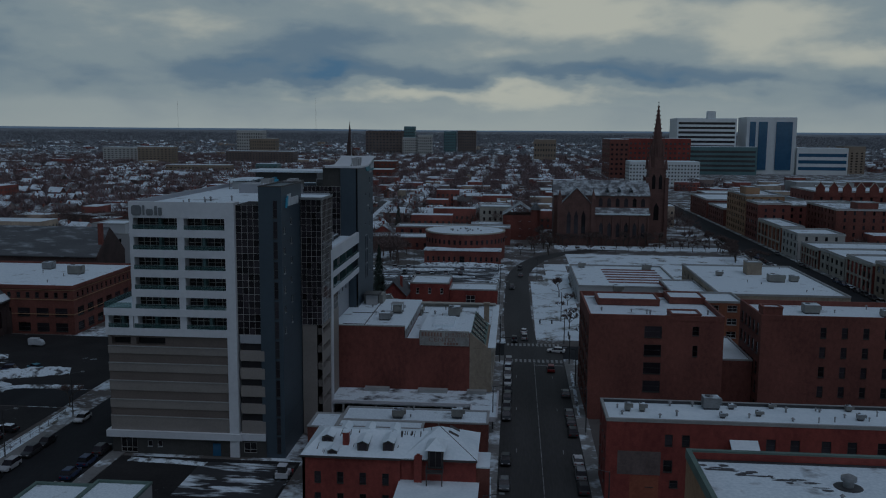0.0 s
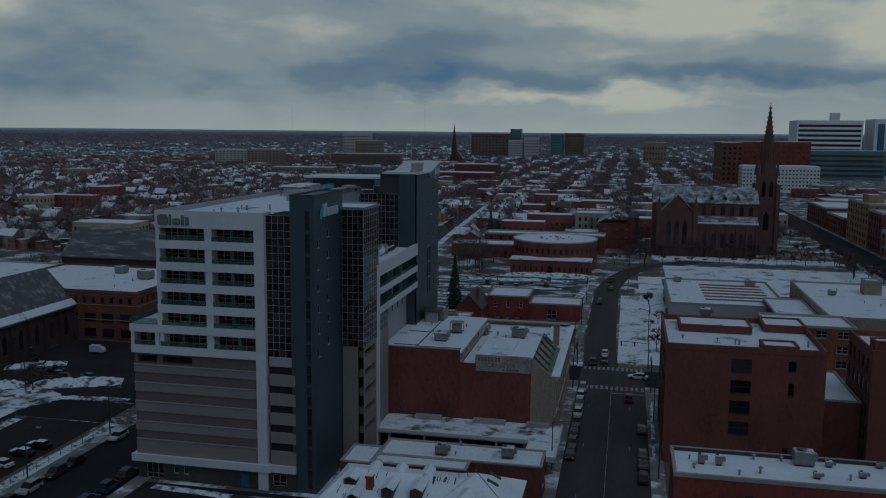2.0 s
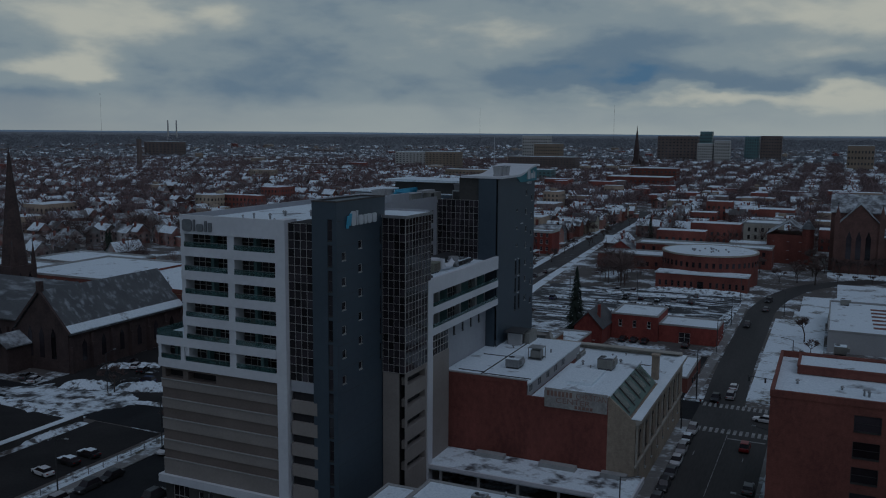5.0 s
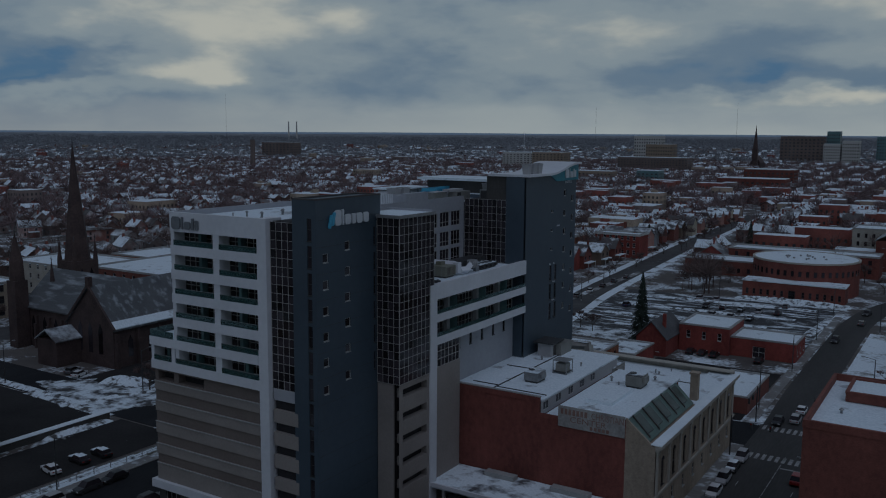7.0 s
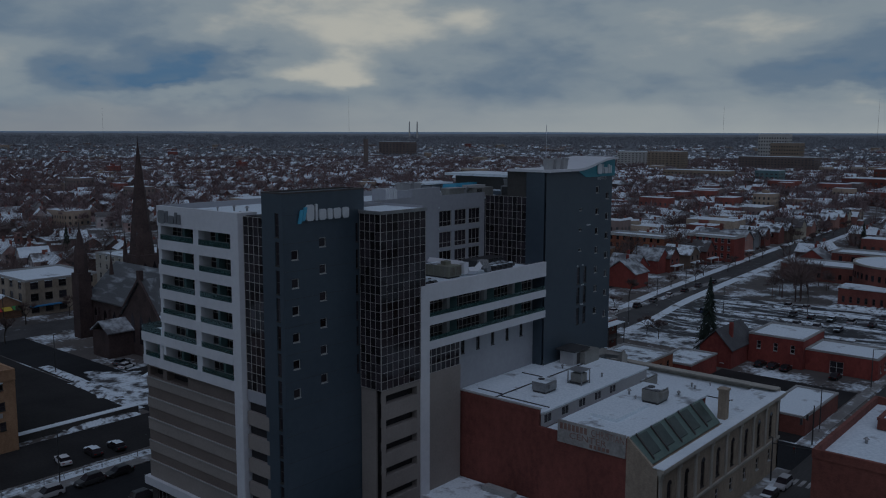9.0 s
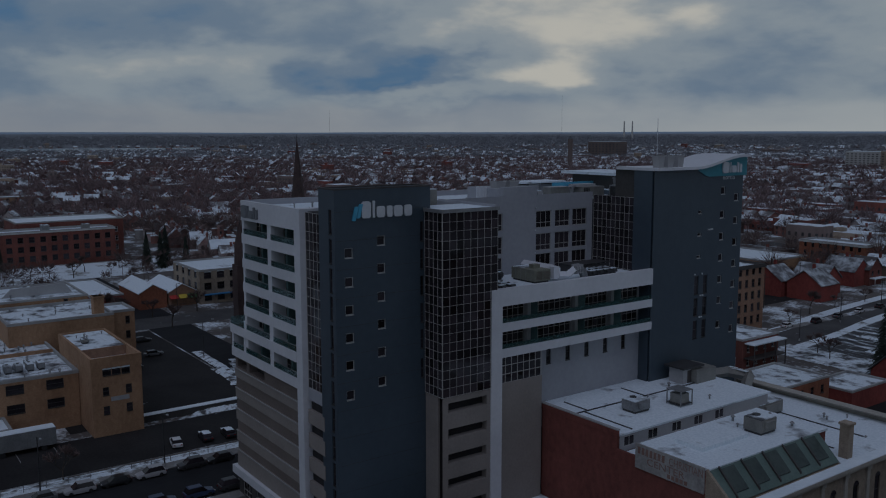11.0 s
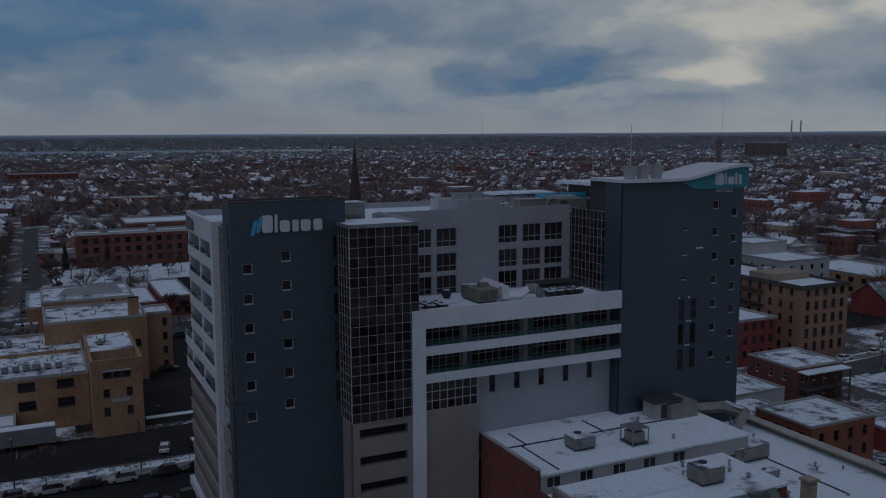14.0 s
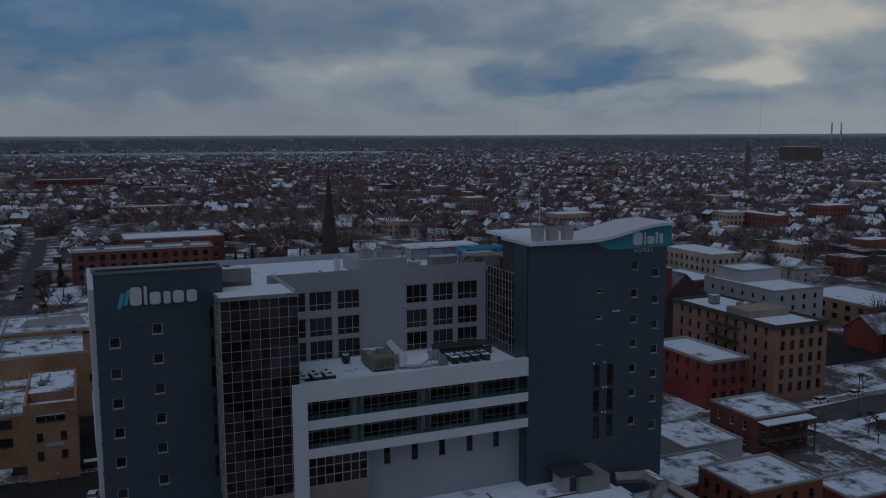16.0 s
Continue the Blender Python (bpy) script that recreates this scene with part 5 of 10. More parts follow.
for i in range(26):
    u, top = (rm.uniform(-16.6, -12.2), 127.3) if i < 17 else (rm.uniform(-29.0, -16.0), rm.choice((127.3, 124.0, 122.6)))
    low = top - rm.uniform(0.4, 1.7)
    part("bare_roof_patch", Shape().bar((u, low, slope_z(low)), (u + rm.uniform(-0.12, 0.12), top, slope_z(top)), 0.05 + 0.05 * rm.random(), 4, 0.04), TRIM_DARK, mans)
for x, z in ((-13.2, 11.45), (-12.0, 11.6), (-10.9, 12.3)):
    part("vent_pipe", Shape().tube(x, 127.4, z, z + 0.55, 0.06, 0.06, 6), METAL_GREY, mans)
for x, y, w, dep, h in ((-22.6, 122.4, 1.6, 2.6, 1.35), (-18.8, 122.6, 1.6, 2.6, 1.4), (-28.3, 124.2, 1.7, 2.0, 0.95), (-26.9, 121.5, 1.4, 1.4, 0.65)):
    z = slope_z(y) - 0.1
    part("dormer", Shape().box(x, x + w, y, y + dep, z, z + h), TRIM_DARK, mans, "dark-framed dormer")
    part("dormer_roof", Shape().gable(x - 0.15, x + w + 0.15, y - 0.2, y + dep + 1.2, z + h, z + h + 0.42, "y", 0.12), SNOW, mans)
    part("dormer_glass", Shape().box(x + 0.25, x + w - 0.25, y - 0.04, y - 0.002, z + 0.2, z + h - 0.12), GLASS_DARK, mans)
for x in (-26.2, -22.5, -18.6):
    part("rear_dormer_roof", Shape().gable(x, x + 1.6, 127.3, 130.4, 11.3, 11.75, "y", 0.35), SNOW, mans, "snow-covered rear dormer")
part("bay_window", Shape().box(-11.9, -9.7, 120.7, 125.0, 8.2, 11.0), TRIM_DARK, mans, "dark bay with glazing")
part("bay_roof", Shape().solid([(-12.3, 120.3, 11.0), (-9.3, 120.3, 11.0), (-9.3, 125.2, 11.0), (-12.3, 125.2, 11.0), (-10.8, 122.6, 12.3)], [(3, 2, 1, 0), (0, 1, 4), (1, 2, 4), (2, 3, 4), (3, 0, 4)]), SNOW, mans, "snow-covered pointed bay roof")
part("bay_glass", Shape().box(-11.7, -9.9, 120.62, 120.698, 8.5, 10.8), GLASS_DARK, mans)
for x in (-11.75, -10.82, -9.97):
    part("bay_mullion", Shape().box(x, x + 0.12, 120.56, 120.618, 8.4, 10.9), TRIM_DARK, mans)
part("balcony_deck", Shape().box(-12.1, -9.6, 119.4, 120.6, 7.9, 8.1), TRIM_DARK, mans)
part("balcony_rail", Shape().box(-12.1, -12.02, 119.4, 120.6, 8.1, 9.0).box(-9.68, -9.6, 119.4, 120.6, 8.1, 9.0).box(-12.1, -9.6, 119.4, 119.48, 8.92, 9.0).box(-12.1, -9.6, 119.4, 119.48, 8.45, 8.52), METAL_DARK, mans)
part("balcony_post", Shape().box(-12.05, -11.9, 119.45, 119.6, 6.0, 7.9).box(-9.8, -9.65, 119.45, 119.6, 6.0, 7.9), TRIM_DARK, mans)
for y in (126.6, 129.0):
    q = [(-9.3, 0.0), (-7.8, 0.0), (-7.8, 0.8), (-9.3, 0.8)]
    part("skylight", Shape().solid([(x, y + v, 12.4 - (x + 10.7) * 0.4967 + k) for k in (-0.1, 0.08) for x, v in q], [(3, 2, 1, 0), (4, 5, 6, 7), (0, 1, 5, 4), (1, 2, 6, 5), (2, 3, 7, 6), (3, 0, 4, 7)]), TRIM_DARK, mans, "dark roof skylight")
part("chimney", Shape().box(-25.0, -24.1, 123.5, 124.4, 9.8, 12.0).box(-25.1, -24.0, 123.4, 124.5, 12.0, 12.15), BRICK_BRIGHT, mans, "brick chimney")
part("chimney_snow", Shape().box(-25.05, -24.05, 123.45, 124.45, 12.152, 12.27), SNOW, mans)
part("chimney", Shape().box(-13.9, -12.8, 120.7, 121.5, 6.0, 9.9).box(-13.6, -13.1, 120.9, 121.3, 9.9, 10.2), BRICK_BRIGHT, mans, "brick chimney stub")
part("side_wall", Shape().box(-4.89, -3.0, 121.9, 127.6, 0.0, 8.1), BRICK_DARK, mans)
part("side_roof", Shape().box(-4.89, -2.9, 121.8, 127.7, 8.1, 8.35), SNOW, mans, "snow-covered side roof")
part("extension", Shape().box(-16.0, -4.6, 114.8, 121.6, 0.0, 5.7), BRICK_BRIGHT, mans, "flat-roofed brick extension")
part("extension_roof", Shape().box(-16.2, -4.4, 114.6, 121.6, 5.7, 6.0), SNOW, mans, "snow-covered flat roof")

# ---- east side of the street ----
wh = flat_house("warehouse", "long red brick building with a snow-covered roof and vents", "building", 14.8, 92.0, 131.0, 141.2, 13.3, BRICK_BRIGHT,
           openings={"S": [(24.3, 9.2, 1.2, 1.8), (26.9, 9.2, 1.2, 1.8), (24.3, 5.0, 1.4, 1.9), (21.6, 2.5, 1.3, 1.2), (25.3, 2.5, 1.3, 1.2)] + [(a, 8.9, 1.4, 1.9) for a in (39.6, 43.2, 47.8, 51.6, 56.0, 60.4, 65.0)],
                     "W": rows(131.5, 140.8, 3, 2.4, 3.6, 3, 1.0, 1.8)}, style="dark", parapet=0.45, trim=CONCRETE, roof=SNOW)
part("paint_patch", Shape().box(16.6, 23.2, 130.985, 131.0, 4.4, 8.2), surface("faded_grey_paint", ((0.10, 0.075, 0.07), (0.19, 0.14, 0.13)), 0.9, (0.35, 2.0)), wh, "faded grey paint on brick")
part("paint_patch", Shape().box(18.6, 23.0, 130.985, 131.0, 0.2, 4.3), surface("orange_wash", ((0.22, 0.06, 0.035), (0.34, 0.11, 0.06)), 0.9, (0.35, 2.0)), wh, "orange-washed brick")
part("roof_flashing", Shape().box(15.2, 91.6, 140.7, 140.85, 12.86, 13.3), METAL_DARK, wh)
part("lean_to_wall", Shape().solid([(33.6, y, z) for y, z in ((127.5, 0.0), (131.0, 0.0), (131.0, 10.3), (127.5, 8.2))] + [(37.4, y, z) for y, z in ((127.5, 0.0), (131.0, 0.0), (131.0, 10.3), (127.5, 8.2))],
                                   [(0, 1, 2, 3), (7, 6, 5, 4), (0, 4, 5, 1), (1, 5, 6, 2), (2, 6, 7, 3), (3, 7, 4, 0)]), BRICK_BRIGHT, wh, "brick stair lean-to")
for y0, y1, z0, z1 in ((127.2, 128.9, 8.15, 9.15), (129.1, 130.9, 9.3, 10.4)):
    part("lean_to_roof", Shape().solid([(x, y, z + k) for k in (0.0, 0.18) for x, y, z in ((33.4, y0, z0), (37.6, y0, z0), (37.6, y1, z1), (33.4, y1, z1))], [(3, 2, 1, 0), (4, 5, 6, 7), (0, 1, 5, 4), (1, 2, 6, 5), (2, 3, 7, 6), (3, 0, 4, 7)]), SNOW, wh, "snow-covered lean-to roof")
cb = flat_house("corner_building", "tall tan building with a flat snowy roof and green copper edge", "building", 15.6, 70.0, 34.0, 75.5, 29.2, BRICK_TAN, trim=COPPER_GREEN, parapet=0.8, roof=ROOF_SNOW)
part("parapet_lining", Shape().box(15.96, 69.6, 75.05, 75.145, 28.42, 29.1).box(15.955, 16.05, 34.4, 75.05, 28.42, 29.1), BRICK_BRIGHT, cb, "brick inside of the parapet")
part("flashing", Shape().box(16.06, 69.6, 74.75, 75.04, 28.4, 28.52).box(16.06, 16.3, 34.4, 74.7, 28.4, 28.5), METAL_DARK, cb, "black roofing felt along the parapet")
rq = random.Random(3)
for k in range(26):
    x, y = 16.8 + 0.36 * k + rq.uniform(-0.3, 0.3), 73.9 - 0.16 * k + rq.uniform(-0.8, 0.8)
    w, l = rq.uniform(0.25, 0.9), rq.uniform(0.1, 0.35)
    part("bare_patch", Shape().solid([(x + w * math.cos(a) * rq.uniform(0.6, 1.2), y + l * math.sin(a) * rq.uniform(0.6, 1.2), 28.412 + 0.0004 * k) for a in (0.2, 0.9, 1.7, 2.5, 3.3, 4.1, 4.9, 5.7)], [tuple(range(8))]), ROOF_BARE, cb)
rvn = thing("roof_ventilator", (27.6, 70.3, 28.4), "round grey roof ventilator on a bare dark curb", "vent")
part("curb", Shape().tube(27.6, 70.3, 28.4, 28.46, 1.15, 1.0, 20), METAL_DARK, rvn)
part("drum", Shape().tube(27.6, 70.3, 28.46, 29.0, 0.42, 0.42, 16), METAL_GREY, rvn)
part("cowl", Shape().tube(27.6, 70.3, 29.0, 29.3, 0.62, 0.62, 16).tube(27.6, 70.3, 29.3, 29.5, 0.62, 0.2, 16), METAL_GREY, rvn, smooth=False)
hb = flat_house("loft_building", "six-storey dark red brick loft building with a walled-up side", "building", 15.1, 41.2, 170.0, 195.0, 21.4, BRICK_DARK,
           openings={"S": [(27.6, z, 3.4, 2.3) for z in (17.0, 13.3, 9.7, 6.0)] + [(35.8, 13.4, 1.0, 2.2), (35.8, 17.6, 1.3, 1.8), (35.4, 2.4, 1.0, 1.8)], "W": rows(171, 194, 6, 2.0, 3.55, 5, 2.4, 2.2), }, style="dark", parapet=0.9, trim=BRICK_DARK)
flat_house("stair_tower", "brick stair tower with a snow-capped roof", "building", 31.0, 36.8, 170.3, 175.0, 21.8, BRICK_DARK, base=20.6, parapet=0.2, trim=BRICK_DARK)
flat_house("roof_house", "low rooftop penthouse of brick with pale doors", "building", 18.0, 31.0, 184.0, 192.0, 21.9, BRICK_DARK, base=20.6, parapet=0.2, trim=BRICK_DARK)
flat_house("roof_house", "low rooftop penthouse of brick", "building", 33.5, 41.0, 187.0, 194.6, 21.9, BRICK_DARK, base=20.6, parapet=0.2, trim=BRICK_DARK)
flat_house("loft_building", "five-storey dark brick factory with rows of arched windows", "building", 48.2, 112.0, 170.0, 186.0, 22.0, BRICK_DARK,
           openings={"S": rows(58, 110, 13, 2.2, 3.9, 5, 1.15, 2.1), "W": rows(171, 185.5, 5, 2.2, 3.9, 5, 1.7, 2.3)}, style="dark", parapet=0.9, trim=BRICK_DARK)
flat_house("stair_tower", "square brick bulkhead with a pyramid cap", "building", 48.5, 52.2, 170.3, 173.5, 23.6, BRICK_DARK, base=21.1, parapet=0.2, trim=BRICK_DARK)
flat_house("roof_house", "dark brick bulkhead on the loft roof", "building", 78.0, 90.0, 172.0, 180.0, 25.0, BRICK_DARK, base=21.1, parapet=0.3)
flat_house("garage_building", "low building with a snow-covered roof between the lofts", "building", 41.4, 48.0, 174.0, 194.0, 12.0, BRICK_DARK, parapet=0.2, roof=SNOW)
flat_house("shop_building", "three-storey red brick building with a snowy roof", "building", 41.5, 62.0, 236.0, 250.0, 12.0, BRICK_ORANGE, openings={"S": rows(42, 61.5, 4, 2.0, 3.6, 3, 2.6, 1.7)}, parapet=0.5)
flat_house("low_store", "low grey store with a snow-covered roof and red skylight ridges", "store", 21.8, 56.5, 291.0, 338.0, 5.9, PANEL_LIGHT, openings={"W": rows(293, 337, 6, 1.0, 3, 1, 2.2, 2.2)}, style="dark", parapet=0.5)
RUSTY = surface("rusty_roof", ((0.14, 0.06, 0.05), (0.22, 0.10, 0.08)), 0.8, (0.3, 3.0), snow=(0.6, 0.75, 0.4))
for i in range(6):
    rr = thing("roof_ridge", (42.0, 301 + 5.5 * i, 5.4), "rusty red skylight ridge showing through snow", "skylight", "skylight ridges")
    part("ridge", Shape().gable(33.0, 53.0, 300.2 + 5.5 * i, 301.9 + 5.5 * i, 5.45, 5.75, "x", 0.1), RUSTY, rr)
flat_house("store_building", "beige two-storey building with a wide snow-covered roof", "building", 61.8, 100.0, 263.0, 322.0, 9.2, BRICK_BUFF, openings={"W": rows(265, 320, 8, 2.0, 3.6, 2, 1.4, 1.8), "S": rows(66, 98, 5, 2.0, 3.6, 1, 1.6, 1.8)}, parapet=0.5)
flat_house("roof_house", "pale masonry lift house", "building", 80.0, 85.0, 303.0, 308.0, 13.2, BRICK_BUFF, base=8.6, parapet=0.3)
flat_house("shop_building", "dark red shop building with a snowy roof", "building", 50.0, 61.5, 258.0, 300.0, 7.0, BRICK_DARK, parapet=0.4)
# east frontage of the avenue
for y0, y1, h, d, wall, label, n in ((236, 262, 11, 30, BRICK_DARK, "dark brick shop row with a snowy roof", 5), (264, 292, 12, 28, BRICK_BRIGHT, "red brick shop building with a snowy roof", 5),
                                     (294, 318, 12.5, 30, BRICK_BUFF, "buff brick loft building with a snowy roof", 5), (320, 345, 11, 30, BRICK_BRIGHT, "bright red brick corner building", 5), (347, 374, 9.5, 26, STONE_PALE, "pale stone commercial building", 5),
                                     (376, 399, 9.0, 40, BRICK_DARK, "low red brick shop with a wide snowy roof", 4), (405, 428, 12, 21, FAR_PALE, "white rendered building with a flat snowy roof", 4), (430, 470, 12.7, 11, BRICK_ORANGE, "narrow orange brick building with a blank side", 7),
                                     (472, 495.5, 20.5, 17, BRICK_DEEP, "tall deep red brick building", 5), (497, 540, 23, 21, BRICK_TAN, "tan brick tower block with a roof house", 8), (548, 590, 11, 30, BRICK_DARK, "dark brick shop row with snowy roof", 7), (596, 650, 13, 30, BRICK_DARK, "dark brick row with a snowy roof", 8)):
    op = {"W": rows(y0 + 0.5, y1 - 0.5, n, 1.6, 3.5, max(2, int(h / 3.6)), 2.4, 2.1)}
    if y0 in (376, 405, 472, 497):
        op["S"] = rows(130.5, 127 + d, max(2, int(d / 5)), 5.1, 3.5, max(1, int(h / 3.6) - 1), 1.2, 1.9)
    sb = flat_house("shop_building", label, "building", 128.6, 128.6 + d, y0, y1, h, wall, openings=op, style="far", parapet=0.7, cornice=0.25, roof=ROOF_THIN if h > 20 else None)
    if y0 in (320, 376, 430):
        for k in range(7):
            y = y0 + 0.3 + (y1 - y0 - 1.5) * k / 6
            part("pilaster", Shape().box(128.2, 128.58, y, y + 0.9, 0.0, h - 1.0), STONE_PALE, sb, "pale stone pilaster")
        for z in (4.2, h - 1.7):
            part("stone_band", Shape().box(128.15, 128.58, y0 + 0.3, y1 - 0.3, z, z + 0.7), STONE_PALE, sb)
flat_house("roof_house", "tan brick lift house on the tower block", "building", 132.0, 140.0, 512.0, 524.0, 26.5, BRICK_TAN, base=22.2, parapet=0.3)
flat_house("loft_building", "five-storey dark brick warehouse with a snowy roof", "building", 160.0, 206.0, 447.0, 492.0, 20.0, BRICK_DARK, openings={"W": rows(449, 490, 8, 2.5, 3.6, 5, 1.6, 2.1), "S": rows(162, 204, 9, 2.5, 3.6, 5, 1.2, 2.0)}, style="far", cornice=0.2, roof=ROOF_THIN)
flat_house("roof_house", "brick lift house on the warehouse roof", "building", 172.0, 182.0, 452.0, 462.0, 23.0, BRICK_DARK, base=19.2, parapet=0.3)
flat_house("loft_building", "long dark red brick block with a bare roof", "building", 152.0, 200.0, 505.0, 545.0, 17.0, BRICK_DEEP, openings={"S": rows(154, 198, 9, 2.5, 3.6, 4, 1.4, 2.0), "W": rows(507, 543, 7, 2.5, 3.6, 4, 1.4, 2.0)}, style="far", roof=ROOF_THIN)
flat_house("armory", "red brick hall with stone-capped gables along its roof", "building", 206.0, 290.0, 620.0, 672.0, 18.0, BRICK_DEEP, openings={"W": rows(622, 670, 7, 3, 4, 3, 1.6, 2.4), "S": rows(208, 288, 12, 3, 4, 3, 1.6, 2.8)}, style="far", cornice=0.2)
for k in range(9):
    x = 210.0 + 9.0 * k
    gb = thing("gable_wall", (x, 619.7, 17.0), "red brick gable with a pale stone cap", "gable", "armory gables")
    part("gable", Shape().solid([(x - 3, 619.4, 14.0), (x + 3, 619.4, 14.0), (x + 3, 619.4, 20.0), (x, 619.4, 24.0), (x - 3, 619.4, 20.0), (x - 3, 620.0, 14.0), (x + 3, 620.0, 14.0), (x + 3, 620.0, 20.0), (x, 620.0, 24.0), (x - 3, 620.0, 20.0)],
                                [(0, 1, 2, 3, 4), (9, 8, 7, 6, 5), (0, 5, 6, 1), (1, 6, 7, 2), (2, 7, 8, 3), (3, 8, 9, 4), (4, 9, 5, 0)]), BRICK_DEEP, gb)
    part("gable_cap", Shape().bar((x - 3.2, 619.7, 20.0), (x, 619.7, 24.2), 0.4, 4).bar((x + 3.2, 619.7, 20.0), (x, 619.7, 24.2), 0.4, 4), STONE_PALE, gb)
flat_house("kiosk", "low flat-roofed building with snow and pale green edging", "building", -70.4, -61.5, 100.0, 118.5, 4.6, PANEL_LIGHT, trim=COPPER_GREEN, parapet=0.3)
flat_house("kiosk", "low flat-roofed annex with snow and pale green edging", "building", -61.3, -53.0, 100.0, 119.5, 4.9, PANEL_LIGHT, trim=COPPER_GREEN, parapet=0.3)
part("roof_seam", Shape().box(-31.0, -30.86, 173.7, 204.0, 16.55, 16.7), METAL_DARK, theatre)
for y in (177.0, 188.5):
    part("roof_seam", Shape().box(-35.6, -31.0, y, y + 0.14, 16.55, 16.68), METAL_DARK, theatre)
part("roof_seam", Shape().box(-30.86, -22.3, 176.2, 176.34, 16.55, 16.68), METAL_DARK, theatre)
for y in (200.5, 208.0):
    part("roof_seam", Shape().box(-22.0, -5.2, y, y + 0.16, 12.7, 12.84), METAL_DARK, theatre)
part("cornice_roof", Shape().box(-8.55, -4.95, 195.6, 216.6, 13.0, 13.1), ROOF_SNOW, theatre, "snow-covered roof edge")


# ---- churches ----
def spire(parent, x, y, z0, z1, r, n=8, material=None, name="spire"):
    s = Shape().tube(x, y, z0, z1, r, 0.12, n, math.pi / n)
    part(name, s, material or STONE_BROWN, parent)
    part("finial", Shape().tube(x, y, z1 - 0.3, z1 + 1.6, 0.12, 0.05, 5).box(x - 0.45, x + 0.45, y - 0.06, y + 0.06, z1 + 0.7, z1 + 0.85), METAL_DARK, parent)


def lancets(parent, side, plane, a0, a1, n, z, w, h):
    for i in range(n):
        a = a0 + (a1 - a0) * (i + 0.5) / n
        d = {"S": (0, -0.06), "N": (0, 0.06), "E": (0.06, 0), "W": (-0.06, 0)}[side]
        pts = [(a - w / 2, z), (a + w / 2, z), (a + w / 2, z + h * 0.75), (a, z + h), (a - w / 2, z + h * 0.75)]
        s = Shape()
        f = [at_side(side, plane, p, q) for p, q in pts]
        g = [(p[0] + d[0], p[1] + d[1], p[2]) for p in f]
        s.solid(f + g, [(0, 1, 2, 3, 4), (9, 8, 7, 6, 5)] + [(i, (i + 1) % 5, 5 + (i + 1) % 5, 5 + i) for i in range(5)])
        part("lancet_window", s, GLASS_DARK, parent)


def buttresses(parent, side, plane, a0, a1, n, z0, z1, material):
    for i in range(n + 1):
        a = a0 + (a1 - a0) * i / n
        s = Shape()
        if side in "SN":
            k = -1 if side == "S" else 1
            ys = sorted((plane, plane + k * 1.1))
            s.box(a - 0.4, a + 0.4, *ys, z0, z1 * 0.75).box(a - 0.35, a + 0.35, *sorted((plane, plane + k * 0.6)), z1 * 0.75, z1)
        else:
            k = 1 if side == "E" else -1
            s.box(*sorted((plane, plane + k * 1.1)), a - 0.4, a + 0.4, z0, z1 * 0.75).box(*sorted((plane, plane + k * 0.6)), a - 0.35, a + 0.35, z1 * 0.75, z1)
        part("buttress", s, material, parent)


church = thing("church", (48.0, 455.0, 0.0), "brown sandstone gothic church with snowy slate roof and openwork spire", "church")
part("nave_wall", Shape().pent(20.0, 68.0, 447.0, 467.0, 0.0, 25.2, 31.6, "x"), STONE_BROWN, church)
part("nave_roof", Shape().gable(19.6, 68.4, 446.4, 467.6, 25.3, 32.3, "x", 0.4), SLATE_SNOWY, church, "slate roof dusted with snow")
part("aisle_wall", Shape().box(40.0, 67.5, 441.5, 446.9, 0.0, 15.6), STONE_BROWN, church)
part("aisle_roof", Shape().solid([(39.8, 441.0, 15.6), (67.8, 441.0, 15.6), (67.8, 447.0, 18.6), (39.8, 447.0, 18.6), (39.8, 441.0, 15.9), (67.8, 441.0, 15.9), (67.8, 447.0, 18.9), (39.8, 447.0, 18.9)],
                                  [(3, 2, 1, 0), (4, 5, 6, 7), (0, 1, 5, 4), (1, 2, 6, 5), (2, 3, 7, 6), (3, 0, 4, 7)]), SLATE_SNOWY, church, "snow-lined aisle roof")
part("aisle_snow", Shape().box(39.8, 67.8, 440.9, 441.3, 15.92, 16.5), SNOW, church)
part("transept_wall", Shape().pent(22.5, 39.5, 440.8, 457.0, 0.0, 20.0, 29.0, "y"), STONE_BROWN, church)
part("transept_roof", Shape().gable(22.0, 40.0, 440.3, 457.0, 20.1, 29.6, "y", 0.4), SLATE_SNOWY, church)
lancets(church, "S", 447.0, 41.5, 67.0, 6, 19.4, 1.9, 4.6)
lancets(church, "S", 441.5, 41.5, 66.5, 6, 4.5, 1.8, 7.5)
lancets(church, "S", 440.8, 25.5, 36.5, 3, 6.0, 2.0, 12.0)
buttresses(church, "S", 441.5, 40.5, 67.0, 6, 0, 14.5, STONE_BROWN)
for x in (22.6, 39.4):
    part("turret", Shape().box(x - 1.0, x + 1.0, 440.0, 442.0, 0.0, 23.5), STONE_BROWN, church)
    spire(church, x, 441.0, 23.5, 28.5, 1.2, 8, STONE_BROWN, "turret_spire")
for x in (46.0, 52.0, 58.0):
    part("roof_dormer", Shape().gable(x, x + 1.8, 447.4, 452.0, 27.6, 29.0, "y", 0.9), SLATE, church)
cx, cy = 73.0, 461.0
part("tower_stage", Shape().box(cx - 4.8, cx + 4.8, cy - 4.8, cy + 4.8, 0.0, 26.0), STONE_BROWN, church)
part("tower_stage", Shape().box(cx - 4.3, cx + 4.3, cy - 4.3, cy + 4.3, 26.0, 39.0), STONE_BROWN, church)
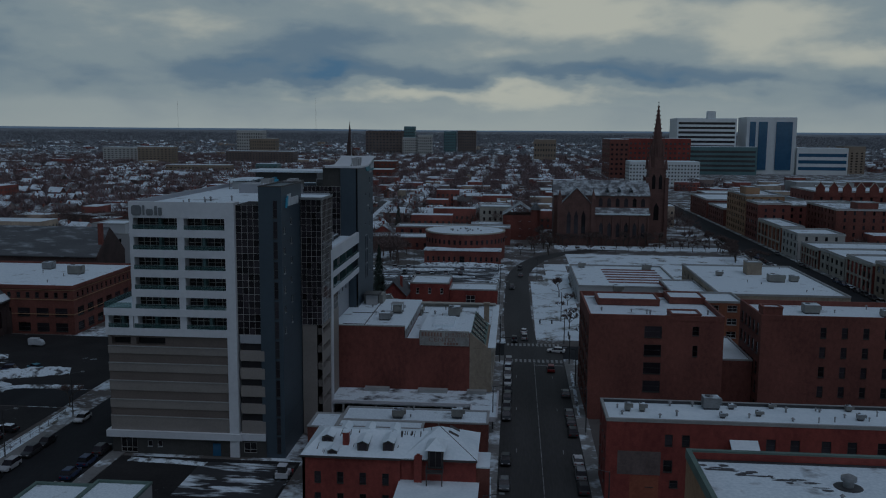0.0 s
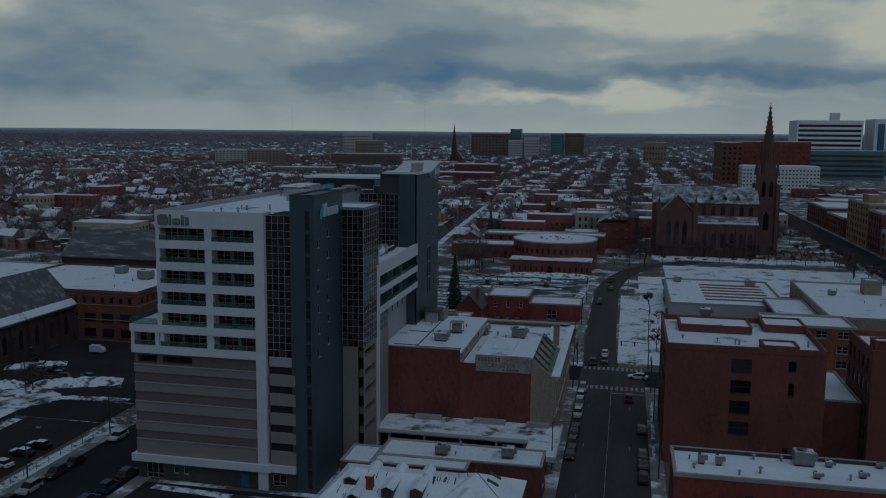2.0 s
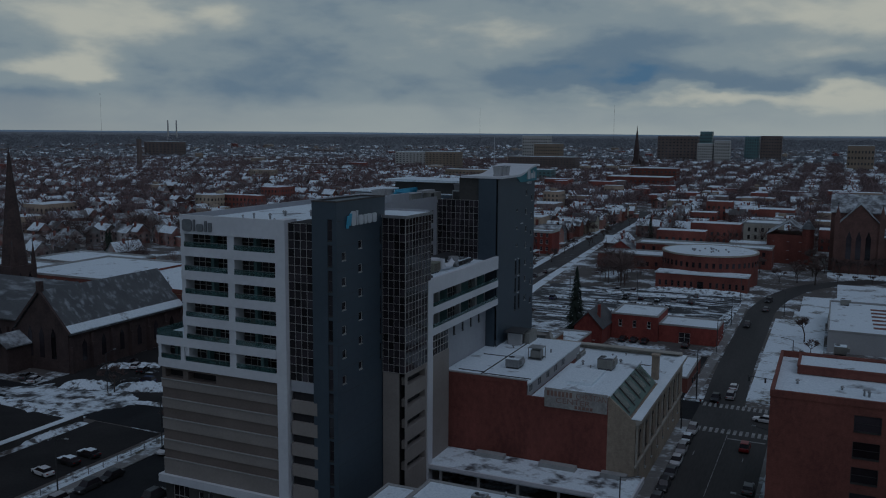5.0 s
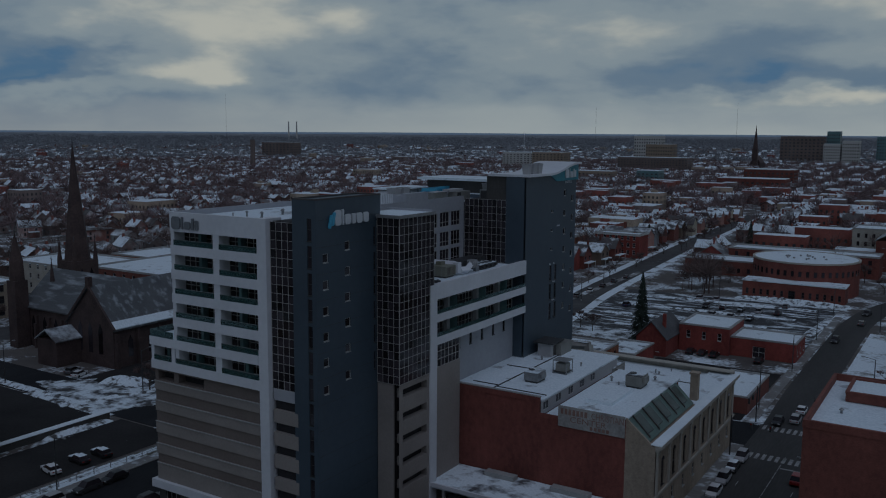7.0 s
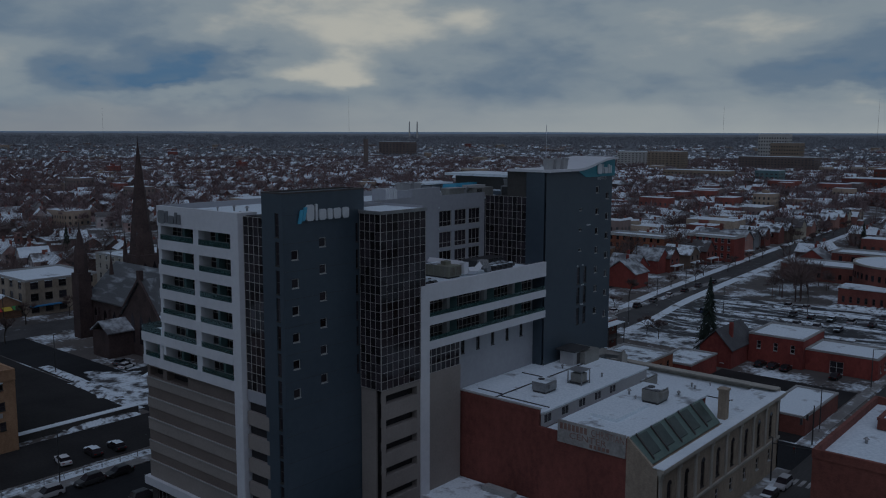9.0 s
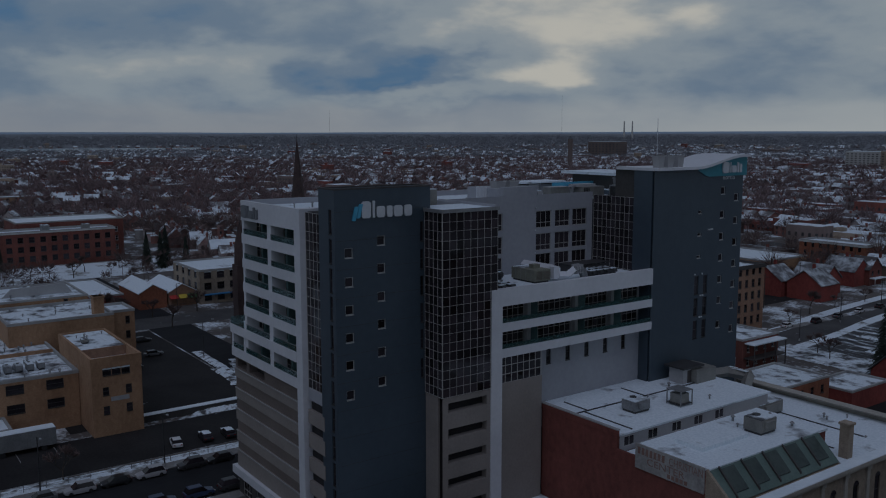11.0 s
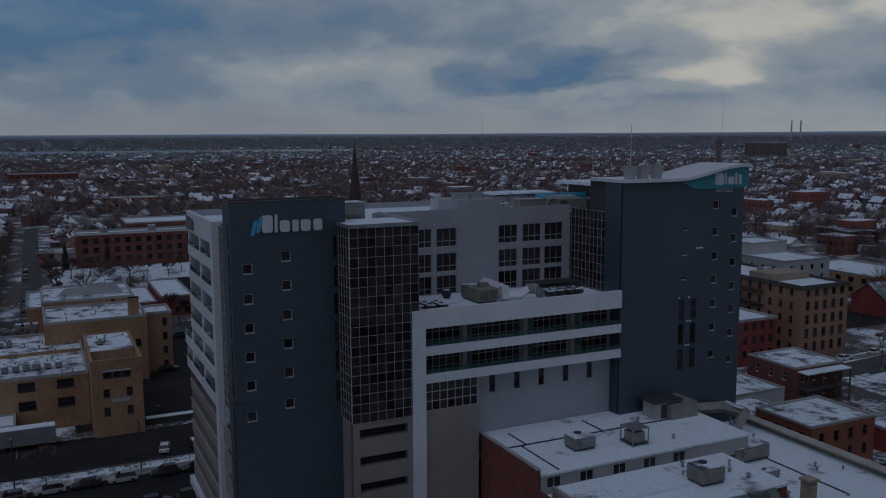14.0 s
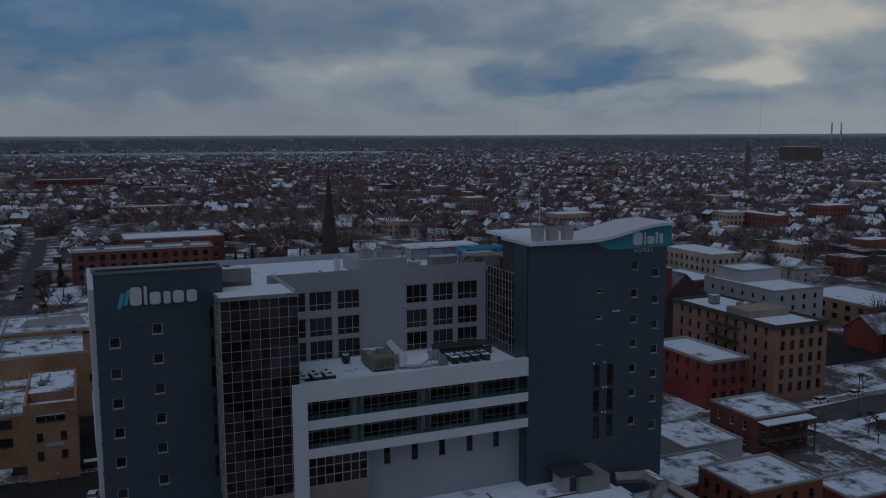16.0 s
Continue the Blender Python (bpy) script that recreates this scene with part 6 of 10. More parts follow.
for k in (-1, 1):
    for q in (-1, 1):
        part("tower_buttress", Shape().box(cx + k * 4.8 - 0.9, cx + k * 4.8 + 0.9, cy + q * 4.8 - 0.9, cy + q * 4.8 + 0.9, 0.0, 34.0), STONE_BROWN, church)
        spire(church, cx + k * 4.2, cy + q * 4.2, 38.0, 46.5, 1.1, 6, STONE_BROWN, "pinnacle")
lancets(church, "S", cy - 4.8, cx - 3.5, cx + 3.5, 1, 12.0, 2.6, 9.0)
lancets(church, "S", cy - 4.3, cx - 3.4, cx + 3.4, 2, 28.0, 1.7, 8.0)
lancets(church, "W", cx - 4.3, cy - 3.4, cy + 3.4, 2, 28.0, 1.7, 8.0)
part("lantern", Shape().tube(cx, cy, 39.0, 51.0, 3.9, 3.2, 8, math.pi / 8), STONE_BROWN, church)
for i in range(8):
    a = math.pi / 4 * i
    part("lantern_pinnacle", Shape().tube(cx + 3.5 * math.cos(a), cy + 3.5 * math.sin(a), 45.0, 55.0, 0.5, 0.08, 5), STONE_BROWN, church)
spire(church, cx, cy, 51.0, 71.5, 2.7, 8, STONE_BROWN)
kn = Shape()
for i in range(8):
    a = math.pi / 8 + math.pi / 4 * i
    for j in range(9):
        u = j / 9
        r = 2.7 * (1 - u) + 0.15
        kn.box(cx + r * math.cos(a) - 0.16, cx + r * math.cos(a) + 0.16, cy + r * math.sin(a) - 0.16, cy + r * math.sin(a) + 0.16, 52 + 20 * u, 52.7 + 20 * u)
part("crockets", kn, STONE_BROWN, church)

church2 = thing("church", (-160.0, 203.0, 0.0), "sooty stone gothic church with slate roofs and tall dark spire", "church")
part("nave_wall", Shape().pent(-157.2, -140.2, 188.2, 227.0, 0.0, 9.7, 18.6, "y"), STONE_DARK, church2)
part("nave_roof", Shape().gable(-158.0, -139.4, 187.8, 227.5, 9.5, 19.2, "y", 0.35), SLATE, church2, "slate roof dusted with snow")
part("eaves_snow", Shape().solid([(-140.9, 188.0, 11.0), (-139.4, 188.0, 9.53), (-139.4, 227.4, 9.53), (-140.9, 227.4, 11.0), (-140.9, 188.0, 11.3), (-139.3, 188.0, 9.75), (-139.3, 227.4, 9.75), (-140.9, 227.4, 11.3)],
                                 [(3, 2, 1, 0), (4, 5, 6, 7), (0, 1, 5, 4), (1, 2, 6, 5), (2, 3, 7, 6), (3, 0, 4, 7)]), ROOF_SNOW, church2, "snow caught along the eaves")
part("transept_wall", Shape().pent(-181.0, -157.0, 191.4, 209.0, 0.0, 10.6, 18.6, "x"), STONE_DARK, church2)
part("transept_roof", Shape().gable(-181.0, -149.0, 190.8, 209.6, 10.5, 19.4, "x", 0.35), SLATE, church2, "slate roof dusted with snow")
part("gable_coping", Shape().solid([(-158.3, 187.6, 9.6), (-148.7, 187.6, 19.7), (-139.1, 187.6, 9.6), (-139.7, 187.6, 9.3), (-148.7, 187.6, 18.9), (-157.7, 187.6, 9.3), (-158.3, 188.2, 9.6), (-148.7, 188.2, 19.7), (-139.1, 188.2, 9.6), (-139.7, 188.2, 9.3), (-148.7, 188.2, 18.9), (-157.7, 188.2, 9.3)],
                                   [(0, 1, 4, 5), (1, 2, 3, 4), (6, 11, 10, 7), (7, 10, 9, 8), (0, 6, 7, 1), (1, 7, 8, 2), (2, 8, 9, 3), (5, 11, 6, 0)]), STONE_DARK, church2)
part("chimney", Shape().box(-149.3, -148.1, 187.7, 188.9, 19.0, 21.4), STONE_DARK, church2)
lancets(church2, "S", 188.2, -154.5, -143.0, 3, 3.0, 1.5, 7.5)
lancets(church2, "E", -140.2, 190.0, 226.0, 6, 2.2, 1.4, 5.2)
lancets(church2, "S", 191.4, -179.0, -160.0, 4, 2.5, 1.4, 5.8)
buttresses(church2, "E", -140.2, 188.8, 226.5, 6, 0, 8.5, STONE_DARK)
buttresses(church2, "S", 191.4, -180.0, -159.0, 4, 0, 8.5, STONE_DARK)
part("porch", Shape().box(-160.0, -152.5, 181.5, 188.2, 0.0, 6.5), STONE_DARK, church2)
part("porch_roof", Shape().gable(-160.4, -152.0, 181.0, 188.2, 6.4, 9.0, "y", 0.3), SLATE_SNOWY, church2, "porch roof dusted with snow")
tx0, ty0 = -181.4, 208.5
part("tower", Shape().box(tx0 - 3.8, tx0 + 3.8, ty0 - 3.8, ty0 + 3.8, 0.0, 20.5), STONE_DARK, church2)
lancets(church2, "S", ty0 - 3.8, tx0 - 3, tx0 + 3, 2, 12.0, 1.2, 6.5)
lancets(church2, "E", tx0 + 3.8, ty0 - 3, ty0 + 3, 2, 12.0, 1.2, 6.5)
for k in (-1, 1):
    for q in (-1, 1):
        spire(church2, tx0 + k * 3.3, ty0 + q * 3.3, 20.0, 26.0, 0.8, 6, STONE_DARK, "pinnacle")
spire(church2, tx0, ty0, 20.5, 52.2, 3.5, 8, STONE_DARK)
part("turret", Shape().box(-181.6, -178.0, 187.6, 191.2, 0.0, 17.5), STONE_DARK, church2)
part("turret_lantern", Shape().tube(-179.8, 189.4, 17.5, 22.5, 1.9, 1.7, 8), STONE_DARK, church2)
spire(church2, -179.8, 189.4, 22.5, 29.6, 1.7, 8, STONE_DARK, "turret_spire")
spire(church2, -168.0, 191.6, 18.0, 23.0, 0.7, 6, STONE_DARK, "pinnacle")

# ---- round hall ----
hall = thing("round_hall", (-22.0, 394.0, 0.0), "round red brick hall with snowy roof and low front wing", "building")
rx, ry, rr = -22.2, 394.3, 18.0
part("drum_wall", Shape().tube(rx, ry, 0.0, 12.0, rr, n=48), BRICK_DEEP, hall)
part("drum_roof", Shape().tube(rx, ry, 12.0, 12.25, rr - 0.5, n=48), ROOF_SNOW, hall, "round snow-covered roof")
rim = Shape()
for i in range(48):
    a, b = 2 * math.pi * i / 48, 2 * math.pi * (i + 1) / 48
    q = [(rr + 0.25, a), (rr + 0.25, b), (rr - 0.5, b), (rr - 0.5, a)]
    rim.solid([(rx + r * math.cos(t), ry + r * math.sin(t), 11.9) for r, t in q] + [(rx + r * math.cos(t), ry + r * math.sin(t), 12.45) for r, t in q],
              [(3, 2, 1, 0), (4, 5, 6, 7), (0, 1, 5, 4), (2, 3, 7, 6)])
part("rim", rim, STONE_PALE, hall)
wmesh = Shape().box(-0.5, 0.5, -0.06, 0.02, 0, 1.9).mesh("window", GLASS_DARK)
for i in range(22):
    a = math.pi * (1.04 + 0.92 * i / 21)
    ob = new("window", wmesh)
    ob.location = (rx + (rr + 0.01) * math.cos(a), ry + (rr + 0.01) * math.sin(a), 7.6)
    ob.rotation_euler = (0, 0, a + math.pi / 2)
    under(ob, hall)
wing = rows(-38.0, -6.0, 14, 1.4, 3, 1, 0.9, 1.9) + [(-22.2, 0.1, 2.2, 3.4)]
ww = Shape()
holed_wall(ww, "S", 370.0, -38.5, -5.6, 0.0, 5.8, wing[:6] + wing[8:], 0.25)
ww.box(-38.5, -5.6, 370.4, 379.0, 0.0, 5.8)
part("front_wing", ww, BRICK_DEEP, hall)
part("wing_roof", Shape().box(-38.8, -5.3, 369.7, 379.0, 5.8, 6.2), ROOF_SNOW, hall, "snow-edged wing roof")
for a, z, w, h in wing[:6] + wing[8:]:
    window(hall, "S", 370.0, a, z, w, h, "dark")
for i in range(16):
    a = random.Random(i).uniform(0, 6.28)
    vent(rx + (3 + i * 0.3) * math.cos(a), ry - 2 + (3 + i * 0.3) * math.sin(a), 12.25, 0.25, 0.4, METAL_GREY)

# ---- brick buildings north of the theatre ----
flat_house("workshop", "red brick workshop with a snow-covered flat roof", "building", -21.0, -5.2, 283.5, 296.0, 5.0, BRICK_BRIGHT, openings={"S": [(-14.0, 0.2, 3.0, 2.8)], "E": rows(284, 295.5, 3, 1.4, 3, 1, 1.2, 1.8)}, parapet=0.35)
flat_house("workshop", "red brick workshop with fire stairs and a snowy roof", "building", -34.0, -21.1, 282.0, 297.5, 7.2, BRICK_BRIGHT, openings={"S": rows(-33.5, -21.5, 3, 3.6, 3, 1, 1.0, 1.9)}, parapet=0.35)
gh = thing("brick_house", (-40.0, 274.0, 0.0), "red brick gabled house with snow on its roof", "house")
part("wall", Shape().pent(-42.0, -34.2, 272.0, 287.0, 0.0, 4.6, 8.6, "y"), BRICK_BRIGHT, gh)
part("roof", Shape().gable(-42.5, -33.8, 271.5, 287.4, 4.5, 9.0, "y", 0.25), ROOF_BARE, gh, "bare brown gabled roof with traces of snow")
part("chimney", Shape().box(-36.6, -35.8, 276.0, 276.8, 6.0, 10.2), BRICK_BRIGHT, gh)
for x in (-40.2, -36.4):
    window(gh, "S", 272.0, x, 1.2, 1.0, 1.7, "sash")
flat_house("shed", "small shed with a snow-covered flat roof", "shed", -14.0, -5.8, 236.0, 256.0, 3.6, BRICK_DARK, parapet=0.25)
flat_house("brick_row", "long low red brick building with snow along its roof", "building", -60.0, -2.0, 436.0, 450.0, 9.0, BRICK_DEEP, openings={"S": rows(-59, -3, 12, 2, 3.5, 2, 1.3, 1.9)}, parapet=0.6, style="far")
flat_house("brick_row", "low red brick annex with snow on its roof", "building", -72.0, -40.0, 414.0, 430.0, 6.2, BRICK_DARK, openings={"S": rows(-71, -41, 8, 1.4, 3, 1, 1.2, 1.8)}, parapet=0.5, style="far")
mansion = thing("brick_house", (2.0, 470.0, 0.0), "large dark red brick house with turrets and snowy roof", "house")
part("wall", Shape().box(-6.0, 12.0, 460.0, 480.0, 0.0, 13.0), BRICK_DEEP, mansion)
part("roof", Shape().gable(-6.5, 12.5, 459.5, 480.5, 13.0, 19.0, "y", 0.3), SLATE_SNOWY, mansion)
part("turret", Shape().tube(11.0, 461.0, 0.0, 16.0, 2.6, n=10), BRICK_DEEP, mansion)
part("turret_roof", Shape().tube(11.0, 461.0, 16.0, 20.5, 3.0, 0.1, 10), SLATE, mansion)
for x in (-3, 3, 8):
    for z in (2, 6, 10):
        window(mansion, "S", 460.0, x, z, 1.2, 2.0, "sash")
flat_house("apartment_house", "pale three-storey house with a snowy roof", "house", -20.0, -2.0, 500.0, 520.0, 14.0, STONE_PALE, openings={"S": rows(-19, -3, 5, 2, 3.8, 3, 1.2, 2.0)}, parapet=0.5, style="far")

# ---- west side of the hotel, further blocks ----
tb = flat_house("apartment_house", "tan brick five-storey building with fire escapes and arched top windows", "building", -129.0, -91.2, 290.0, 306.0, 18.2, BRICK_BROWN,
           openings={"E": rows(290.8, 305.3, 5, 2.0, 3.4, 5, 1.3, 2.1), "S": rows(-127, -92.5, 10, 2.0, 3.4, 5, 1.0, 1.7)}, style="dark", parapet=0.6, cornice=0.35, trim=TRIM_DARK)
part("roof_block", Shape().box(-110.0, -102.0, 291.6, 304.4, 17.6, 19.4), BRICK_BUFF, tb, "cream raised roof block")
for k in range(5):
    a = 290.8 + 14.5 * (k + 0.5) / 5
    pts = [(a + math.cos(math.pi * i / 8) * 0.65, 17.0 + math.sin(math.pi * i / 8) * 0.5) for i in range(9)]
    part("arch_light", Shape().solid([(-91.19, p, q - 0.32) for p, q in pts] + [(-91.14, p, q - 0.32) for p, q in pts], [tuple(range(9)), tuple(range(9, 18))] + [(i, i + 1, 10 + i, 9 + i) for i in range(8)]), GLASS_DARK, tb)
fe = thing("fire_escape", (-108.0, 289.2, 3.0), "black iron fire escape on the tan building", "fire escape")
for z in (5.0, 8.4, 11.8, 15.2):
    part("landing", Shape().box(-114.0, -103.0, 288.7, 289.9, z, z + 0.08).box(-114.0, -103.0, 288.66, 288.7, z + 0.5, z + 0.58).box(-114.0, -103.0, 288.66, 288.7, z + 0.95, z + 1.03), METAL_DARK, fe)
    if z < 15:
        part("ladder", Shape().bar((-112.0, 289.3, z), (-105.0, 289.3, z + 3.4), 0.12), METAL_DARK, fe)
flat_house("brick_house", "red brick block with a snow-covered roof", "building", -115.0, -92.4, 271.8, 283.6, 11.3, BRICK_BRIGHT, openings={"E": rows(272.4, 283.0, 4, 2.2, 3.3, 3, 1.3, 1.6), "S": rows(-113, -94, 5, 5.5, 3.3, 2, 1.0, 1.5)}, style="dark", parapet=0.5)
flat_house("brick_house", "dark brown house with rear porches and snowy roof", "house", -79.0, -66.0, 261.3, 275.0, 7.6, BRICK_DARK, roof=ROOF_THIN, openings={"S": rows(-78, -67, 3, 1.4, 3.1, 2, 1.0, 1.7), "E": rows(262, 274.5, 4, 1.4, 3.1, 2, 1.0, 1.7)}, parapet=0.3)
pc = thing("porch", (-64.8, 268.0, 0.0), "two-storey timber porch under snow", "porch")
part("porch_roof", Shape().box(-66.0, -63.4, 262.0, 274.5, 6.6, 6.85), SNOW, pc)
part("porch_deck", Shape().box(-66.0, -63.4, 262.0, 274.5, 3.2, 3.45), TRIM_DARK, pc)
for y in (262.2, 266.2, 270.2, 274.2):
    part("porch_post", Shape().box(-63.6, -63.4, y, y + 0.2, 0.0, 6.6), TRIM_DARK, pc)
flat_house("brick_house", "orange brick building with a snow-streaked flat roof", "building", -50.6, -38.6, 235.2, 250.2, 7.6, BRICK_ORANGE, openings={"S": rows(-50, -39.2, 4, 1.4, 3.2, 2, 1.1, 1.6), "E": rows(236, 249.6, 4, 1.4, 3.2, 2, 1.1, 1.6)}, style="dark", parapet=0.3, roof=ROOF_THIN)
flat_house("shop_building", "low building with a snow-covered roof", "building", -64.0, -51.2, 231.6, 248.0, 4.2, BRICK_DARK, parapet=0.3, roof=ROOF_THIN)
flat_house("shop_building", "low grey building with thin snow on the roof", "building", -79.0, -65.0, 244.0, 257.5, 4.4, PANEL_LIGHT, parapet=0.3, roof=ROOF_THIN)
flat_house("shop_building", "low red building with a snow-covered roof", "building", -45.0, -36.0, 254.0, 268.0, 4.3, BRICK_BRIGHT, parapet=0.3, roof=ROOF_THIN)
flat_house("apartment_house", "white five-storey block with a rear stair and snowy roof", "building", -172.0, -140.0, 336.0, 356.0, 15.0, PANEL_LIGHT, openings={"E": rows(337, 355, 4, 2.0, 3.2, 4, 1.2, 1.6), "S": rows(-170, -142, 6, 5.0, 3.2, 3, 1.0, 1.5)}, parapet=0.5, style="far")
flat_house("apartment_house", "set-back upper storeys of pale render", "building", -172.0, -158.0, 340.0, 356.0, 18.5, PANEL_LIGHT, base=14.2, parapet=0.4)
flat_house("brick_house", "dark red brick house with snow on the roof", "house", -205.0, -180.0, 330.0, 352.0, 12.0, BRICK_DEEP, openings={"E": rows(331, 351, 5, 2, 3.3, 3, 1.1, 1.7)}, parapet=0.4, style="far")
flat_house("apartment_house", "orange and red brick terrace with pale trim", "building", -152.0, -124.0, 420.0, 432.0, 11.0, BRICK_ORANGE, openings={"S": rows(-151, -125, 8, 1.6, 3.3, 3, 1.3, 2.0)}, cornice=0.3, style="far")
flat_house("apartment_house", "red brick terrace with pale trim and snow", "building", -122.5, -101.0, 440.0, 452.0, 11.0, BRICK_BRIGHT, openings={"S": rows(-122, -102, 7, 1.6, 3.3, 3, 1.3, 2.0)}, cornice=0.3)
flat_house("store_building", "low tan store with a wide snowy roof", "building", -170.0, -135.0, 372.0, 398.0, 8.0, BRICK_TAN, openings={"S": rows(-168, -137, 6, 1.6, 3.3, 2, 2.2, 1.8)}, parapet=0.5, style="far")

# ---- the tan brick depot and its neighbours ----
dt = flat_house("depot_tower", "square tan brick block with a sunken roof terrace", "building", -132.0, -107.4, 131.0, 139.8, 14.4, BRICK_TAN,
                openings={"E": [(a, z, 1.1, 1.5) for a in (133.4, 137.4) for z in (4.0, 7.5)] + [(a, 11.1, 1.55, 1.7) for a in (133.7, 135.35, 137.0)], "N": rows(-131, -110, 5, 2.6, 3.8, 3, 1.1, 1.6)}, style="dark", parapet=1.9, trim=BRICK_TAN)
part("upper_roof", Shape().box(-131.6, -116.0, 131.4, 139.4, 12.55, 14.2), ROOF_THIN, dt, "raised flat roof under patchy snow")
part("terrace_wall", Shape().box(-115.99, -115.8, 131.4, 139.4, 12.51, 14.3), BRICK_BROWN, dt, "brown wall of the sunken terrace")
part("sign_plate", Shape().box(-107.39, -107.3, 134.2, 137.4, 6.3, 7.1), PANEL_LIGHT, dt, "pale sign plate")
part("terrace_rail", Shape().box(-108.4, -108.3, 134.0, 137.0, 13.3, 13.4).box(-108.4, -108.3, 134.0, 137.0, 14.0, 14.1).box(-108.4, -108.3, 134.0, 134.1, 12.5, 14.1).box(-108.4, -108.3, 136.9, 137.0, 12.5, 14.1), TRIM_PALE, dt)
dw = flat_house("depot_wing", "two-storey tan brick wing with a cluttered snowy roof", "building", -156.0, -116.6, 109.0, 130.9, 10.5, BRICK_TAN, roof=ROOF_THIN,
                openings={"E": [(a, z, 3.0, 1.7) for a in (113.1, 120.1, 126.8) for z in (4.2, 7.8)]}, style="dark", parapet=0.5)
part("roof_rail", Shape().lattice([(109.4 + 1.65 * i - 0.02, 109.4 + 1.65 * i + 0.02) for i in range(14)], [(10.6, 10.64), (11.05, 11.09), (11.5, 11.54)], 0, 0.05, lambda u, d, v: (-116.9 + d, u, v)), METAL_GREY, dw, "thin metal roof railing")
part("roof_divider", Shape().box(-136.4, -136.0, 109.4, 130.5, 10.0, 10.7), BRICK_TAN, dw)
part("roof_duct", Shape().box(-155.0, -118.0, 109.6, 110.6, 10.0, 11.2), METAL_DARK, dw, "dark roof duct")
flat_house("depot_wing", "low tan brick wing with a snow-covered roof", "building", -150.0, -117.0, 56.0, 107.0, 9.0, BRICK_TAN, openings={"E": rows(60, 106, 7, 2.4, 3.9, 1, 2.6, 1.8)}, style="dark", parapet=0.5)
flat_house("depot_annexe", "single-storey tan brick annexe under thick snow", "building", -116.5, -108.7, 107.8, 118.0, 4.0, BRICK_TAN, roof=SNOW, parapet=0.25)
flat_house("depot_block", "raised tan brick roof storey with patchy snow", "building", -164.0, -144.4, 123.8, 145.0, 15.0, BRICK_TAN, roof=ROOF_THIN, parapet=0.5, openings={"E": [(143.0, 8.0, 1.2, 1.6)]}, style="dark")
dc = flat_house("depot_block", "tan brick rear block with a pale sloping parapet", "building", -186.0, -164.3, 123.6, 144.4, 16.2, BRICK_TAN, roof=ROOF_THIN, parapet=0.4, openings={"E": [(139.5, 15.05, 1.0, 0.6)]}, style="dark")
part("sloped_parapet", Shape().solid([(x, y, z) for x in (-171.4, -171.0) for y, z in ((127.0, 16.0), (142.5, 16.0), (140.8, 18.4), (129.0, 17.9))], [(0, 1, 2, 3), (7, 6, 5, 4), (0, 4, 5, 1), (2, 6, 7, 3), (1, 5, 6, 2), (0, 3, 7, 4)]), PANEL_LIGHT, dc, "pale sloping parapet")
flat_house("depot_block", "tan brick stair block with stacked windows", "building", -160.0, -150.4, 145.2, 151.2, 14.2, BRICK_TAN, openings={"E": [(149.6, z, 1.0, 1.7) for z in (0.9, 4.2, 7.6, 11.0)]}, style="dark", parapet=0.5)
flat_house("depot_wing", "tan brick back range with patchy snow roof", "building", -214.0, -187.0, 120.0, 146.0, 11.0, BRICK_TAN, roof=ROOF_THIN, parapet=0.5)
flat_house("shop_building", "red brick two-storey building under a snowy roof", "building", -226.0, -187.5, 92.0, 110.5, 9.3, BRICK_DEEP, openings={"E": rows(93, 110, 5, 1.5, 3.6, 2, 1.4, 1.8), "N": rows(-225, -188, 9, 1.5, 3.6, 2, 1.4, 1.8)}, parapet=0.4)
part("chimney", Shape().box(-148.6, -146.4, 141.4, 143.6, 14.5, 18.6).box(-148.8, -146.2, 141.2, 143.8, 18.3, 18.6), BRICK_TAN, thing("chimney_stack", (-147.5, 142.5, 14.5), "tan brick chimney stack on the depot", "chimney"))
flat_house("shop_building", "grey shop building with a ribbed snowy roof", "building", -186.0, -166.0, 60.0, 85.0, 8.0, PANEL_LIGHT, parapet=0.3)
flat_house("school", "long red brick school with a snow-covered roof", "school", -347.0, -333.5, 138.5, 196.5, 14.6, BRICK_DARK, openings={"E": rows(140, 195.5, 13, 2.2, 3.9, 3, 2.2, 2.3)}, parapet=0.8, cornice=0.2, style="dark")
flat_house("school_wing", "red brick school wing with a white roof", "school", -375.0, -348.0, 160.0, 204.0, 17.0, BRICK_DARK, openings={"E": rows(197.5, 203.5, 1, 3, 4, 3, 2.2, 2.2)}, parapet=0.5, roof=SNOW)
flat_house("bank_building", "tan brick three-storey corner building with tall windows", "building", -241.0, -216.0, 190.5, 213.0, 11.0, BRICK_BUFF, openings={"E": rows(191, 212.5, 5, 1.0, 3.6, 3, 2.4, 2.2), "S": rows(-240, -217, 4, 1.0, 3.6, 3, 2.2, 2.2)}, style="dark", parapet=0.5)
flat_house("corner_shop", "red-walled shop with a white flat roof", "shop", -249.0, -215.0, 157.0, 166.5, 6.3, BRICK_BRIGHT, openings={"E": rows(158, 166, 3, 0.8, 3, 1, 1.8, 1.8), "S": rows(-248, -216, 8, 0.8, 3, 1, 1.8, 1.8)}, style="dark", parapet=0.4)
flat_house("corner_shop", "low orange brick shop under snow", "shop", -246.0, -217.0, 148.5, 156.0, 4.6, BRICK_ORANGE, openings={"E": rows(149, 155.5, 2, 0.8, 3, 1, 1.8, 1.8)}, style="dark", parapet=0.3)

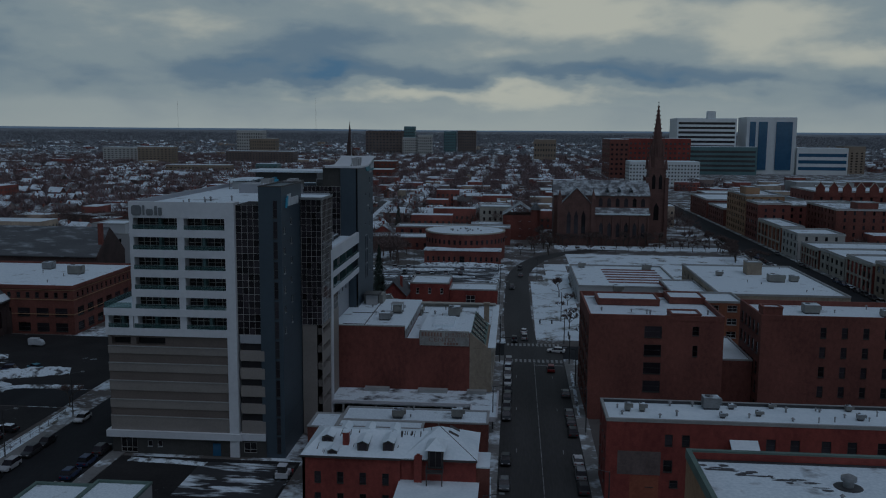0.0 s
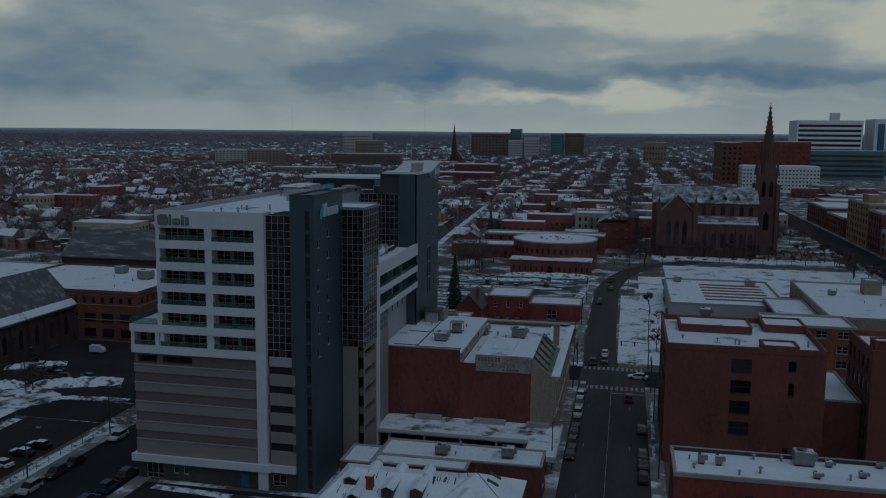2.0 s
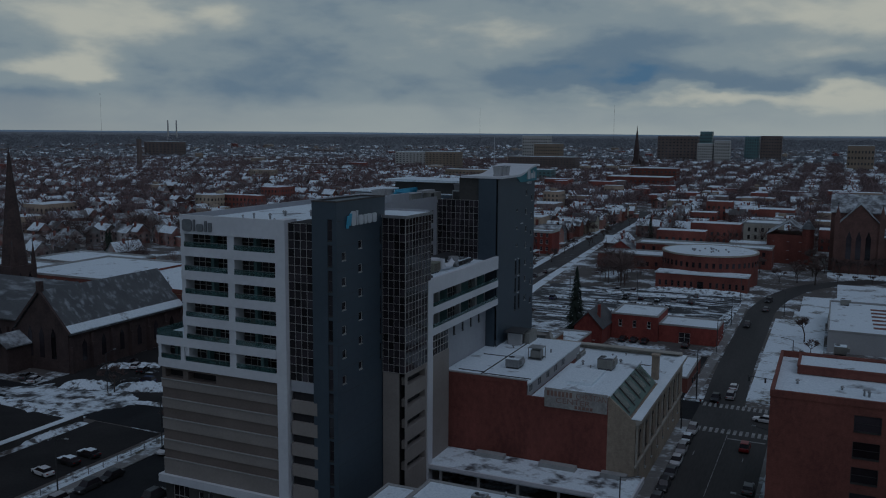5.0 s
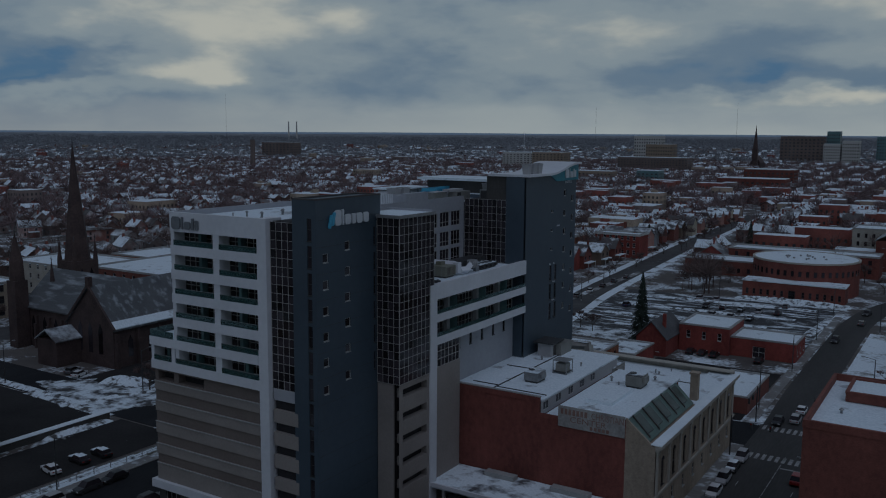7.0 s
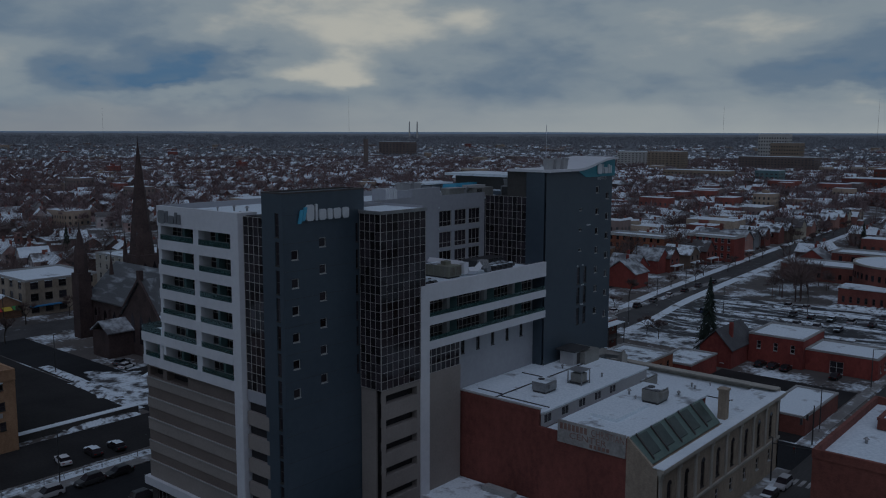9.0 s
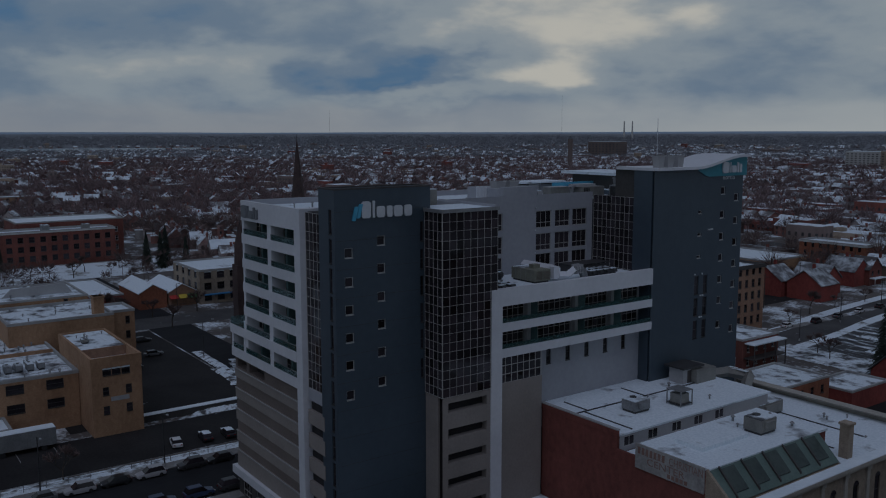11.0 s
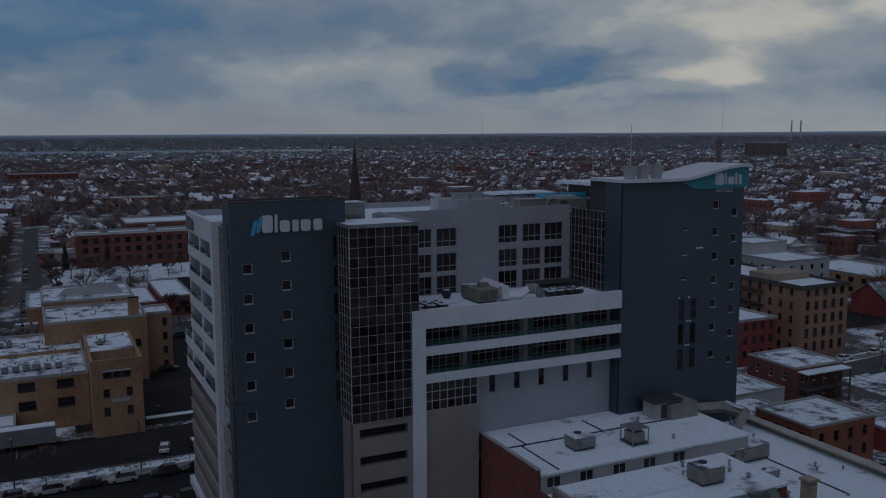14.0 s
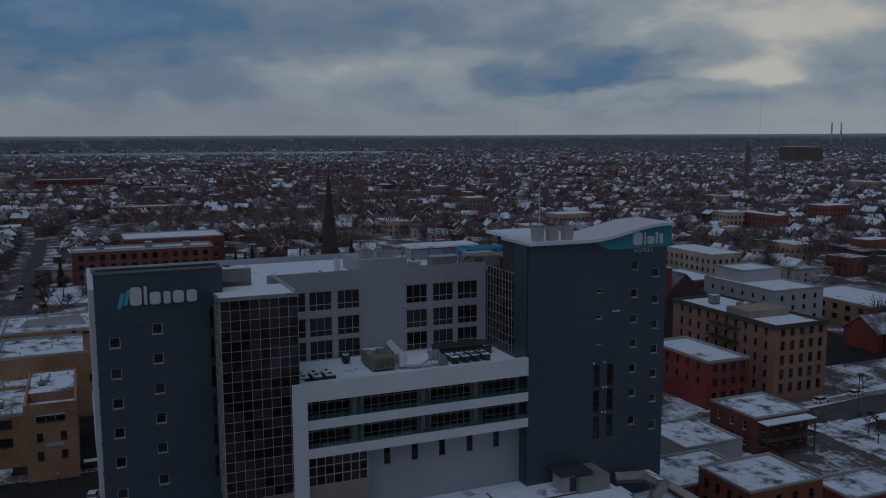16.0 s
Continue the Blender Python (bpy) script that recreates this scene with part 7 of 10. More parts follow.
AWNINGS = [surface(n + "_awning", ((a * 0.8, b * 0.8, c * 0.8), (a, b, c)), 0.7) for n, a, b, c in (("red", 0.45, 0.04, 0.03), ("yellow", 0.55, 0.42, 0.05), ("green", 0.05, 0.30, 0.08), ("blue", 0.04, 0.22, 0.45))]


def shop_row(y0, y1, h, wall, awnings, label):
    e = thing("corner_shop", (-229.0, (y0 + y1) / 2, 0), label, "shop", "corner shops")
    FOOT.append((-240.0, -218.0, y0, y1))
    part("wall", Shape().pent(-240.0, -218.0, y0, y1, 0.0, h, h + 2.4, "x"), wall, e)
    part("roof", Shape().gable(-240.3, -217.7, y0 - 0.3, y1 + 0.3, h, h + 2.6, "x", 0.25), ROOF_SNOW, e)
    w = (y1 - y0) / max(1, len(awnings))
    for i, k in enumerate(awnings):
        a, b = y0 + w * i + 0.2, y0 + w * (i + 1) - 0.2
        part("awning", Shape().solid([(x, y, z + d) for d in (0.0, 0.1) for x, y, z in ((-218.0, a, 3.5), (-218.0, b, 3.5), (-216.4, b, 2.6), (-216.4, a, 2.6))],
                                     [(3, 2, 1, 0), (4, 5, 6, 7), (0, 1, 5, 4), (1, 2, 6, 5), (2, 3, 7, 6), (3, 0, 4, 7)]), AWNINGS[k], e, "bright shop awning")
        window(e, "E", -218.0, (a + b) / 2, 0.6, (b - a) * 0.7, 1.8, "dark")


shop_row(172.0, 180.5, 5.2, BRICK_ORANGE, (), "orange brick gabled shop with a snowy roof")
shop_row(181.0, 189.8, 4.6, BRICK_BROWN, (0, 1, 2), "brown brick shop with red, yellow and green awnings")
part("awning", Shape().box(-216.0, -214.6, 191.5, 201.0, 2.9, 3.2), AWNINGS[3], thing("shop_canopy", (-215.3, 196.0, 2.9), "long blue shop canopy on the corner building", "canopy"))

# brick market hall beside the parking lot, and what stands behind it
mh = flat_house("market_hall", "two-storey red brick hall with deep openings and snowy roof", "building", -172.0, -121.0, 227.0, 268.5, 13.7, BRICK_DARK,
           openings={"S": rows(-171, -122, 9, 0.8, 4.2, 2, 3.6, 2.4) + rows(-171, -122, 18, 10.3, 3, 1, 1.1, 1.5), "E": rows(228, 268, 7, 0.8, 4.2, 2, 3.6, 2.4) + rows(228, 268, 14, 10.3, 3, 1, 1.1, 1.5)}, style="dark", parapet=0.5, cornice=0.35, trim=BRICK_DARK)
for z in (5.6, 9.7, 12.4):
    part("string_course", Shape().box(-172.0, -121.0, 226.85, 227.0, z, z + 0.2).box(-121.0, -120.85, 226.85, 268.5, z, z + 0.2), BRICK_TAN, mh, "pale stone string course")
flat_house("shop_building", "brick building with a snowy roof and dark rooftop sheds", "building", -215.0, -176.0, 236.0, 275.0, 12.5, BRICK_DARK, openings={"S": rows(-214, -177, 8, 2, 3.6, 3, 1.3, 1.9)}, parapet=0.5)
flat_house("shop_building", "cream corner building with snowy roof", "building", -260.0, -222.0, 236.0, 262.0, 11.0, STONE_PALE, openings={"S": rows(-259, -223, 8, 2, 3.4, 3, 1.2, 1.8), "E": rows(237, 261, 5, 2, 3.4, 3, 1.2, 1.8)}, parapet=0.5)
flat_house("shop_building", "orange brick building with a white flat roof", "building", -262.0, -222.0, 280.0, 306.0, 8.0, BRICK_ORANGE, openings={"E": rows(281, 305, 5, 1.5, 3.2, 2, 1.4, 1.6), "S": rows(-260, -224, 8, 1.5, 3.2, 2, 1.3, 1.6)}, parapet=0.5)
sl = thing("church_hall", (-168.0, 318.0, 0.0), "large hall with a steep dark slate roof", "church")
part("wall", Shape().pent(-196.0, -150.0, 300.0, 322.0, 0.0, 11.0, 20.0, "x"), STONE_DARK, sl)
part("roof", Shape().gable(-196.5, -150.4, 299.4, 322.6, 10.9, 20.5, "x", 0.35), SLATE, sl)
part("chimney", Shape().box(-151.6, -150.2, 304.0, 305.6, 11.0, 22.5), BRICK_DEEP, sl)

# ---- hospital quarter ----
def slab_block(name, label, x0, x1, y0, y1, h, wall, glass, n, m, bands=True):
    e = thing(name, ((x0 + x1) / 2, (y0 + y1) / 2, 0), label, "building")
    FOOT.append((x0, x1, y0, y1))
    part("wall", Shape().box(x0, x1, y0, y1, 0, h), wall, e)
    part("roof", Shape().box(x0 + 0.5, x1 - 0.5, y0 + 0.5, y1 - 0.5, h, h + 0.4), ROOF_SNOW, e)
    step = h / (m + 1)
    fine = Shape()
    for j in range(m):
        z = step * (j + 0.7)
        if bands:
            part("window_band", Shape().box(x0 + 2, x1 - 2, y0 - 0.15, y0, z, z + step * 0.5), glass, e)
            continue
        for i in range(n):
            a, k = x0 + (x1 - x0) * (i + 0.5) / n, (x1 - x0) / n * 0.24
            fine.box(a - k, a + k, y0 - 0.15, y0, z, z + step * 0.42)
        for i in range(4):
            b, k = y0 + (y1 - y0) * (i + 0.5) / 4, (y1 - y0) / 4 * 0.24
            fine.box(x0 - 0.15, x0, b - k, b + k, z, z + step * 0.42).box(x1, x1 + 0.15, b - k, b + k, z, z + step * 0.42)
    if fine.v:
        tagged(part("window_grid", fine, glass, e), kind="stuff")
    return e


PANEL_DULL = surface("dull_white_panel", ((0.60, 0.62, 0.63), (0.70, 0.72, 0.73)), 0.6, (0.02, 0.2))
slab_block("hospital", "pale office block with a regular grid of windows", 122, 196, 950, 985, 26, PANEL_DULL, GLASS_FAR, 22, 6, False)
slab_block("hospital", "large red brick hospital block", 128, 205, 1050, 1090, 50, BRICK_BRIGHT, GLASS_FAR, 15, 8, False)
slab_block("hospital", "brown brick hospital wing", 106, 127, 1000, 1090, 49, BRICK_DARK, GLASS_DARK, 4, 8, False)
slab_block("hospital", "white hospital tower with long window bands", 226, 308, 1260, 1320, 77, PANEL_DULL, GLASS_DARK, 1, 11)
slab_block("lift_house", "white plant tower on the hospital roof", 268, 279, 1262, 1272, 87, PANEL_DULL, GLASS_DARK, 1, 1)
bt = slab_block("hospital", "white tower with broad bays of blue glass", 322, 390, 1260, 1310, 79, PANEL_DULL, GLASS_BLUE, 1, 0)
for a, b in ((326, 334), (338, 350), (362, 384)):
    part("glass_bay", Shape().box(a, b, 1258.8, 1259.8, 6, 73), GLASS_BLUE, bt, "blue glass bay")
slab_block("hospital", "lower white wing with blue glass bands", 391, 460, 1255, 1290, 37, PANEL_DULL, GLASS_BLUE, 1, 3)
slab_block("hospital", "teal glass link building", 205, 330, 1230, 1258, 38, FAR_TEAL, GLASS_FAR, 1, 5)
for x0, x1, y0, h, w, lab in ((470, 500, 1300, 40, FAR_TAN, "tan brick block in the hospital quarter"), (500, 530, 1150, 46, FAR_BROWN, "brown brick block in the hospital quarter"), (250, 300, 800, 14, PANEL_LIGHT, "low grey clinic building"), (310, 380, 860, 12, BRICK_DARK, "low brick works with snowy roof"),
                              (200, 260, 640, 11, PANEL_LIGHT, "low pale works with a snowy roof"), (150, 190, 700, 10, BRICK_DARK, "low brick store with a snowy roof"), (270, 350, 700, 12, BRICK_DARK, "brick works with a snowy roof"), (60, 100, 620, 11, BRICK_DARK, "brick flats with a snowy roof"), (20, 70, 680, 12, BRICK_DARK, "brick flats with a snowy roof"),
                              (240, 300, 520, 12, BRICK_DARK, "brick works with patchy snow"), (310, 360, 560, 14, STONE_PALE, "pale works with patchy snow"), (160, 200, 560, 9, PANEL_LIGHT, "low shed with a snowy roof"), (140, 180, 640, 8, SLATE, "dark low store"), (360, 420, 640, 15, BRICK_DARK, "brick works with patchy snow")):
    flat_house("apartment_block", lab + (" roof" if "roof" not in lab else ""), "building", x0, x1, y0, y0 + 35, h, w, openings={"S": rows(x0 + 1, x1 - 1, max(4, int((x1 - x0) / 9)), 2, 3.8, max(2, int(h / 5)), 3.0, 1.8)}, style="far")

# far high-rises: bearing in degrees right of north, distance, top height
def highrise(b0, b1, dist, top, wall, label, n=6, m=8):
    x0, x1 = dist * math.tan(radians(b0)), dist * math.tan(radians(b1))
    return slab_block("apartment_tower", label, x0, x1, dist, dist + 25, top, wall, GLASS_FAR, n + 3, m, False)


highrise(-18.0, -16.4, 1500, 55, FAR_PALE, "pale apartment tower among bare trees", 8, 9)
highrise(-17.2, -15.6, 1440, 42, FAR_TAN, "tan brick apartment tower among bare trees", 8, 7)
highrise(-26.0, -24.0, 1300, 28, FAR_PALE, "pale apartment block among bare trees")
highrise(-24.0, -22.0, 1250, 30, FAR_TAN, "brown brick apartment block among bare trees")
highrise(-9.8, -7.4, 1900, 56, FAR_BROWN, "dark brick apartment tower among bare trees", 8, 8)
highrise(-7.4, -6.5, 1850, 42, FAR_PALE, "white apartment tower among bare trees", 4, 7)
highrise(-7.3, -6.6, 1950, 66, FAR_TEAL, "slender tower with a green top", 3, 9)
highrise(-6.4, -5.5, 1850, 48, FAR_PALE, "pale apartment tower among bare trees", 4, 7)
highrise(-4.7, -3.9, 2000, 56, FAR_TEAL, "teal glass tower among bare trees", 3, 8)
highrise(-3.8, -2.6, 2000, 58, FAR_BROWN, "dark apartment tower among bare trees", 5, 8)
highrise(1.2, 2.6, 1500, 44, FAR_TAN, "tan brick hall among bare trees", 5, 4)
highrise(-42, -40, 1500, 36, FAR_BROWN, "brown brick block among bare trees", 6, 6)
for b, d, top in ((-10.8, 1500, 72),):
    e = thing("church", (d * math.tan(radians(b)), d, 0), "distant church with a slender dark spire", "church")
    x = d * math.tan(radians(b))
    part("nave", Shape().pent(x - 8, x + 8, d, d + 30, 0, 14, 24, "y"), STONE_DARK, e)
    part("tower", Shape().box(x - 4, x + 4, d - 8, d, 0, 36), STONE_DARK, e)
    spire(e, x, d - 4, 36, top, 4, 8, STONE_DARK)
wt = thing("bell_tower", (-900 * math.tan(radians(42)) - 60, 1000, 0), "dark brick tower standing above the houses", "tower")
part("shaft", Shape().box(-897, -892, 1003, 1008, 0, 46), FAR_BROWN, wt)
part("cap", Shape().tube(-894.5, 1005.5, 46, 50, 3.6, 0.3, 4, math.pi / 4), SLATE, wt)
for k in (0, 1):
    x, y = -2632.0 - 26.0 * k, 3058.0 - 24.0 * k
    e = thing("chimney_stack", (x, y, far_rise(math.hypot(x, y - 120))), "tall pale power-station chimney on the skyline", "chimney", "far chimneys")
    part("shaft", Shape().tube(x, y, far_rise(math.hypot(x, y - 120)) - 2, 108.0, 4.0, 2.6, 10), FAR_PALE, e)
for x, y, h in ((-2600, 2600, 190), (-900, 3900, 170), (-1500, 3800, 150), (-3300, 1900, 130)):
    e = thing("radio_mast", (x, y, far_rise(math.hypot(x, y - 120))), "thin steel radio mast on the skyline", "mast", "radio masts")
    z0 = far_rise(math.hypot(x, y - 120))
    part("mast", Shape().bar((x, y, z0 - 2), (x, y, z0 + h), 0.5, 4, 0.25), METAL_DARK, e)

for x, y, a in ((-108.0, 358.0, "y"), (-121.0, 356.0, "y"), (-114.0, 370.0, "x"), (-66.0, 436.0, "y"), (-117.0, 394.0, "x")):
    e = thing("brick_house", (x, y, 0), "red brick gabled house with a snow-dusted roof", "house")
    part("wall", Shape().pent(x - 6, x + 6, y - 5, y + 5, 0, 5.6, 9.4, a), BRICK_BRIGHT, e)
    part("roof", Shape().gable(x - 6.4, x + 6.4, y - 5.4, y + 5.4, 5.4, 9.9, a, 0.25), SLATE_SNOWY, e)
    part("chimney", Shape().box(x - 1, x - 0.2, y + 1, y + 1.8, 7.5, 11.2), BRICK_BRIGHT, e)
    for k in (-3.2, 0.0, 3.2):
        window(e, "S", y - 5, x + k, 1.2, 1.1, 1.8, "far")
        window(e, "S", y - 5, x + k, 3.7, 1.0, 1.4, "far")

PINK = surface("pink_stucco", ((0.34, 0.17, 0.14), (0.44, 0.24, 0.20)), 0.85, (0.3, 3.0))
ph = thing("villa", (-114.0, 460.0, 0.0), "large pink villa with snowy gabled roofs and tall windows", "house")
part("wall", Shape().pent(-125.0, -103.0, 455.0, 467.0, 0.0, 8.0, 11.6, "x"), PINK, ph)
part("wing_wall", Shape().pent(-111.0, -103.5, 451.5, 455.0, 0.0, 8.0, 11.0, "y"), PINK, ph)
part("roof", Shape().gable(-125.6, -102.4, 454.4, 467.6, 7.9, 12.0, "x", 0.25), SLATE_SNOWY, ph)
part("wing_roof", Shape().gable(-111.6, -102.9, 451.0, 461.0, 7.9, 11.4, "y", 0.25), SLATE_SNOWY, ph)
part("chimney", Shape().box(-116.0, -114.8, 460.0, 461.2, 9.0, 14.4), BRICK_DARK, ph)
part("porch_roof", Shape().box(-103.0, -100.6, 457.0, 463.0, 3.0, 3.25), SNOW, ph)
for y in (457.3, 462.7):
    part("porch_post", Shape().box(-100.9, -100.7, y - 0.1, y + 0.1, 0.0, 3.0), TRIM_PALE, ph)
for a, z in [(x, z) for x in (-122.5, -119.0, -115.5, -112.8) for z in (1.2, 4.8)]:
    window(ph, "S", 455.0, a, z, 1.0, 2.0, "far")
for a, z in [(x, z) for x in (-109.2, -105.4) for z in (1.2, 4.8)]:
    window(ph, "S", 451.5, a, z, 1.0, 2.0, "far")
for x0, x1, y0, d, h, wall, label in ((-196, -132, 930, 26, 15, BRICK_DEEP, "long brown brick block with rows of windows"), (-190, -140, 1015, 26, 21, BRICK_DARK, "red brick works block among bare trees"), (-303, -278, 1000, 20, 17, FAR_TEAL, "teal-clad block among bare trees"),
                                      (-430, -350, 1044, 20, 13, FAR_TAN, "long tan block with a snowy roof"), (-440, -335, 1300, 26, 24, FAR_BROWN, "grey-brown slab among bare trees")):
    slab_block("apartment_block", label, x0, x1, y0, y0 + d, h, wall, GLASS_FAR, int((x1 - x0) / 4.5), max(3, int(h / 4)), False)
for x, y0, y1, d, h, wall, label in ((-648, 165, 228, 16, 8.5, BRICK_TAN, "long tan brick block with a snowy roof"), (-1018, 100, 172, 20, 14, BRICK_DEEP, "long red brick mill with a snowy roof"), (-905, 205, 262, 18, 9, BRICK_DARK, "dark brick works with a snowy roof")):
    flat_house("apartment_block", label, "building", x - d, x, y0, y1, h, wall, openings={"E": rows(y0 + 1, y1 - 1, max(4, int((y1 - y0) / 6)), 2.0, 3.6, max(1, int(h / 4)), 2.0, 1.7)}, style="far", parapet=0.5)


# ---- parked and driving cars ----
def loft(s, sections):
    """Joins rings of equal count into a skin with end caps."""
    k = len(sections[0])
    n0 = len(s.v)
    for ring in sections:
        s.v.extend(ring)
    for i in range(len(sections) - 1):
        for j in range(k):
            s.f.append((n0 + i * k + j, n0 + i * k + (j + 1) % k, n0 + (i + 1) * k + (j + 1) % k, n0 + (i + 1) * k + j))
    s.f.append(tuple(n0 + j for j in range(k - 1, -1, -1)))
    s.f.append(tuple(n0 + (len(sections) - 1) * k + j for j in range(k)))
    return s


def car(paint, label, tall=False, snowy=False):
    """A car at the origin, its nose to +y."""
    e = thing("car", (0, 0, 0), label, "car", "cars")
    top, deck = (1.72, 0.98) if tall else (1.45, 0.88)
    body = Shape()
    prof = [(-2.28, 0.45, 0.78, 0.78), (-2.2, 0.32, deck - 0.02, 0.86), (-1.4, 0.26, deck + 0.02, 0.9), (0.0, 0.26, deck, 0.91), (1.2, 0.26, deck - 0.03, 0.9), (2.0, 0.30, deck - 0.16, 0.84), (2.3, 0.42, 0.66, 0.72)]
    loft(body, [[(-w, y, b), (-w * 0.96, y, b - 0.04), (w * 0.96, y, b - 0.04), (w, y, b), (w, y, (b + t) / 2), (w * 0.92, y, t), (-w * 0.92, y, t), (-w, y, (b + t) / 2)] for y, b, t, w in prof])
    part("body", body, paint, e)
    back = -2.05 if tall else -1.75
    glass, roof = Shape(), Shape()
    loft(glass, [[(-0.84, back, deck - 0.02), (0.84, back, deck - 0.02), (0.84, 1.15, deck - 0.04), (-0.84, 1.15, deck - 0.04)], [(-0.66, back + 0.35, top - 0.06), (0.66, back + 0.35, top - 0.06), (0.66, 0.35, top - 0.06), (-0.66, 0.35, top - 0.06)]])
    part("greenhouse", glass, GLASS_DARK, e)
    loft(roof, [[(-0.68, back + 0.33, top - 0.06), (0.68, back + 0.33, top - 0.06), (0.68, 0.38, top - 0.06), (-0.68, 0.38, top - 0.06)], [(-0.58, back + 0.5, top), (0.58, back + 0.5, top), (0.58, 0.2, top), (-0.58, 0.2, top)]])
    part("roof", roof, SNOW if snowy else paint, e)
    if snowy:
        part("snow_cap", Shape().box(-0.75, 0.75, 1.25, 2.0, deck - 0.1, deck + 0.05), SNOW, e)
    wheel = Shape()
    n = 12
    pts = [(0.32 * math.cos(2 * math.pi * i / n), 0.32 * math.sin(2 * math.pi * i / n)) for i in range(n)]
    wheel.solid([(-0.1, a, b) for a, b in pts] + [(0.1, a, b) for a, b in pts], [tuple(range(n)), tuple(range(n, 2 * n))] + [(i, (i + 1) % n, n + (i + 1) % n, n + i) for i in range(n)])
    wm = wheel.mesh("wheel", RUBBER)
    for x in (-0.82, 0.82):
        for y in (-1.4, 1.4):
            w = new("wheel", wm)
            w.location = (x, y, 0.33)
            under(w, e)
    for x in (-0.58, 0.58):
        part("headlight", Shape().box(x - 0.18, x + 0.18, 2.2, 2.31, 0.58, 0.72), LAMP_GLASS, e)
        part("tail_light", Shape().box(x - 0.18, x + 0.18, -2.3, -2.2, 0.64, 0.8), LAMP_RED, e)
    return e


def paint(name, c):
    m = surface(name, (c, tuple(min(1, v * 1.15 + 0.004) for v in c)), 0.3, (0.5, 4.0))
    return m


CARS = [car(paint("black_paint", (0.012, 0.012, 0.014)), "black saloon car dusted with road salt"), car(paint("grey_paint", (0.10, 0.105, 0.11)), "grey saloon car dusted with road salt"),
        car(paint("white_paint", (0.55, 0.55, 0.56)), "white saloon car on wet asphalt"), car(paint("dark_blue_paint", (0.015, 0.03, 0.075)), "dark blue estate car on wet asphalt", True),
        car(paint("silver_paint", (0.32, 0.32, 0.33)), "silver estate car dusted with road salt", True), car(paint("red_paint", (0.22, 0.012, 0.012)), "red pickup car on wet asphalt", True),
        car(paint("charcoal_paint", (0.03, 0.03, 0.032)), "charcoal estate car dusted with road salt", True), car(paint("black_paint_snowy", (0.012, 0.012, 0.014)), "dark car with snow on its roof", False, True),
        car(paint("teal_paint_car", (0.02, 0.16, 0.22)), "teal saloon car beside ploughed snow")]
used_cars = set()


def park(x, y, turn, kind, z=0.03):
    m = pose(x, y, z, 0, 0, turn)
    if kind not in used_cars:
        used_cars.add(kind)
        CARS[kind].matrix_basis = m
    else:
        copy_thing(CARS[kind], m)


rc = random.Random(11)
KINDS = (0, 1, 2, 3, 4, 6, 7, 0, 1, 6, 4)
park(9.4, 204.5, 0, 5)
park(-113.0, 192.5, 60, 8)
for y in (134.5, 145.0, 168.5, 174.5, 180.5, 186.5, 192.5, 198.5, 204.5, 210.0):
    park(-0.8 + rc.uniform(-0.1, 0.1), y, 180, rc.choice(KINDS))
for y in (134.0, 140.0, 146.0, 160.3, 166.0, 171.5, 185.0):
    park(11.8, y, 0, rc.choice(KINDS))
for x, y, a, k in ((0.6, 233.5, 180, 0), (3.4, 236.5, 0, 4), (3.3, 243.5, 0, 2), (-0.4, 313.5, 180, 6), (2.9, 341.5, 0, 1), (2.6, 358.0, 170, 6), (11.5, 222.5, 80, 2)):
    park(x, y, a, k)
for y, k in ((117.5, 1), (123.0, 4), (128.3, 0), (133.7, 4), (140.2, 6), (145.2, 0), (158.5, 2), (110, 6)):
    park(-83.9, y, 180, k)
for y, k in ((131.5, 3), (137.2, 3), (142.6, 6), (125.5, 0)):
    park(-72.1, y, 0, k)
for x, y, a, k in ((-95.5, 141.7, 80, 2), (-95.5, 147.0, 85, 7), (-95.0, 151.0, 85, 7), (-126, 197, 20, 7), (-130, 199, 20, 2), (-134, 201, 15, 0), (-142, 180, 20, 2), (-146, 181, 20, 1), (-121, 188, 100, 0), (-118.5, 190, 100, 3)):
    park(x, y, a, k)
for r in range(3):
    for i in range(9):
        if rc.random() < 0.3:
            park(-66 + 5.6 * i, 330 + 13 * r, rc.choice((0, 180)), rc.choice(KINDS), 0.04)
for x in (-30, -27, -24, -13):
    park(x, 279.5, 0, rc.choice(KINDS), 0.04)
for i in range(26):
    if rc.random() < 0.5:
        park(111.4, 245 + 7 * i, 0, rc.choice(KINDS))
    if rc.random() < 0.35:
        park(124.6, 245 + 7 * i, 180, rc.choice(KINDS))
for i in range(8):
    park(-86.5 + rc.uniform(-1, 1), 300 + 12 * i, 8, rc.choice(KINDS), 0.04)
for i in range(14):
    if rc.random() < 0.4:
        park(-215 - 9 * i, 119.0, 90, rc.choice(KINDS), 0.03)
for i in range(12):
    if rc.random() < 0.7:
        park(-170 + 5 * i, 340 + 8 * (i % 2) - 22, 0, rc.choice(KINDS), 0.04)
for x, y in ((-160, 158), (-163, 150), (-176, 160), (-184, 158), (-150, 150)):
    park(x, y, rc.choice((0, 90)), rc.choice(KINDS), 0.04)

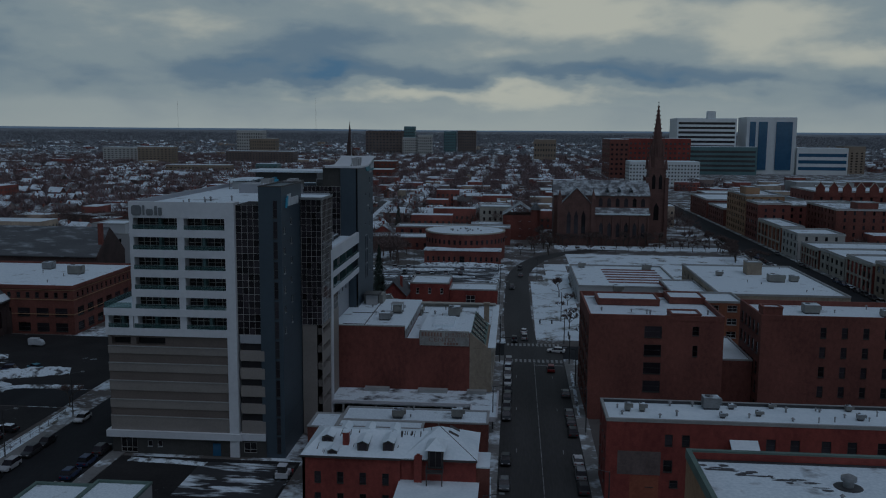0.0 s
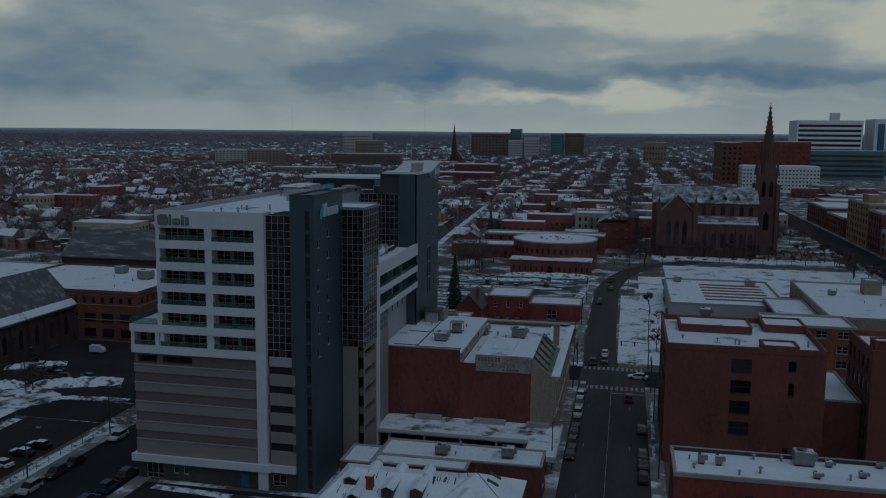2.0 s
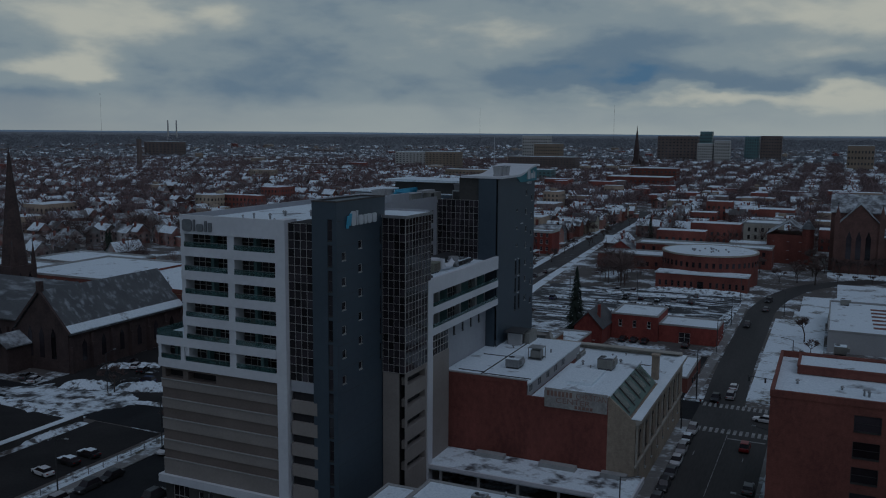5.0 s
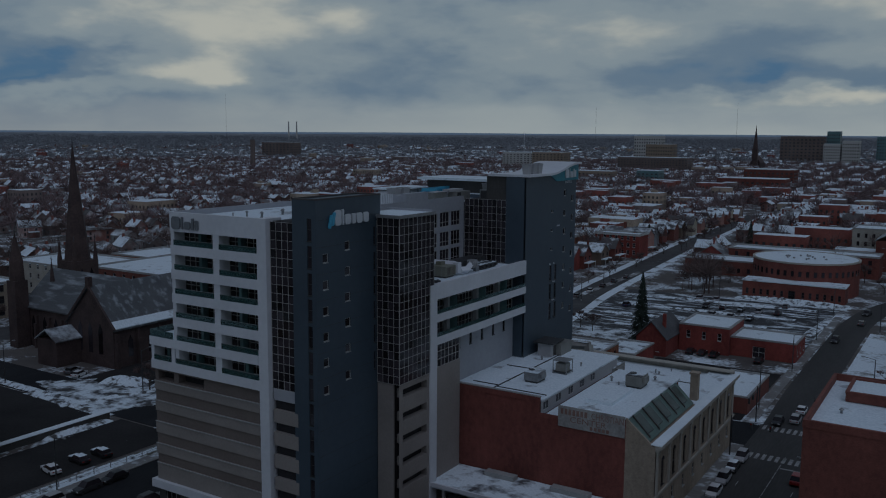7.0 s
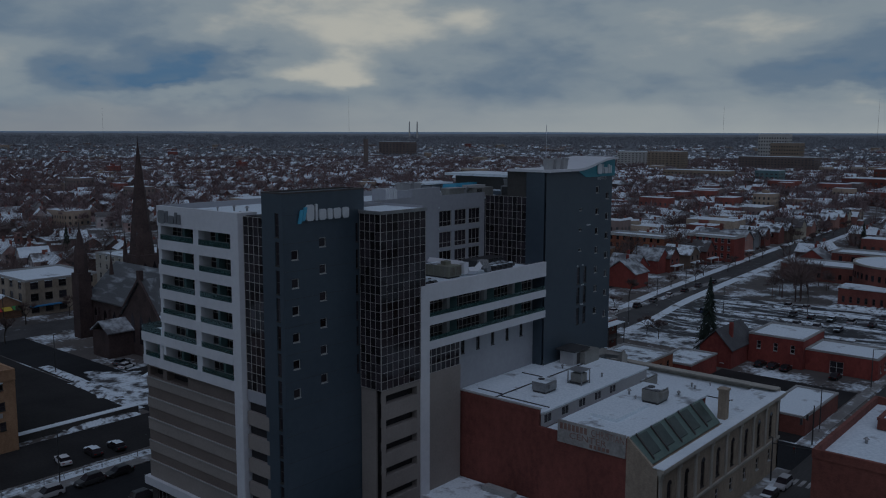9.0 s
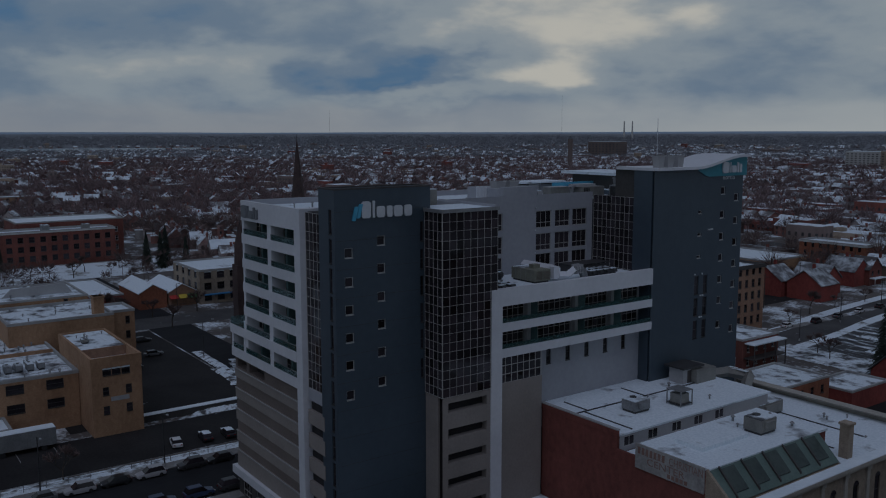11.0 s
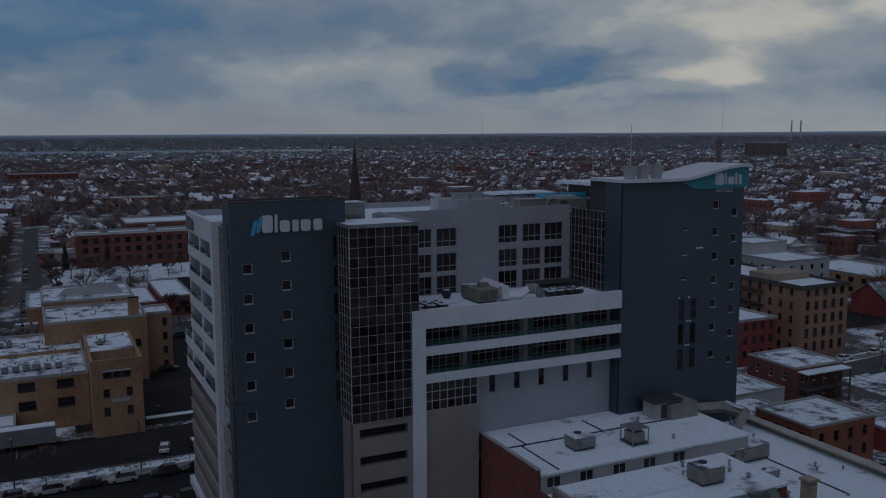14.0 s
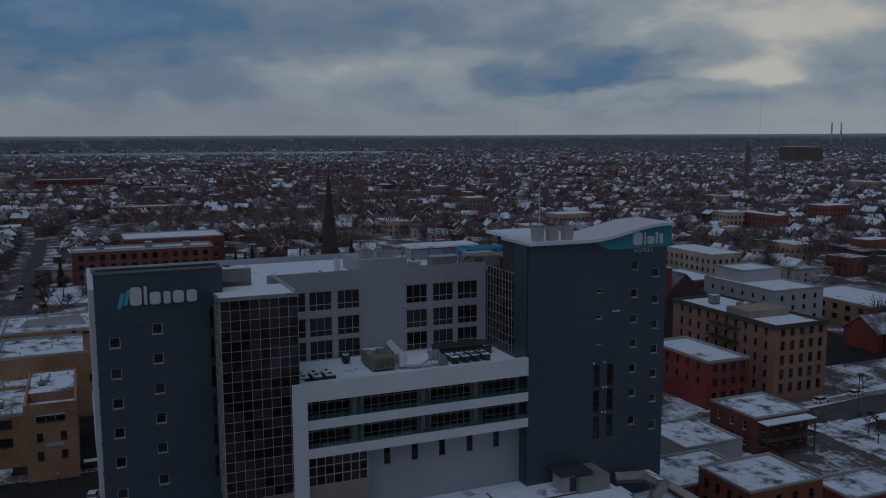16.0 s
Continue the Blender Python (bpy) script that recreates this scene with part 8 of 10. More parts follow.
# compact white loader by the tower, and a trailer by the depot
ld = thing("loader", (-37.2, 134.5, 0.03), "compact white loader parked in the snow", "loader")
part("chassis", Shape().box(-38.3, -36.2, 133.3, 135.9, 0.35, 1.2), PANEL_WHITE, ld)
part("cab", Shape().box(-37.9, -36.6, 133.6, 135.0, 1.2, 2.3), METAL_DARK, ld)
part("cab_roof", Shape().box(-38.0, -36.5, 133.5, 135.1, 2.3, 2.4), PANEL_WHITE, ld)
part("bucket", Shape().box(-38.4, -36.1, 136.2, 137.0, 0.05, 0.6), CARS[5].children[0].data.materials[0], ld)
part("arm", Shape().bar((-38.2, 133.8, 1.5), (-38.2, 136.4, 0.5), 0.1).bar((-36.3, 133.8, 1.5), (-36.3, 136.4, 0.5), 0.1), PANEL_WHITE, ld)
for x in (-38.4, -36.1):
    for y in (133.8, 135.3):
        part("wheel", Shape().bar((x - 0.15, y, 0.38), (x + 0.15, y, 0.38), 0.38, 12), RUBBER, ld)
tr = thing("trailer", (-107.0, 119.0, 0.03), "grey box trailer parked beside the tan building", "trailer")
part("box", Shape().box(-108.8, -106.2, 113.0, 124.5, 0.9, 3.8), METAL_GREY, tr)
part("snow_cap", Shape().box(-108.7, -106.3, 113.1, 124.4, 3.8, 3.9), SNOW, tr)
for y in (114.5, 116.0, 122.5):
    part("axle", Shape().bar((-108.9, y, 0.48), (-106.1, y, 0.48), 0.45, 10), RUBBER, tr)
cn = thing("loading_ramp", (-110.2, 152.0, 0.03), "long low retaining wall and canopy edged with snow", "wall")
part("wall", Shape().box(-112.0, -110.6, 140.5, 164.5, 0.0, 1.3), BASE_DARK, cn)
part("snow_cap", Shape().box(-112.1, -110.5, 140.4, 164.6, 1.3, 1.42), SNOW, cn)


# ---- lamps, signals, poles ----
def street_lamp(h=9.0, reach=2.2):
    e = thing("street_lamp", (0, 0, 0), "dark steel street lamp with a single arm", "street lamp", "street lamps")
    part("pole", Shape().tube(0, 0, 0, h, 0.13, 0.08, 8), METAL_DARK, e)
    part("arm", Shape().bar((0, 0, h - 0.1), (reach, 0, h + 0.35), 0.06), METAL_DARK, e)
    part("lamp_head", Shape().box(reach - 0.1, reach + 0.6, -0.15, 0.15, h + 0.28, h + 0.45), METAL_GREY, e)
    part("base", Shape().tube(0, 0, 0, 0.6, 0.22, 0.18, 8), CONCRETE, e)
    return e


LAMP = street_lamp()
LAMP.matrix_basis = pose(-86.6, 136.8, 0.15, 0, 0, 0)
for x, y, a in ((-86.6, 118, 0), (-87, 96, 0), (-86.6, 160, 0), (-86.6, 188, 0), (-69.5, 150, 180), (-3.4, 110, 0), (-3.4, 160, 0), (14.2, 120, 180), (14.2, 160, 180), (14.2, 190, 180), (-4.4, 240, 0), (-4.4, 275, 0), (-4.6, 310, 0), (14.6, 260, 180), (9.0, 330, 180), (-6, 350, 0), (-76, 300, 0), (-82, 330, 0), (-86, 360, 0),
                (108.5, 260, 0), (108.5, 300, 0), (108.5, 340, 0), (108.5, 380, 0), (127.3, 280, 180), (127.3, 320, 180), (127.3, 360, 180), (127.3, 400, 180), (-95, 200, 90), (-120, 180, 90), (-60, 330, 0), (-40, 345, 0), (-150, 167, 90), (-190, 150, 0), (-207, 180, 0)):
    copy_thing(LAMP, pose(x, y, 0.1, 0, 0, a))


def traffic_light():
    e = thing("traffic_light", (0, 0, 0), "traffic signal on a dark mast arm", "traffic light", "traffic signals")
    part("pole", Shape().tube(0, 0, 0, 7.2, 0.14, 0.1, 8), METAL_DARK, e)
    part("arm", Shape().bar((0, 0, 6.2), (7.0, 0, 6.6), 0.07), METAL_DARK, e)
    for x in (3.4, 6.6):
        part("signal_head", Shape().box(x - 0.18, x + 0.18, -0.2, 0.14, 5.4, 6.45), METAL_DARK, e)
        part("red_lens", Shape().box(x - 0.12, x + 0.12, -0.23, -0.2, 6.1, 6.35), LAMP_RED, e)
    return e


TL = traffic_light()
TL.matrix_basis = pose(14.0, 231.8, 0.15, 0, 0, 180)
for x, y, a in ((-3.0, 211.0, 0), (14.2, 211.5, 90), (-3.2, 232.0, 270)):
    copy_thing(TL, pose(x, y, 0.15, 0, 0, a))
for i in range(8):
    e = thing("utility_pole", (-100.0 - 7 * i, 300.0 + 30 * i, 0), "wooden utility pole with a crossarm", "pole", "utility poles")
    x, y = -100.0 - 7 * i, 300.0 + 30 * i
    part("pole", Shape().tube(x, y, 0, 11, 0.16, 0.1, 7), BARK, e)
    part("crossarm", Shape().box(x - 1.2, x + 1.2, y - 0.06, y + 0.06, 9.9, 10.05), BARK, e)
fence = thing("fence", (-88.6, 115.0, 0.1), "low wire fence along the snowy verge", "fence")
for i in range(30):
    part("post", Shape().box(-88.65, -88.55, 68 + 3.2 * i, 68.1 + 3.2 * i, 0.05, 1.25), METAL_GREY, fence)
part("rail", Shape().box(-88.63, -88.58, 68, 161, 1.15, 1.2).box(-88.63, -88.58, 68, 161, 0.6, 0.64), METAL_GREY, fence)

tk = thing("box_van", (-125.0, 213.6, 0.0), "small white box van parked in the snowy lot", "van")
part("cargo_box", Shape().box(-126.5, -124.0, 212.8, 214.4, 0.55, 2.2), SIGN_WHITE, tk)
part("cab", Shape().solid([(x, y, z) for y in (212.85, 214.35) for x, z in ((-123.98, 0.5), (-122.7, 0.5), (-122.7, 1.1), (-123.2, 1.8), (-123.98, 1.8))], [(0, 1, 2, 3, 4), (9, 8, 7, 6, 5), (0, 5, 6, 1), (1, 6, 7, 2), (2, 7, 8, 3), (3, 8, 9, 4), (4, 9, 5, 0)]), SIGN_WHITE, tk)
part("chassis", Shape().box(-126.4, -122.8, 213.1, 214.1, 0.3, 0.49), METAL_DARK, tk)
for x in (-125.9, -123.3):
    for y in (212.9, 214.1):
        part("wheel", Shape().bar((x, y, 0.32), (x, y + 0.2, 0.32), 0.32, 12), METAL_DARK, tk)

# ---- roof equipment ----
for x, y, z, w, d, h in ((-27.4, 182.6, 16.55, 2.4, 3.0, 1.6), (-12.9, 189.6, 16.3, 2.6, 3.2, 1.9), (-32.4, 206.4, 12.7, 3.0, 3.4, 2.2), (-22.9, 205.6, 12.7, 2.2, 5.8, 2.0), (-26.9, 200.7, 12.7, 0.8, 0.8, 2.2), (-26.0, 203.2, 12.7, 0.8, 0.8, 1.8), (-24.2, 198.8, 12.7, 1.0, 0.8, 1.4),
                         (-17.0, 203.0, 12.7, 1.2, 3.6, 1.0), (-20.0, 148.5, 6.4, 2.0, 1.6, 1.4), (-9.5, 149.5, 6.4, 2.0, 1.6, 1.6), (-44.6, 158.2, 43.95, 2.4, 5.2, 2.7),
                         
                         (32.2, 139.2, 12.85, 2.6, 2.0, 1.9), (18.6, 136.4, 12.85, 0.9, 0.9, 1.3), (20.9, 136.4, 12.85, 0.9, 0.9, 1.3), (33.0, 134.4, 12.85, 0.9, 0.8, 0.8), (38.9, 135.9, 12.85, 0.9, 0.8, 0.8), (35.4, 139.0, 12.85, 0.9, 0.8, 0.8), (54.2, 135.4, 12.85, 1.0, 0.9, 1.0), (54.0, 139.8, 12.85, 0.9, 0.9, 0.9), (42.0, 140.0, 12.85, 0.9, 0.7, 0.7),
                         (24.0, 200.0, 20.5, 2.0, 2.0, 1.5), (86.0, 290.0, 8.7, 5.0, 3.5, 2.5), (92.0, 291.0, 8.7, 2.5, 2.5, 2.0), (70.0, 300.0, 8.7, 2.0, 2.0, 1.5), (50.0, 330.0, 5.4, 3.0, 3.0, 2.2), (26.0, 334.0, 5.4, 2.5, 2.5, 1.8), (39.0, 66.0, 28.4, 3.0, 2.5, 1.8),
                         (-132.0, 250.0, 13.2, 4.0, 3.0, 2.6), (-145.0, 258.0, 13.2, 3.0, 3.0, 2.2), (-112.0, 299.0, 17.6, 3.0, 2.4, 1.8), (-121.0, 297.0, 17.6, 2.4, 2.0, 2.4), *[(-124.2, 116.4 + 1.9 * i, 10.0, 2.6, 1.2, 1.3) for i in range(6)], *[(-147.0, 113.4 + 1.7 * i, 10.0, 2.4, 1.1, 1.2) for i in range(3)], *[(-160.5, 118.5 + 1.8 * i, 9.9, 2.0, 1.2, 2.2) for i in range(3)], (-122.0, 133.5, 14.2, 1.6, 1.2, 0.8),
                         (-176.0, 133.0, 15.8, 3.0, 2.4, 1.4), (-198.0, 136.0, 10.5, 3.0, 2.4, 1.6), (60.0, 178.0, 21.1, 3.0, 2.5, 1.8), (74.0, 176.0, 21.1, 2.0, 2.0, 1.4), (-340.0, 150.0, 13.8, 4.0, 3.0, 2.4), (-341.0, 170.0, 13.8, 4.0, 3.0, 2.4), (-340.0, 186.0, 13.8, 3.0, 3.0, 2.0)):
    hvac(x, y, z, w, d, h, (METAL_BEIGE, METAL_GREY)[int(x * 7) % 2])
rv = random.Random(5)
for x0, x1, y0, y1, z, n in ((17, 60, 133, 140, 12.85, 16), (-34, -24, 178, 196, 16.55, 3), (-18, -10, 187, 196, 16.3, 5), (-30, -8, 199, 214, 12.7, 6), (-155, -118, 111, 129, 10.0, 22), (-132, -117, 132, 139, 14.2, 4), (-62, -50, 146, 172, 43.9, 8), (18, 40, 172, 184, 20.5, 7), (50, 100, 172, 184, 21.1, 8), (64, 96, 268, 318, 8.7, 8), (20, 60, 58, 73, 28.4, 4), (-163, -146, 126, 144, 14.5, 7), (-185, -166, 126, 142, 15.8, 5), (-168, -125, 230, 265, 13.2, 8), (-28, -6, 148, 153, 6.4, 3)):
    for _ in range(n):
        vent(rv.uniform(x0, x1), rv.uniform(y0, y1), z, rv.uniform(0.35, 0.8), rv.uniform(0.15, 0.28))
# gear on the tower's lower roof
dk = thing("roof_duct", (-41.0, 181.0, 33.1), "bent white sheet-metal duct on the lower roof", "duct")
part("duct_run", Shape().bar((-47.9, 180.0, 34.5), (-40.2, 178.9, 34.75), 0.62, 4), PANEL_WHITE, dk)
part("duct_run", Shape().box(-40.4, -39.4, 178.3, 179.3, 33.5, 35.2), PANEL_WHITE, dk)
part("duct_run", Shape().bar((-39.6, 179.3, 33.85), (-39.2, 180.8, 33.75), 0.6, 4).bar((-39.2, 180.6, 33.75), (-39.4, 182.3, 34.55), 0.6, 4), PANEL_WHITE, dk)
part("duct_bend", Shape().bar((-39.4, 182.0, 34.5), (-39.4, 183.3, 34.55), 0.62, 6).bar((-39.4, 183.2, 34.55), (-39.5, 184.2, 33.9), 0.6, 6).bar((-39.5, 184.1, 34.0), (-39.5, 184.4, 33.1), 0.6, 6), METAL_GREY, dk, "ribbed elbow")
for y in (182.4, 182.9, 183.4):
    part("duct_band", Shape().box(-40.1, -38.75, y - 0.04, y + 0.04, 33.9, 35.2), PANEL_LIGHT, dk)
part("duct_leg", Shape().box(-46.0, -45.7, 179.5, 179.8, 33.1, 34.2).box(-42.8, -42.5, 179.0, 179.3, 33.1, 34.3), METAL_GREY, dk)
ou = thing("air_handler", (-42.1, 176.4, 33.1), "large olive air handler with a brown louvred end", "air handler", "rooftop units")
part("curb", Shape().box(-44.4, -39.8, 175.0, 177.6, 33.1, 33.35), METAL_DARK, ou)
part("cabinet", Shape().box(-44.6, -39.6, 174.8, 177.8, 33.35, 34.95), METAL_OLIVE, ou)
for k in range(4):
    part("cabinet_seam", Shape().box(-43.7 + 1.1 * k, -43.62 + 1.1 * k, 174.76, 174.798, 33.4, 34.9), METAL_BEIGE, ou)
part("louvre_frame", Shape().box(-39.598, -39.5, 174.9, 177.7, 33.4, 33.55).box(-39.598, -39.5, 174.9, 177.7, 34.75, 34.9).box(-39.598, -39.5, 174.9, 175.05, 33.55, 34.75).box(-39.598, -39.5, 177.55, 177.7, 33.55, 34.75).box(-39.598, -39.5, 176.2, 176.35, 33.55, 34.75), METAL_OLIVE, ou)
for k in range(7):
    part("louvre", Shape().box(-39.596, -39.54, 175.05, 177.55, 33.58 + 0.17 * k, 33.66 + 0.17 * k), METAL_BROWN, ou, "brown louvre")
part("hood", Shape().box(-42.2, -41.2, 176.0, 177.2, 34.952, 35.5), METAL_OLIVE, ou)
part("snow_cap", Shape().box(-44.5, -42.4, 174.9, 177.7, 34.955, 35.0), ROOF_THIN, ou, "thin layer of snow")
ps = thing("plant_screen", (-43.6, 187.6, 33.1), "dark flat-topped plant screen behind rooftop condensers", "screen")
part("screen_wall", Shape().box(-45.2, -45.0, 185.0, 192.6, 33.1, 34.35).box(-45.0, -42.4, 185.0, 185.2, 33.1, 34.35).box(-42.6, -42.4, 185.2, 192.6, 33.1, 34.2), METAL_DARK, ps)
part("screen_top", Shape().box(-45.3, -42.3, 184.9, 192.7, 34.355, 34.45), METAL_DARK, ps)
for i in range(8):
    hvac(-41.3 + (i % 2) * 1.5, 186.0 + (i // 2) * 1.45, 33.1, 1.1, 1.1, 0.8, METAL_DARK, "small dark condenser in a rooftop row")
for i in range(6):
    hvac(-39.4 + (i % 2) * 1.5, 165.6 + (i // 2) * 1.6, 33.1, 1.15, 1.2, 0.85, METAL_DARK, "small dark condenser in a rooftop row")
hvac(-45.4, 173.0, 33.1, 0.9, 0.9, 1.1, METAL_DARK, "small dark condenser beside the air handler")


def fan_box(x, y, z, w, d, h, material):
    """A square exhaust housing that flares towards its rim, open at the top."""
    e = thing("exhaust_fan", (x, y, z), "square pale exhaust fan housing on the roof", "fan housing", "exhaust fans")
    b = Shape()
    lo = [(x - w * 0.44, y - d * 0.44), (x + w * 0.44, y - d * 0.44), (x + w * 0.44, y + d * 0.44), (x - w * 0.44, y + d * 0.44)]
    hi = [(x - w / 2, y - d / 2), (x + w / 2, y - d / 2), (x + w / 2, y + d / 2), (x - w / 2, y + d / 2)]
    b.solid([(p, q, z) for p, q in lo] + [(p, q, z + h * 0.85) for p, q in hi], [(3, 2, 1, 0), (4, 5, 6, 7), (0, 1, 5, 4), (1, 2, 6, 5), (2, 3, 7, 6), (3, 0, 4, 7)])
    part("housing", b, material, e)
    part("rim", Shape().box(x - w / 2 - 0.06, x + w / 2 + 0.06, y - d / 2 - 0.06, y + d / 2 + 0.06, z + h * 0.852, z + h), material, e)
    part("grille", Shape().box(x - w * 0.4, x + w * 0.4, y - d * 0.4, y + d * 0.4, z + h + 0.004, z + h + 0.03), METAL_DARK, e)
    return e


for y in (196.1, 198.25, 200.5):
    part("plinth", Shape().box(-36.8, -35.8, y - 0.6, y + 0.6, 48.9, 49.4), PANEL_LIGHT, fan_box(-36.3, y, 49.4, 1.25, 1.4, 1.3, PANEL_LIGHT))
for y in (178.1, 180.7):
    fan_box(-51.9, y, 45.8, 1.7, 1.8, 1.0, PANEL_LIGHT)
fan_box(-44.3, 196.6, 46.0, 1.6, 1.6, 1.1, METAL_GREY)
fan_box(-42.2, 196.6, 46.0, 1.6, 1.6, 0.9, METAL_BEIGE)
gd = thing("duct_gantry", (-27.0, 212.0, 12.7), "galvanised duct gantry on the theatre roof", "duct")
part("duct_run", Shape().bar((-35.2, 208.0, 15.6), (-34.2, 212.0, 15.6), 0.85, 4), METAL_BEIGE, gd)
part("duct_run", Shape().bar((-34.6, 212.0, 15.6), (-30.4, 213.0, 15.6), 0.85, 4), METAL_BEIGE, gd)
part("duct_bend", Shape().bar((-30.8, 213.0, 15.6), (-29.4, 210.0, 14.4), 0.85, 4).bar((-29.5, 210.2, 14.6), (-29.4, 208.8, 12.7), 0.95, 4), METAL_BEIGE, gd)
part("duct_snow", Shape().box(-34.4, -30.8, 212.1, 213.0, 16.25, 16.36), SNOW, gd)
part("duct_leg", Shape().box(-33.0, -32.8, 212.2, 212.4, 12.7, 15.2).box(-31.2, -31.0, 212.6, 212.8, 12.7, 15.2), METAL_GREY, gd)
FLAG = (-37.35, 196.95, 48.88)
fp = thing("flagpole", FLAG, "thin white flagpole on the hotel roof", "flagpole")
part("pole", Shape().tube(FLAG[0], FLAG[1], FLAG[2], FLAG[2] + 7.3, 0.08, 0.04, 6), SIGN_WHITE, fp)
part("foot", Shape().tube(FLAG[0], FLAG[1], FLAG[2], FLAG[2] + 0.3, 0.2, 0.15, 8), METAL_GREY, fp)
bx = thing("roof_plant", (-56.0, 198.0, 43.9), "light blue open plant frame on the tower roof", "plant frame")
part("frame_beam", Shape().box(-56.8, -56.4, 193.8, 203.0, 45.35, 45.85).box(-56.4, -53.6, 193.8, 194.1, 45.35, 45.85), SKY_BLUE, bx)
for y in (193.8, 196.0, 198.2, 200.4, 202.6):
    part("frame_post", Shape().box(-56.78, -56.42, y, y + 0.35, 43.9, 45.348), SKY_BLUE, bx)
part("frame_wall", Shape().box(-57.2, -56.9, 194.0, 203.0, 43.9, 45.3), SKY_BLUE, bx)
ah = thing("air_handler", (-49.9, 194.6, 43.9), "pale air handler with a curved duct on the tower roof", "air handler", "rooftop units")
part("cabinet", Shape().box(-51.6, -48.6, 192.8, 197.6, 43.9, 45.55), METAL_BEIGE, ah)
part("duct_top", Shape().box(-51.2, -49.4, 192.2, 196.4, 45.552, 45.95), PANEL_LIGHT, ah)
part("duct_nose", Shape().bar((-50.3, 192.4, 45.6), (-50.3, 191.7, 45.2), 0.5, 8).bar((-50.3, 191.8, 45.25), (-50.3, 191.5, 43.9), 0.5, 8), METAL_GREY, ah, "curved metal cowl")
for k in range(4):
    part("vent_slat", Shape().box(-48.598, -48.5, 193.1 + 0.32 * k, 193.24 + 0.32 * k, 44.2, 45.4), METAL_DARK, ah)
ub = thing("air_handler", (-50.5, 188.8, 43.9), "low pale air handler behind the roof parapet", "air handler", "rooftop units")
part("cabinet", Shape().box(-51.4, -49.6, 186.9, 190.7, 43.9, 45.6), METAL_BEIGE, ub)
part("cabinet_lid", Shape().box(-51.5, -49.5, 186.8, 190.8, 45.602, 45.7), PANEL_LIGHT, ub)
hvac(-50.6, 184.6, 43.9, 1.2, 1.5, 1.25, PANEL_LIGHT, "small white rooftop unit behind the parapet")
lb = thing("louvred_plant_box", (-42.4, 195.9, 44.2), "pair of dark louvred plant boxes in a pale frame", "plant box")
for x in (-45.0, -42.15):
    part("louvre_panel", Shape().box(x, x + 2.6, 195.2, 198.0, 44.2, 45.8), METAL_DARK, lb)
    for k in range(5):
        part("louvre", Shape().box(x + 0.1, x + 2.5, 195.12, 195.198, 44.35 + 0.28 * k, 44.5 + 0.28 * k), METAL_DARK, lb)
part("frame", Shape().box(-45.15, -45.004, 195.1, 198.0, 44.2, 45.9).box(-42.35, -42.2, 195.1, 195.19, 44.2, 45.9).box(-45.15, -39.5, 195.1, 198.0, 45.802, 45.98), METAL_GREY, lb)
cy = thing("roof_canopy", (-60.0, 192.0, 43.9), "flat white plant canopy on thin posts", "canopy")
part("canopy_top", Shape().box(-63.0, -58.2, 187.0, 198.2, 45.75, 46.0), ROOF_SNOW, cy)
for x in (-62.7, -58.5):
    for y in (187.3, 190.0, 192.6, 195.2, 197.8):
        part("post", Shape().box(x - 0.1, x + 0.1, y - 0.1, y + 0.1, 43.9, 45.748), METAL_GREY, cy)
part("louvre_wall", Shape().box(-62.2, -59.0, 187.6, 197.6, 43.9, 45.5), PANEL_LIGHT, cy)
lv = thing("louvre_screen", (-49.2, 173.6, 43.9), "short white louvred roof screen", "screen")
for i in range(7):
    part("louvre", Shape().box(-49.0 - 0.35 * i, -48.85 - 0.35 * i, 173.3, 173.5, 43.9, 46.2), PANEL_WHITE, lv)


# pale plant shed with an overhanging roof, and a framed unit beside it
sh = thing("plant_shed", (-32.8, 201.5, 16.55), "pale plant shed with an overhanging roof on the theatre", "shed")
part("shed_wall", Shape().box(-34.2, -31.6, 197.6, 201.2, 16.55, 18.9), PANEL_LIGHT, sh)
part("shed_roof", Shape().box(-34.8, -31.0, 197.0, 201.8, 18.9, 19.15), METAL_DARK, sh)
part("shed_door", Shape().box(-31.59, -31.55, 198.6, 199.6, 16.6, 18.5), TRIM_DARK, sh)
fu = thing("framed_condenser", (-25.7, 189.6, 16.55), "condenser in an open galvanised frame on the roof", "air handler")
for x in (-26.9, -24.5):
    for y in (188.4, 190.8):
        part("frame_post", Shape().box(x - 0.06, x + 0.06, y - 0.06, y + 0.06, 16.55, 18.7), METAL_GREY, fu)
part("frame_top", Shape().box(-27.0, -24.4, 188.3, 190.9, 18.7, 18.8), METAL_GREY, fu)
part("cabinet", Shape().box(-26.6, -24.8, 188.7, 190.5, 16.9, 18.2), METAL_BEIGE, fu)
part("frame_deck", Shape().box(-26.9, -24.5, 188.4, 190.8, 16.8, 16.9), METAL_DARK, fu)


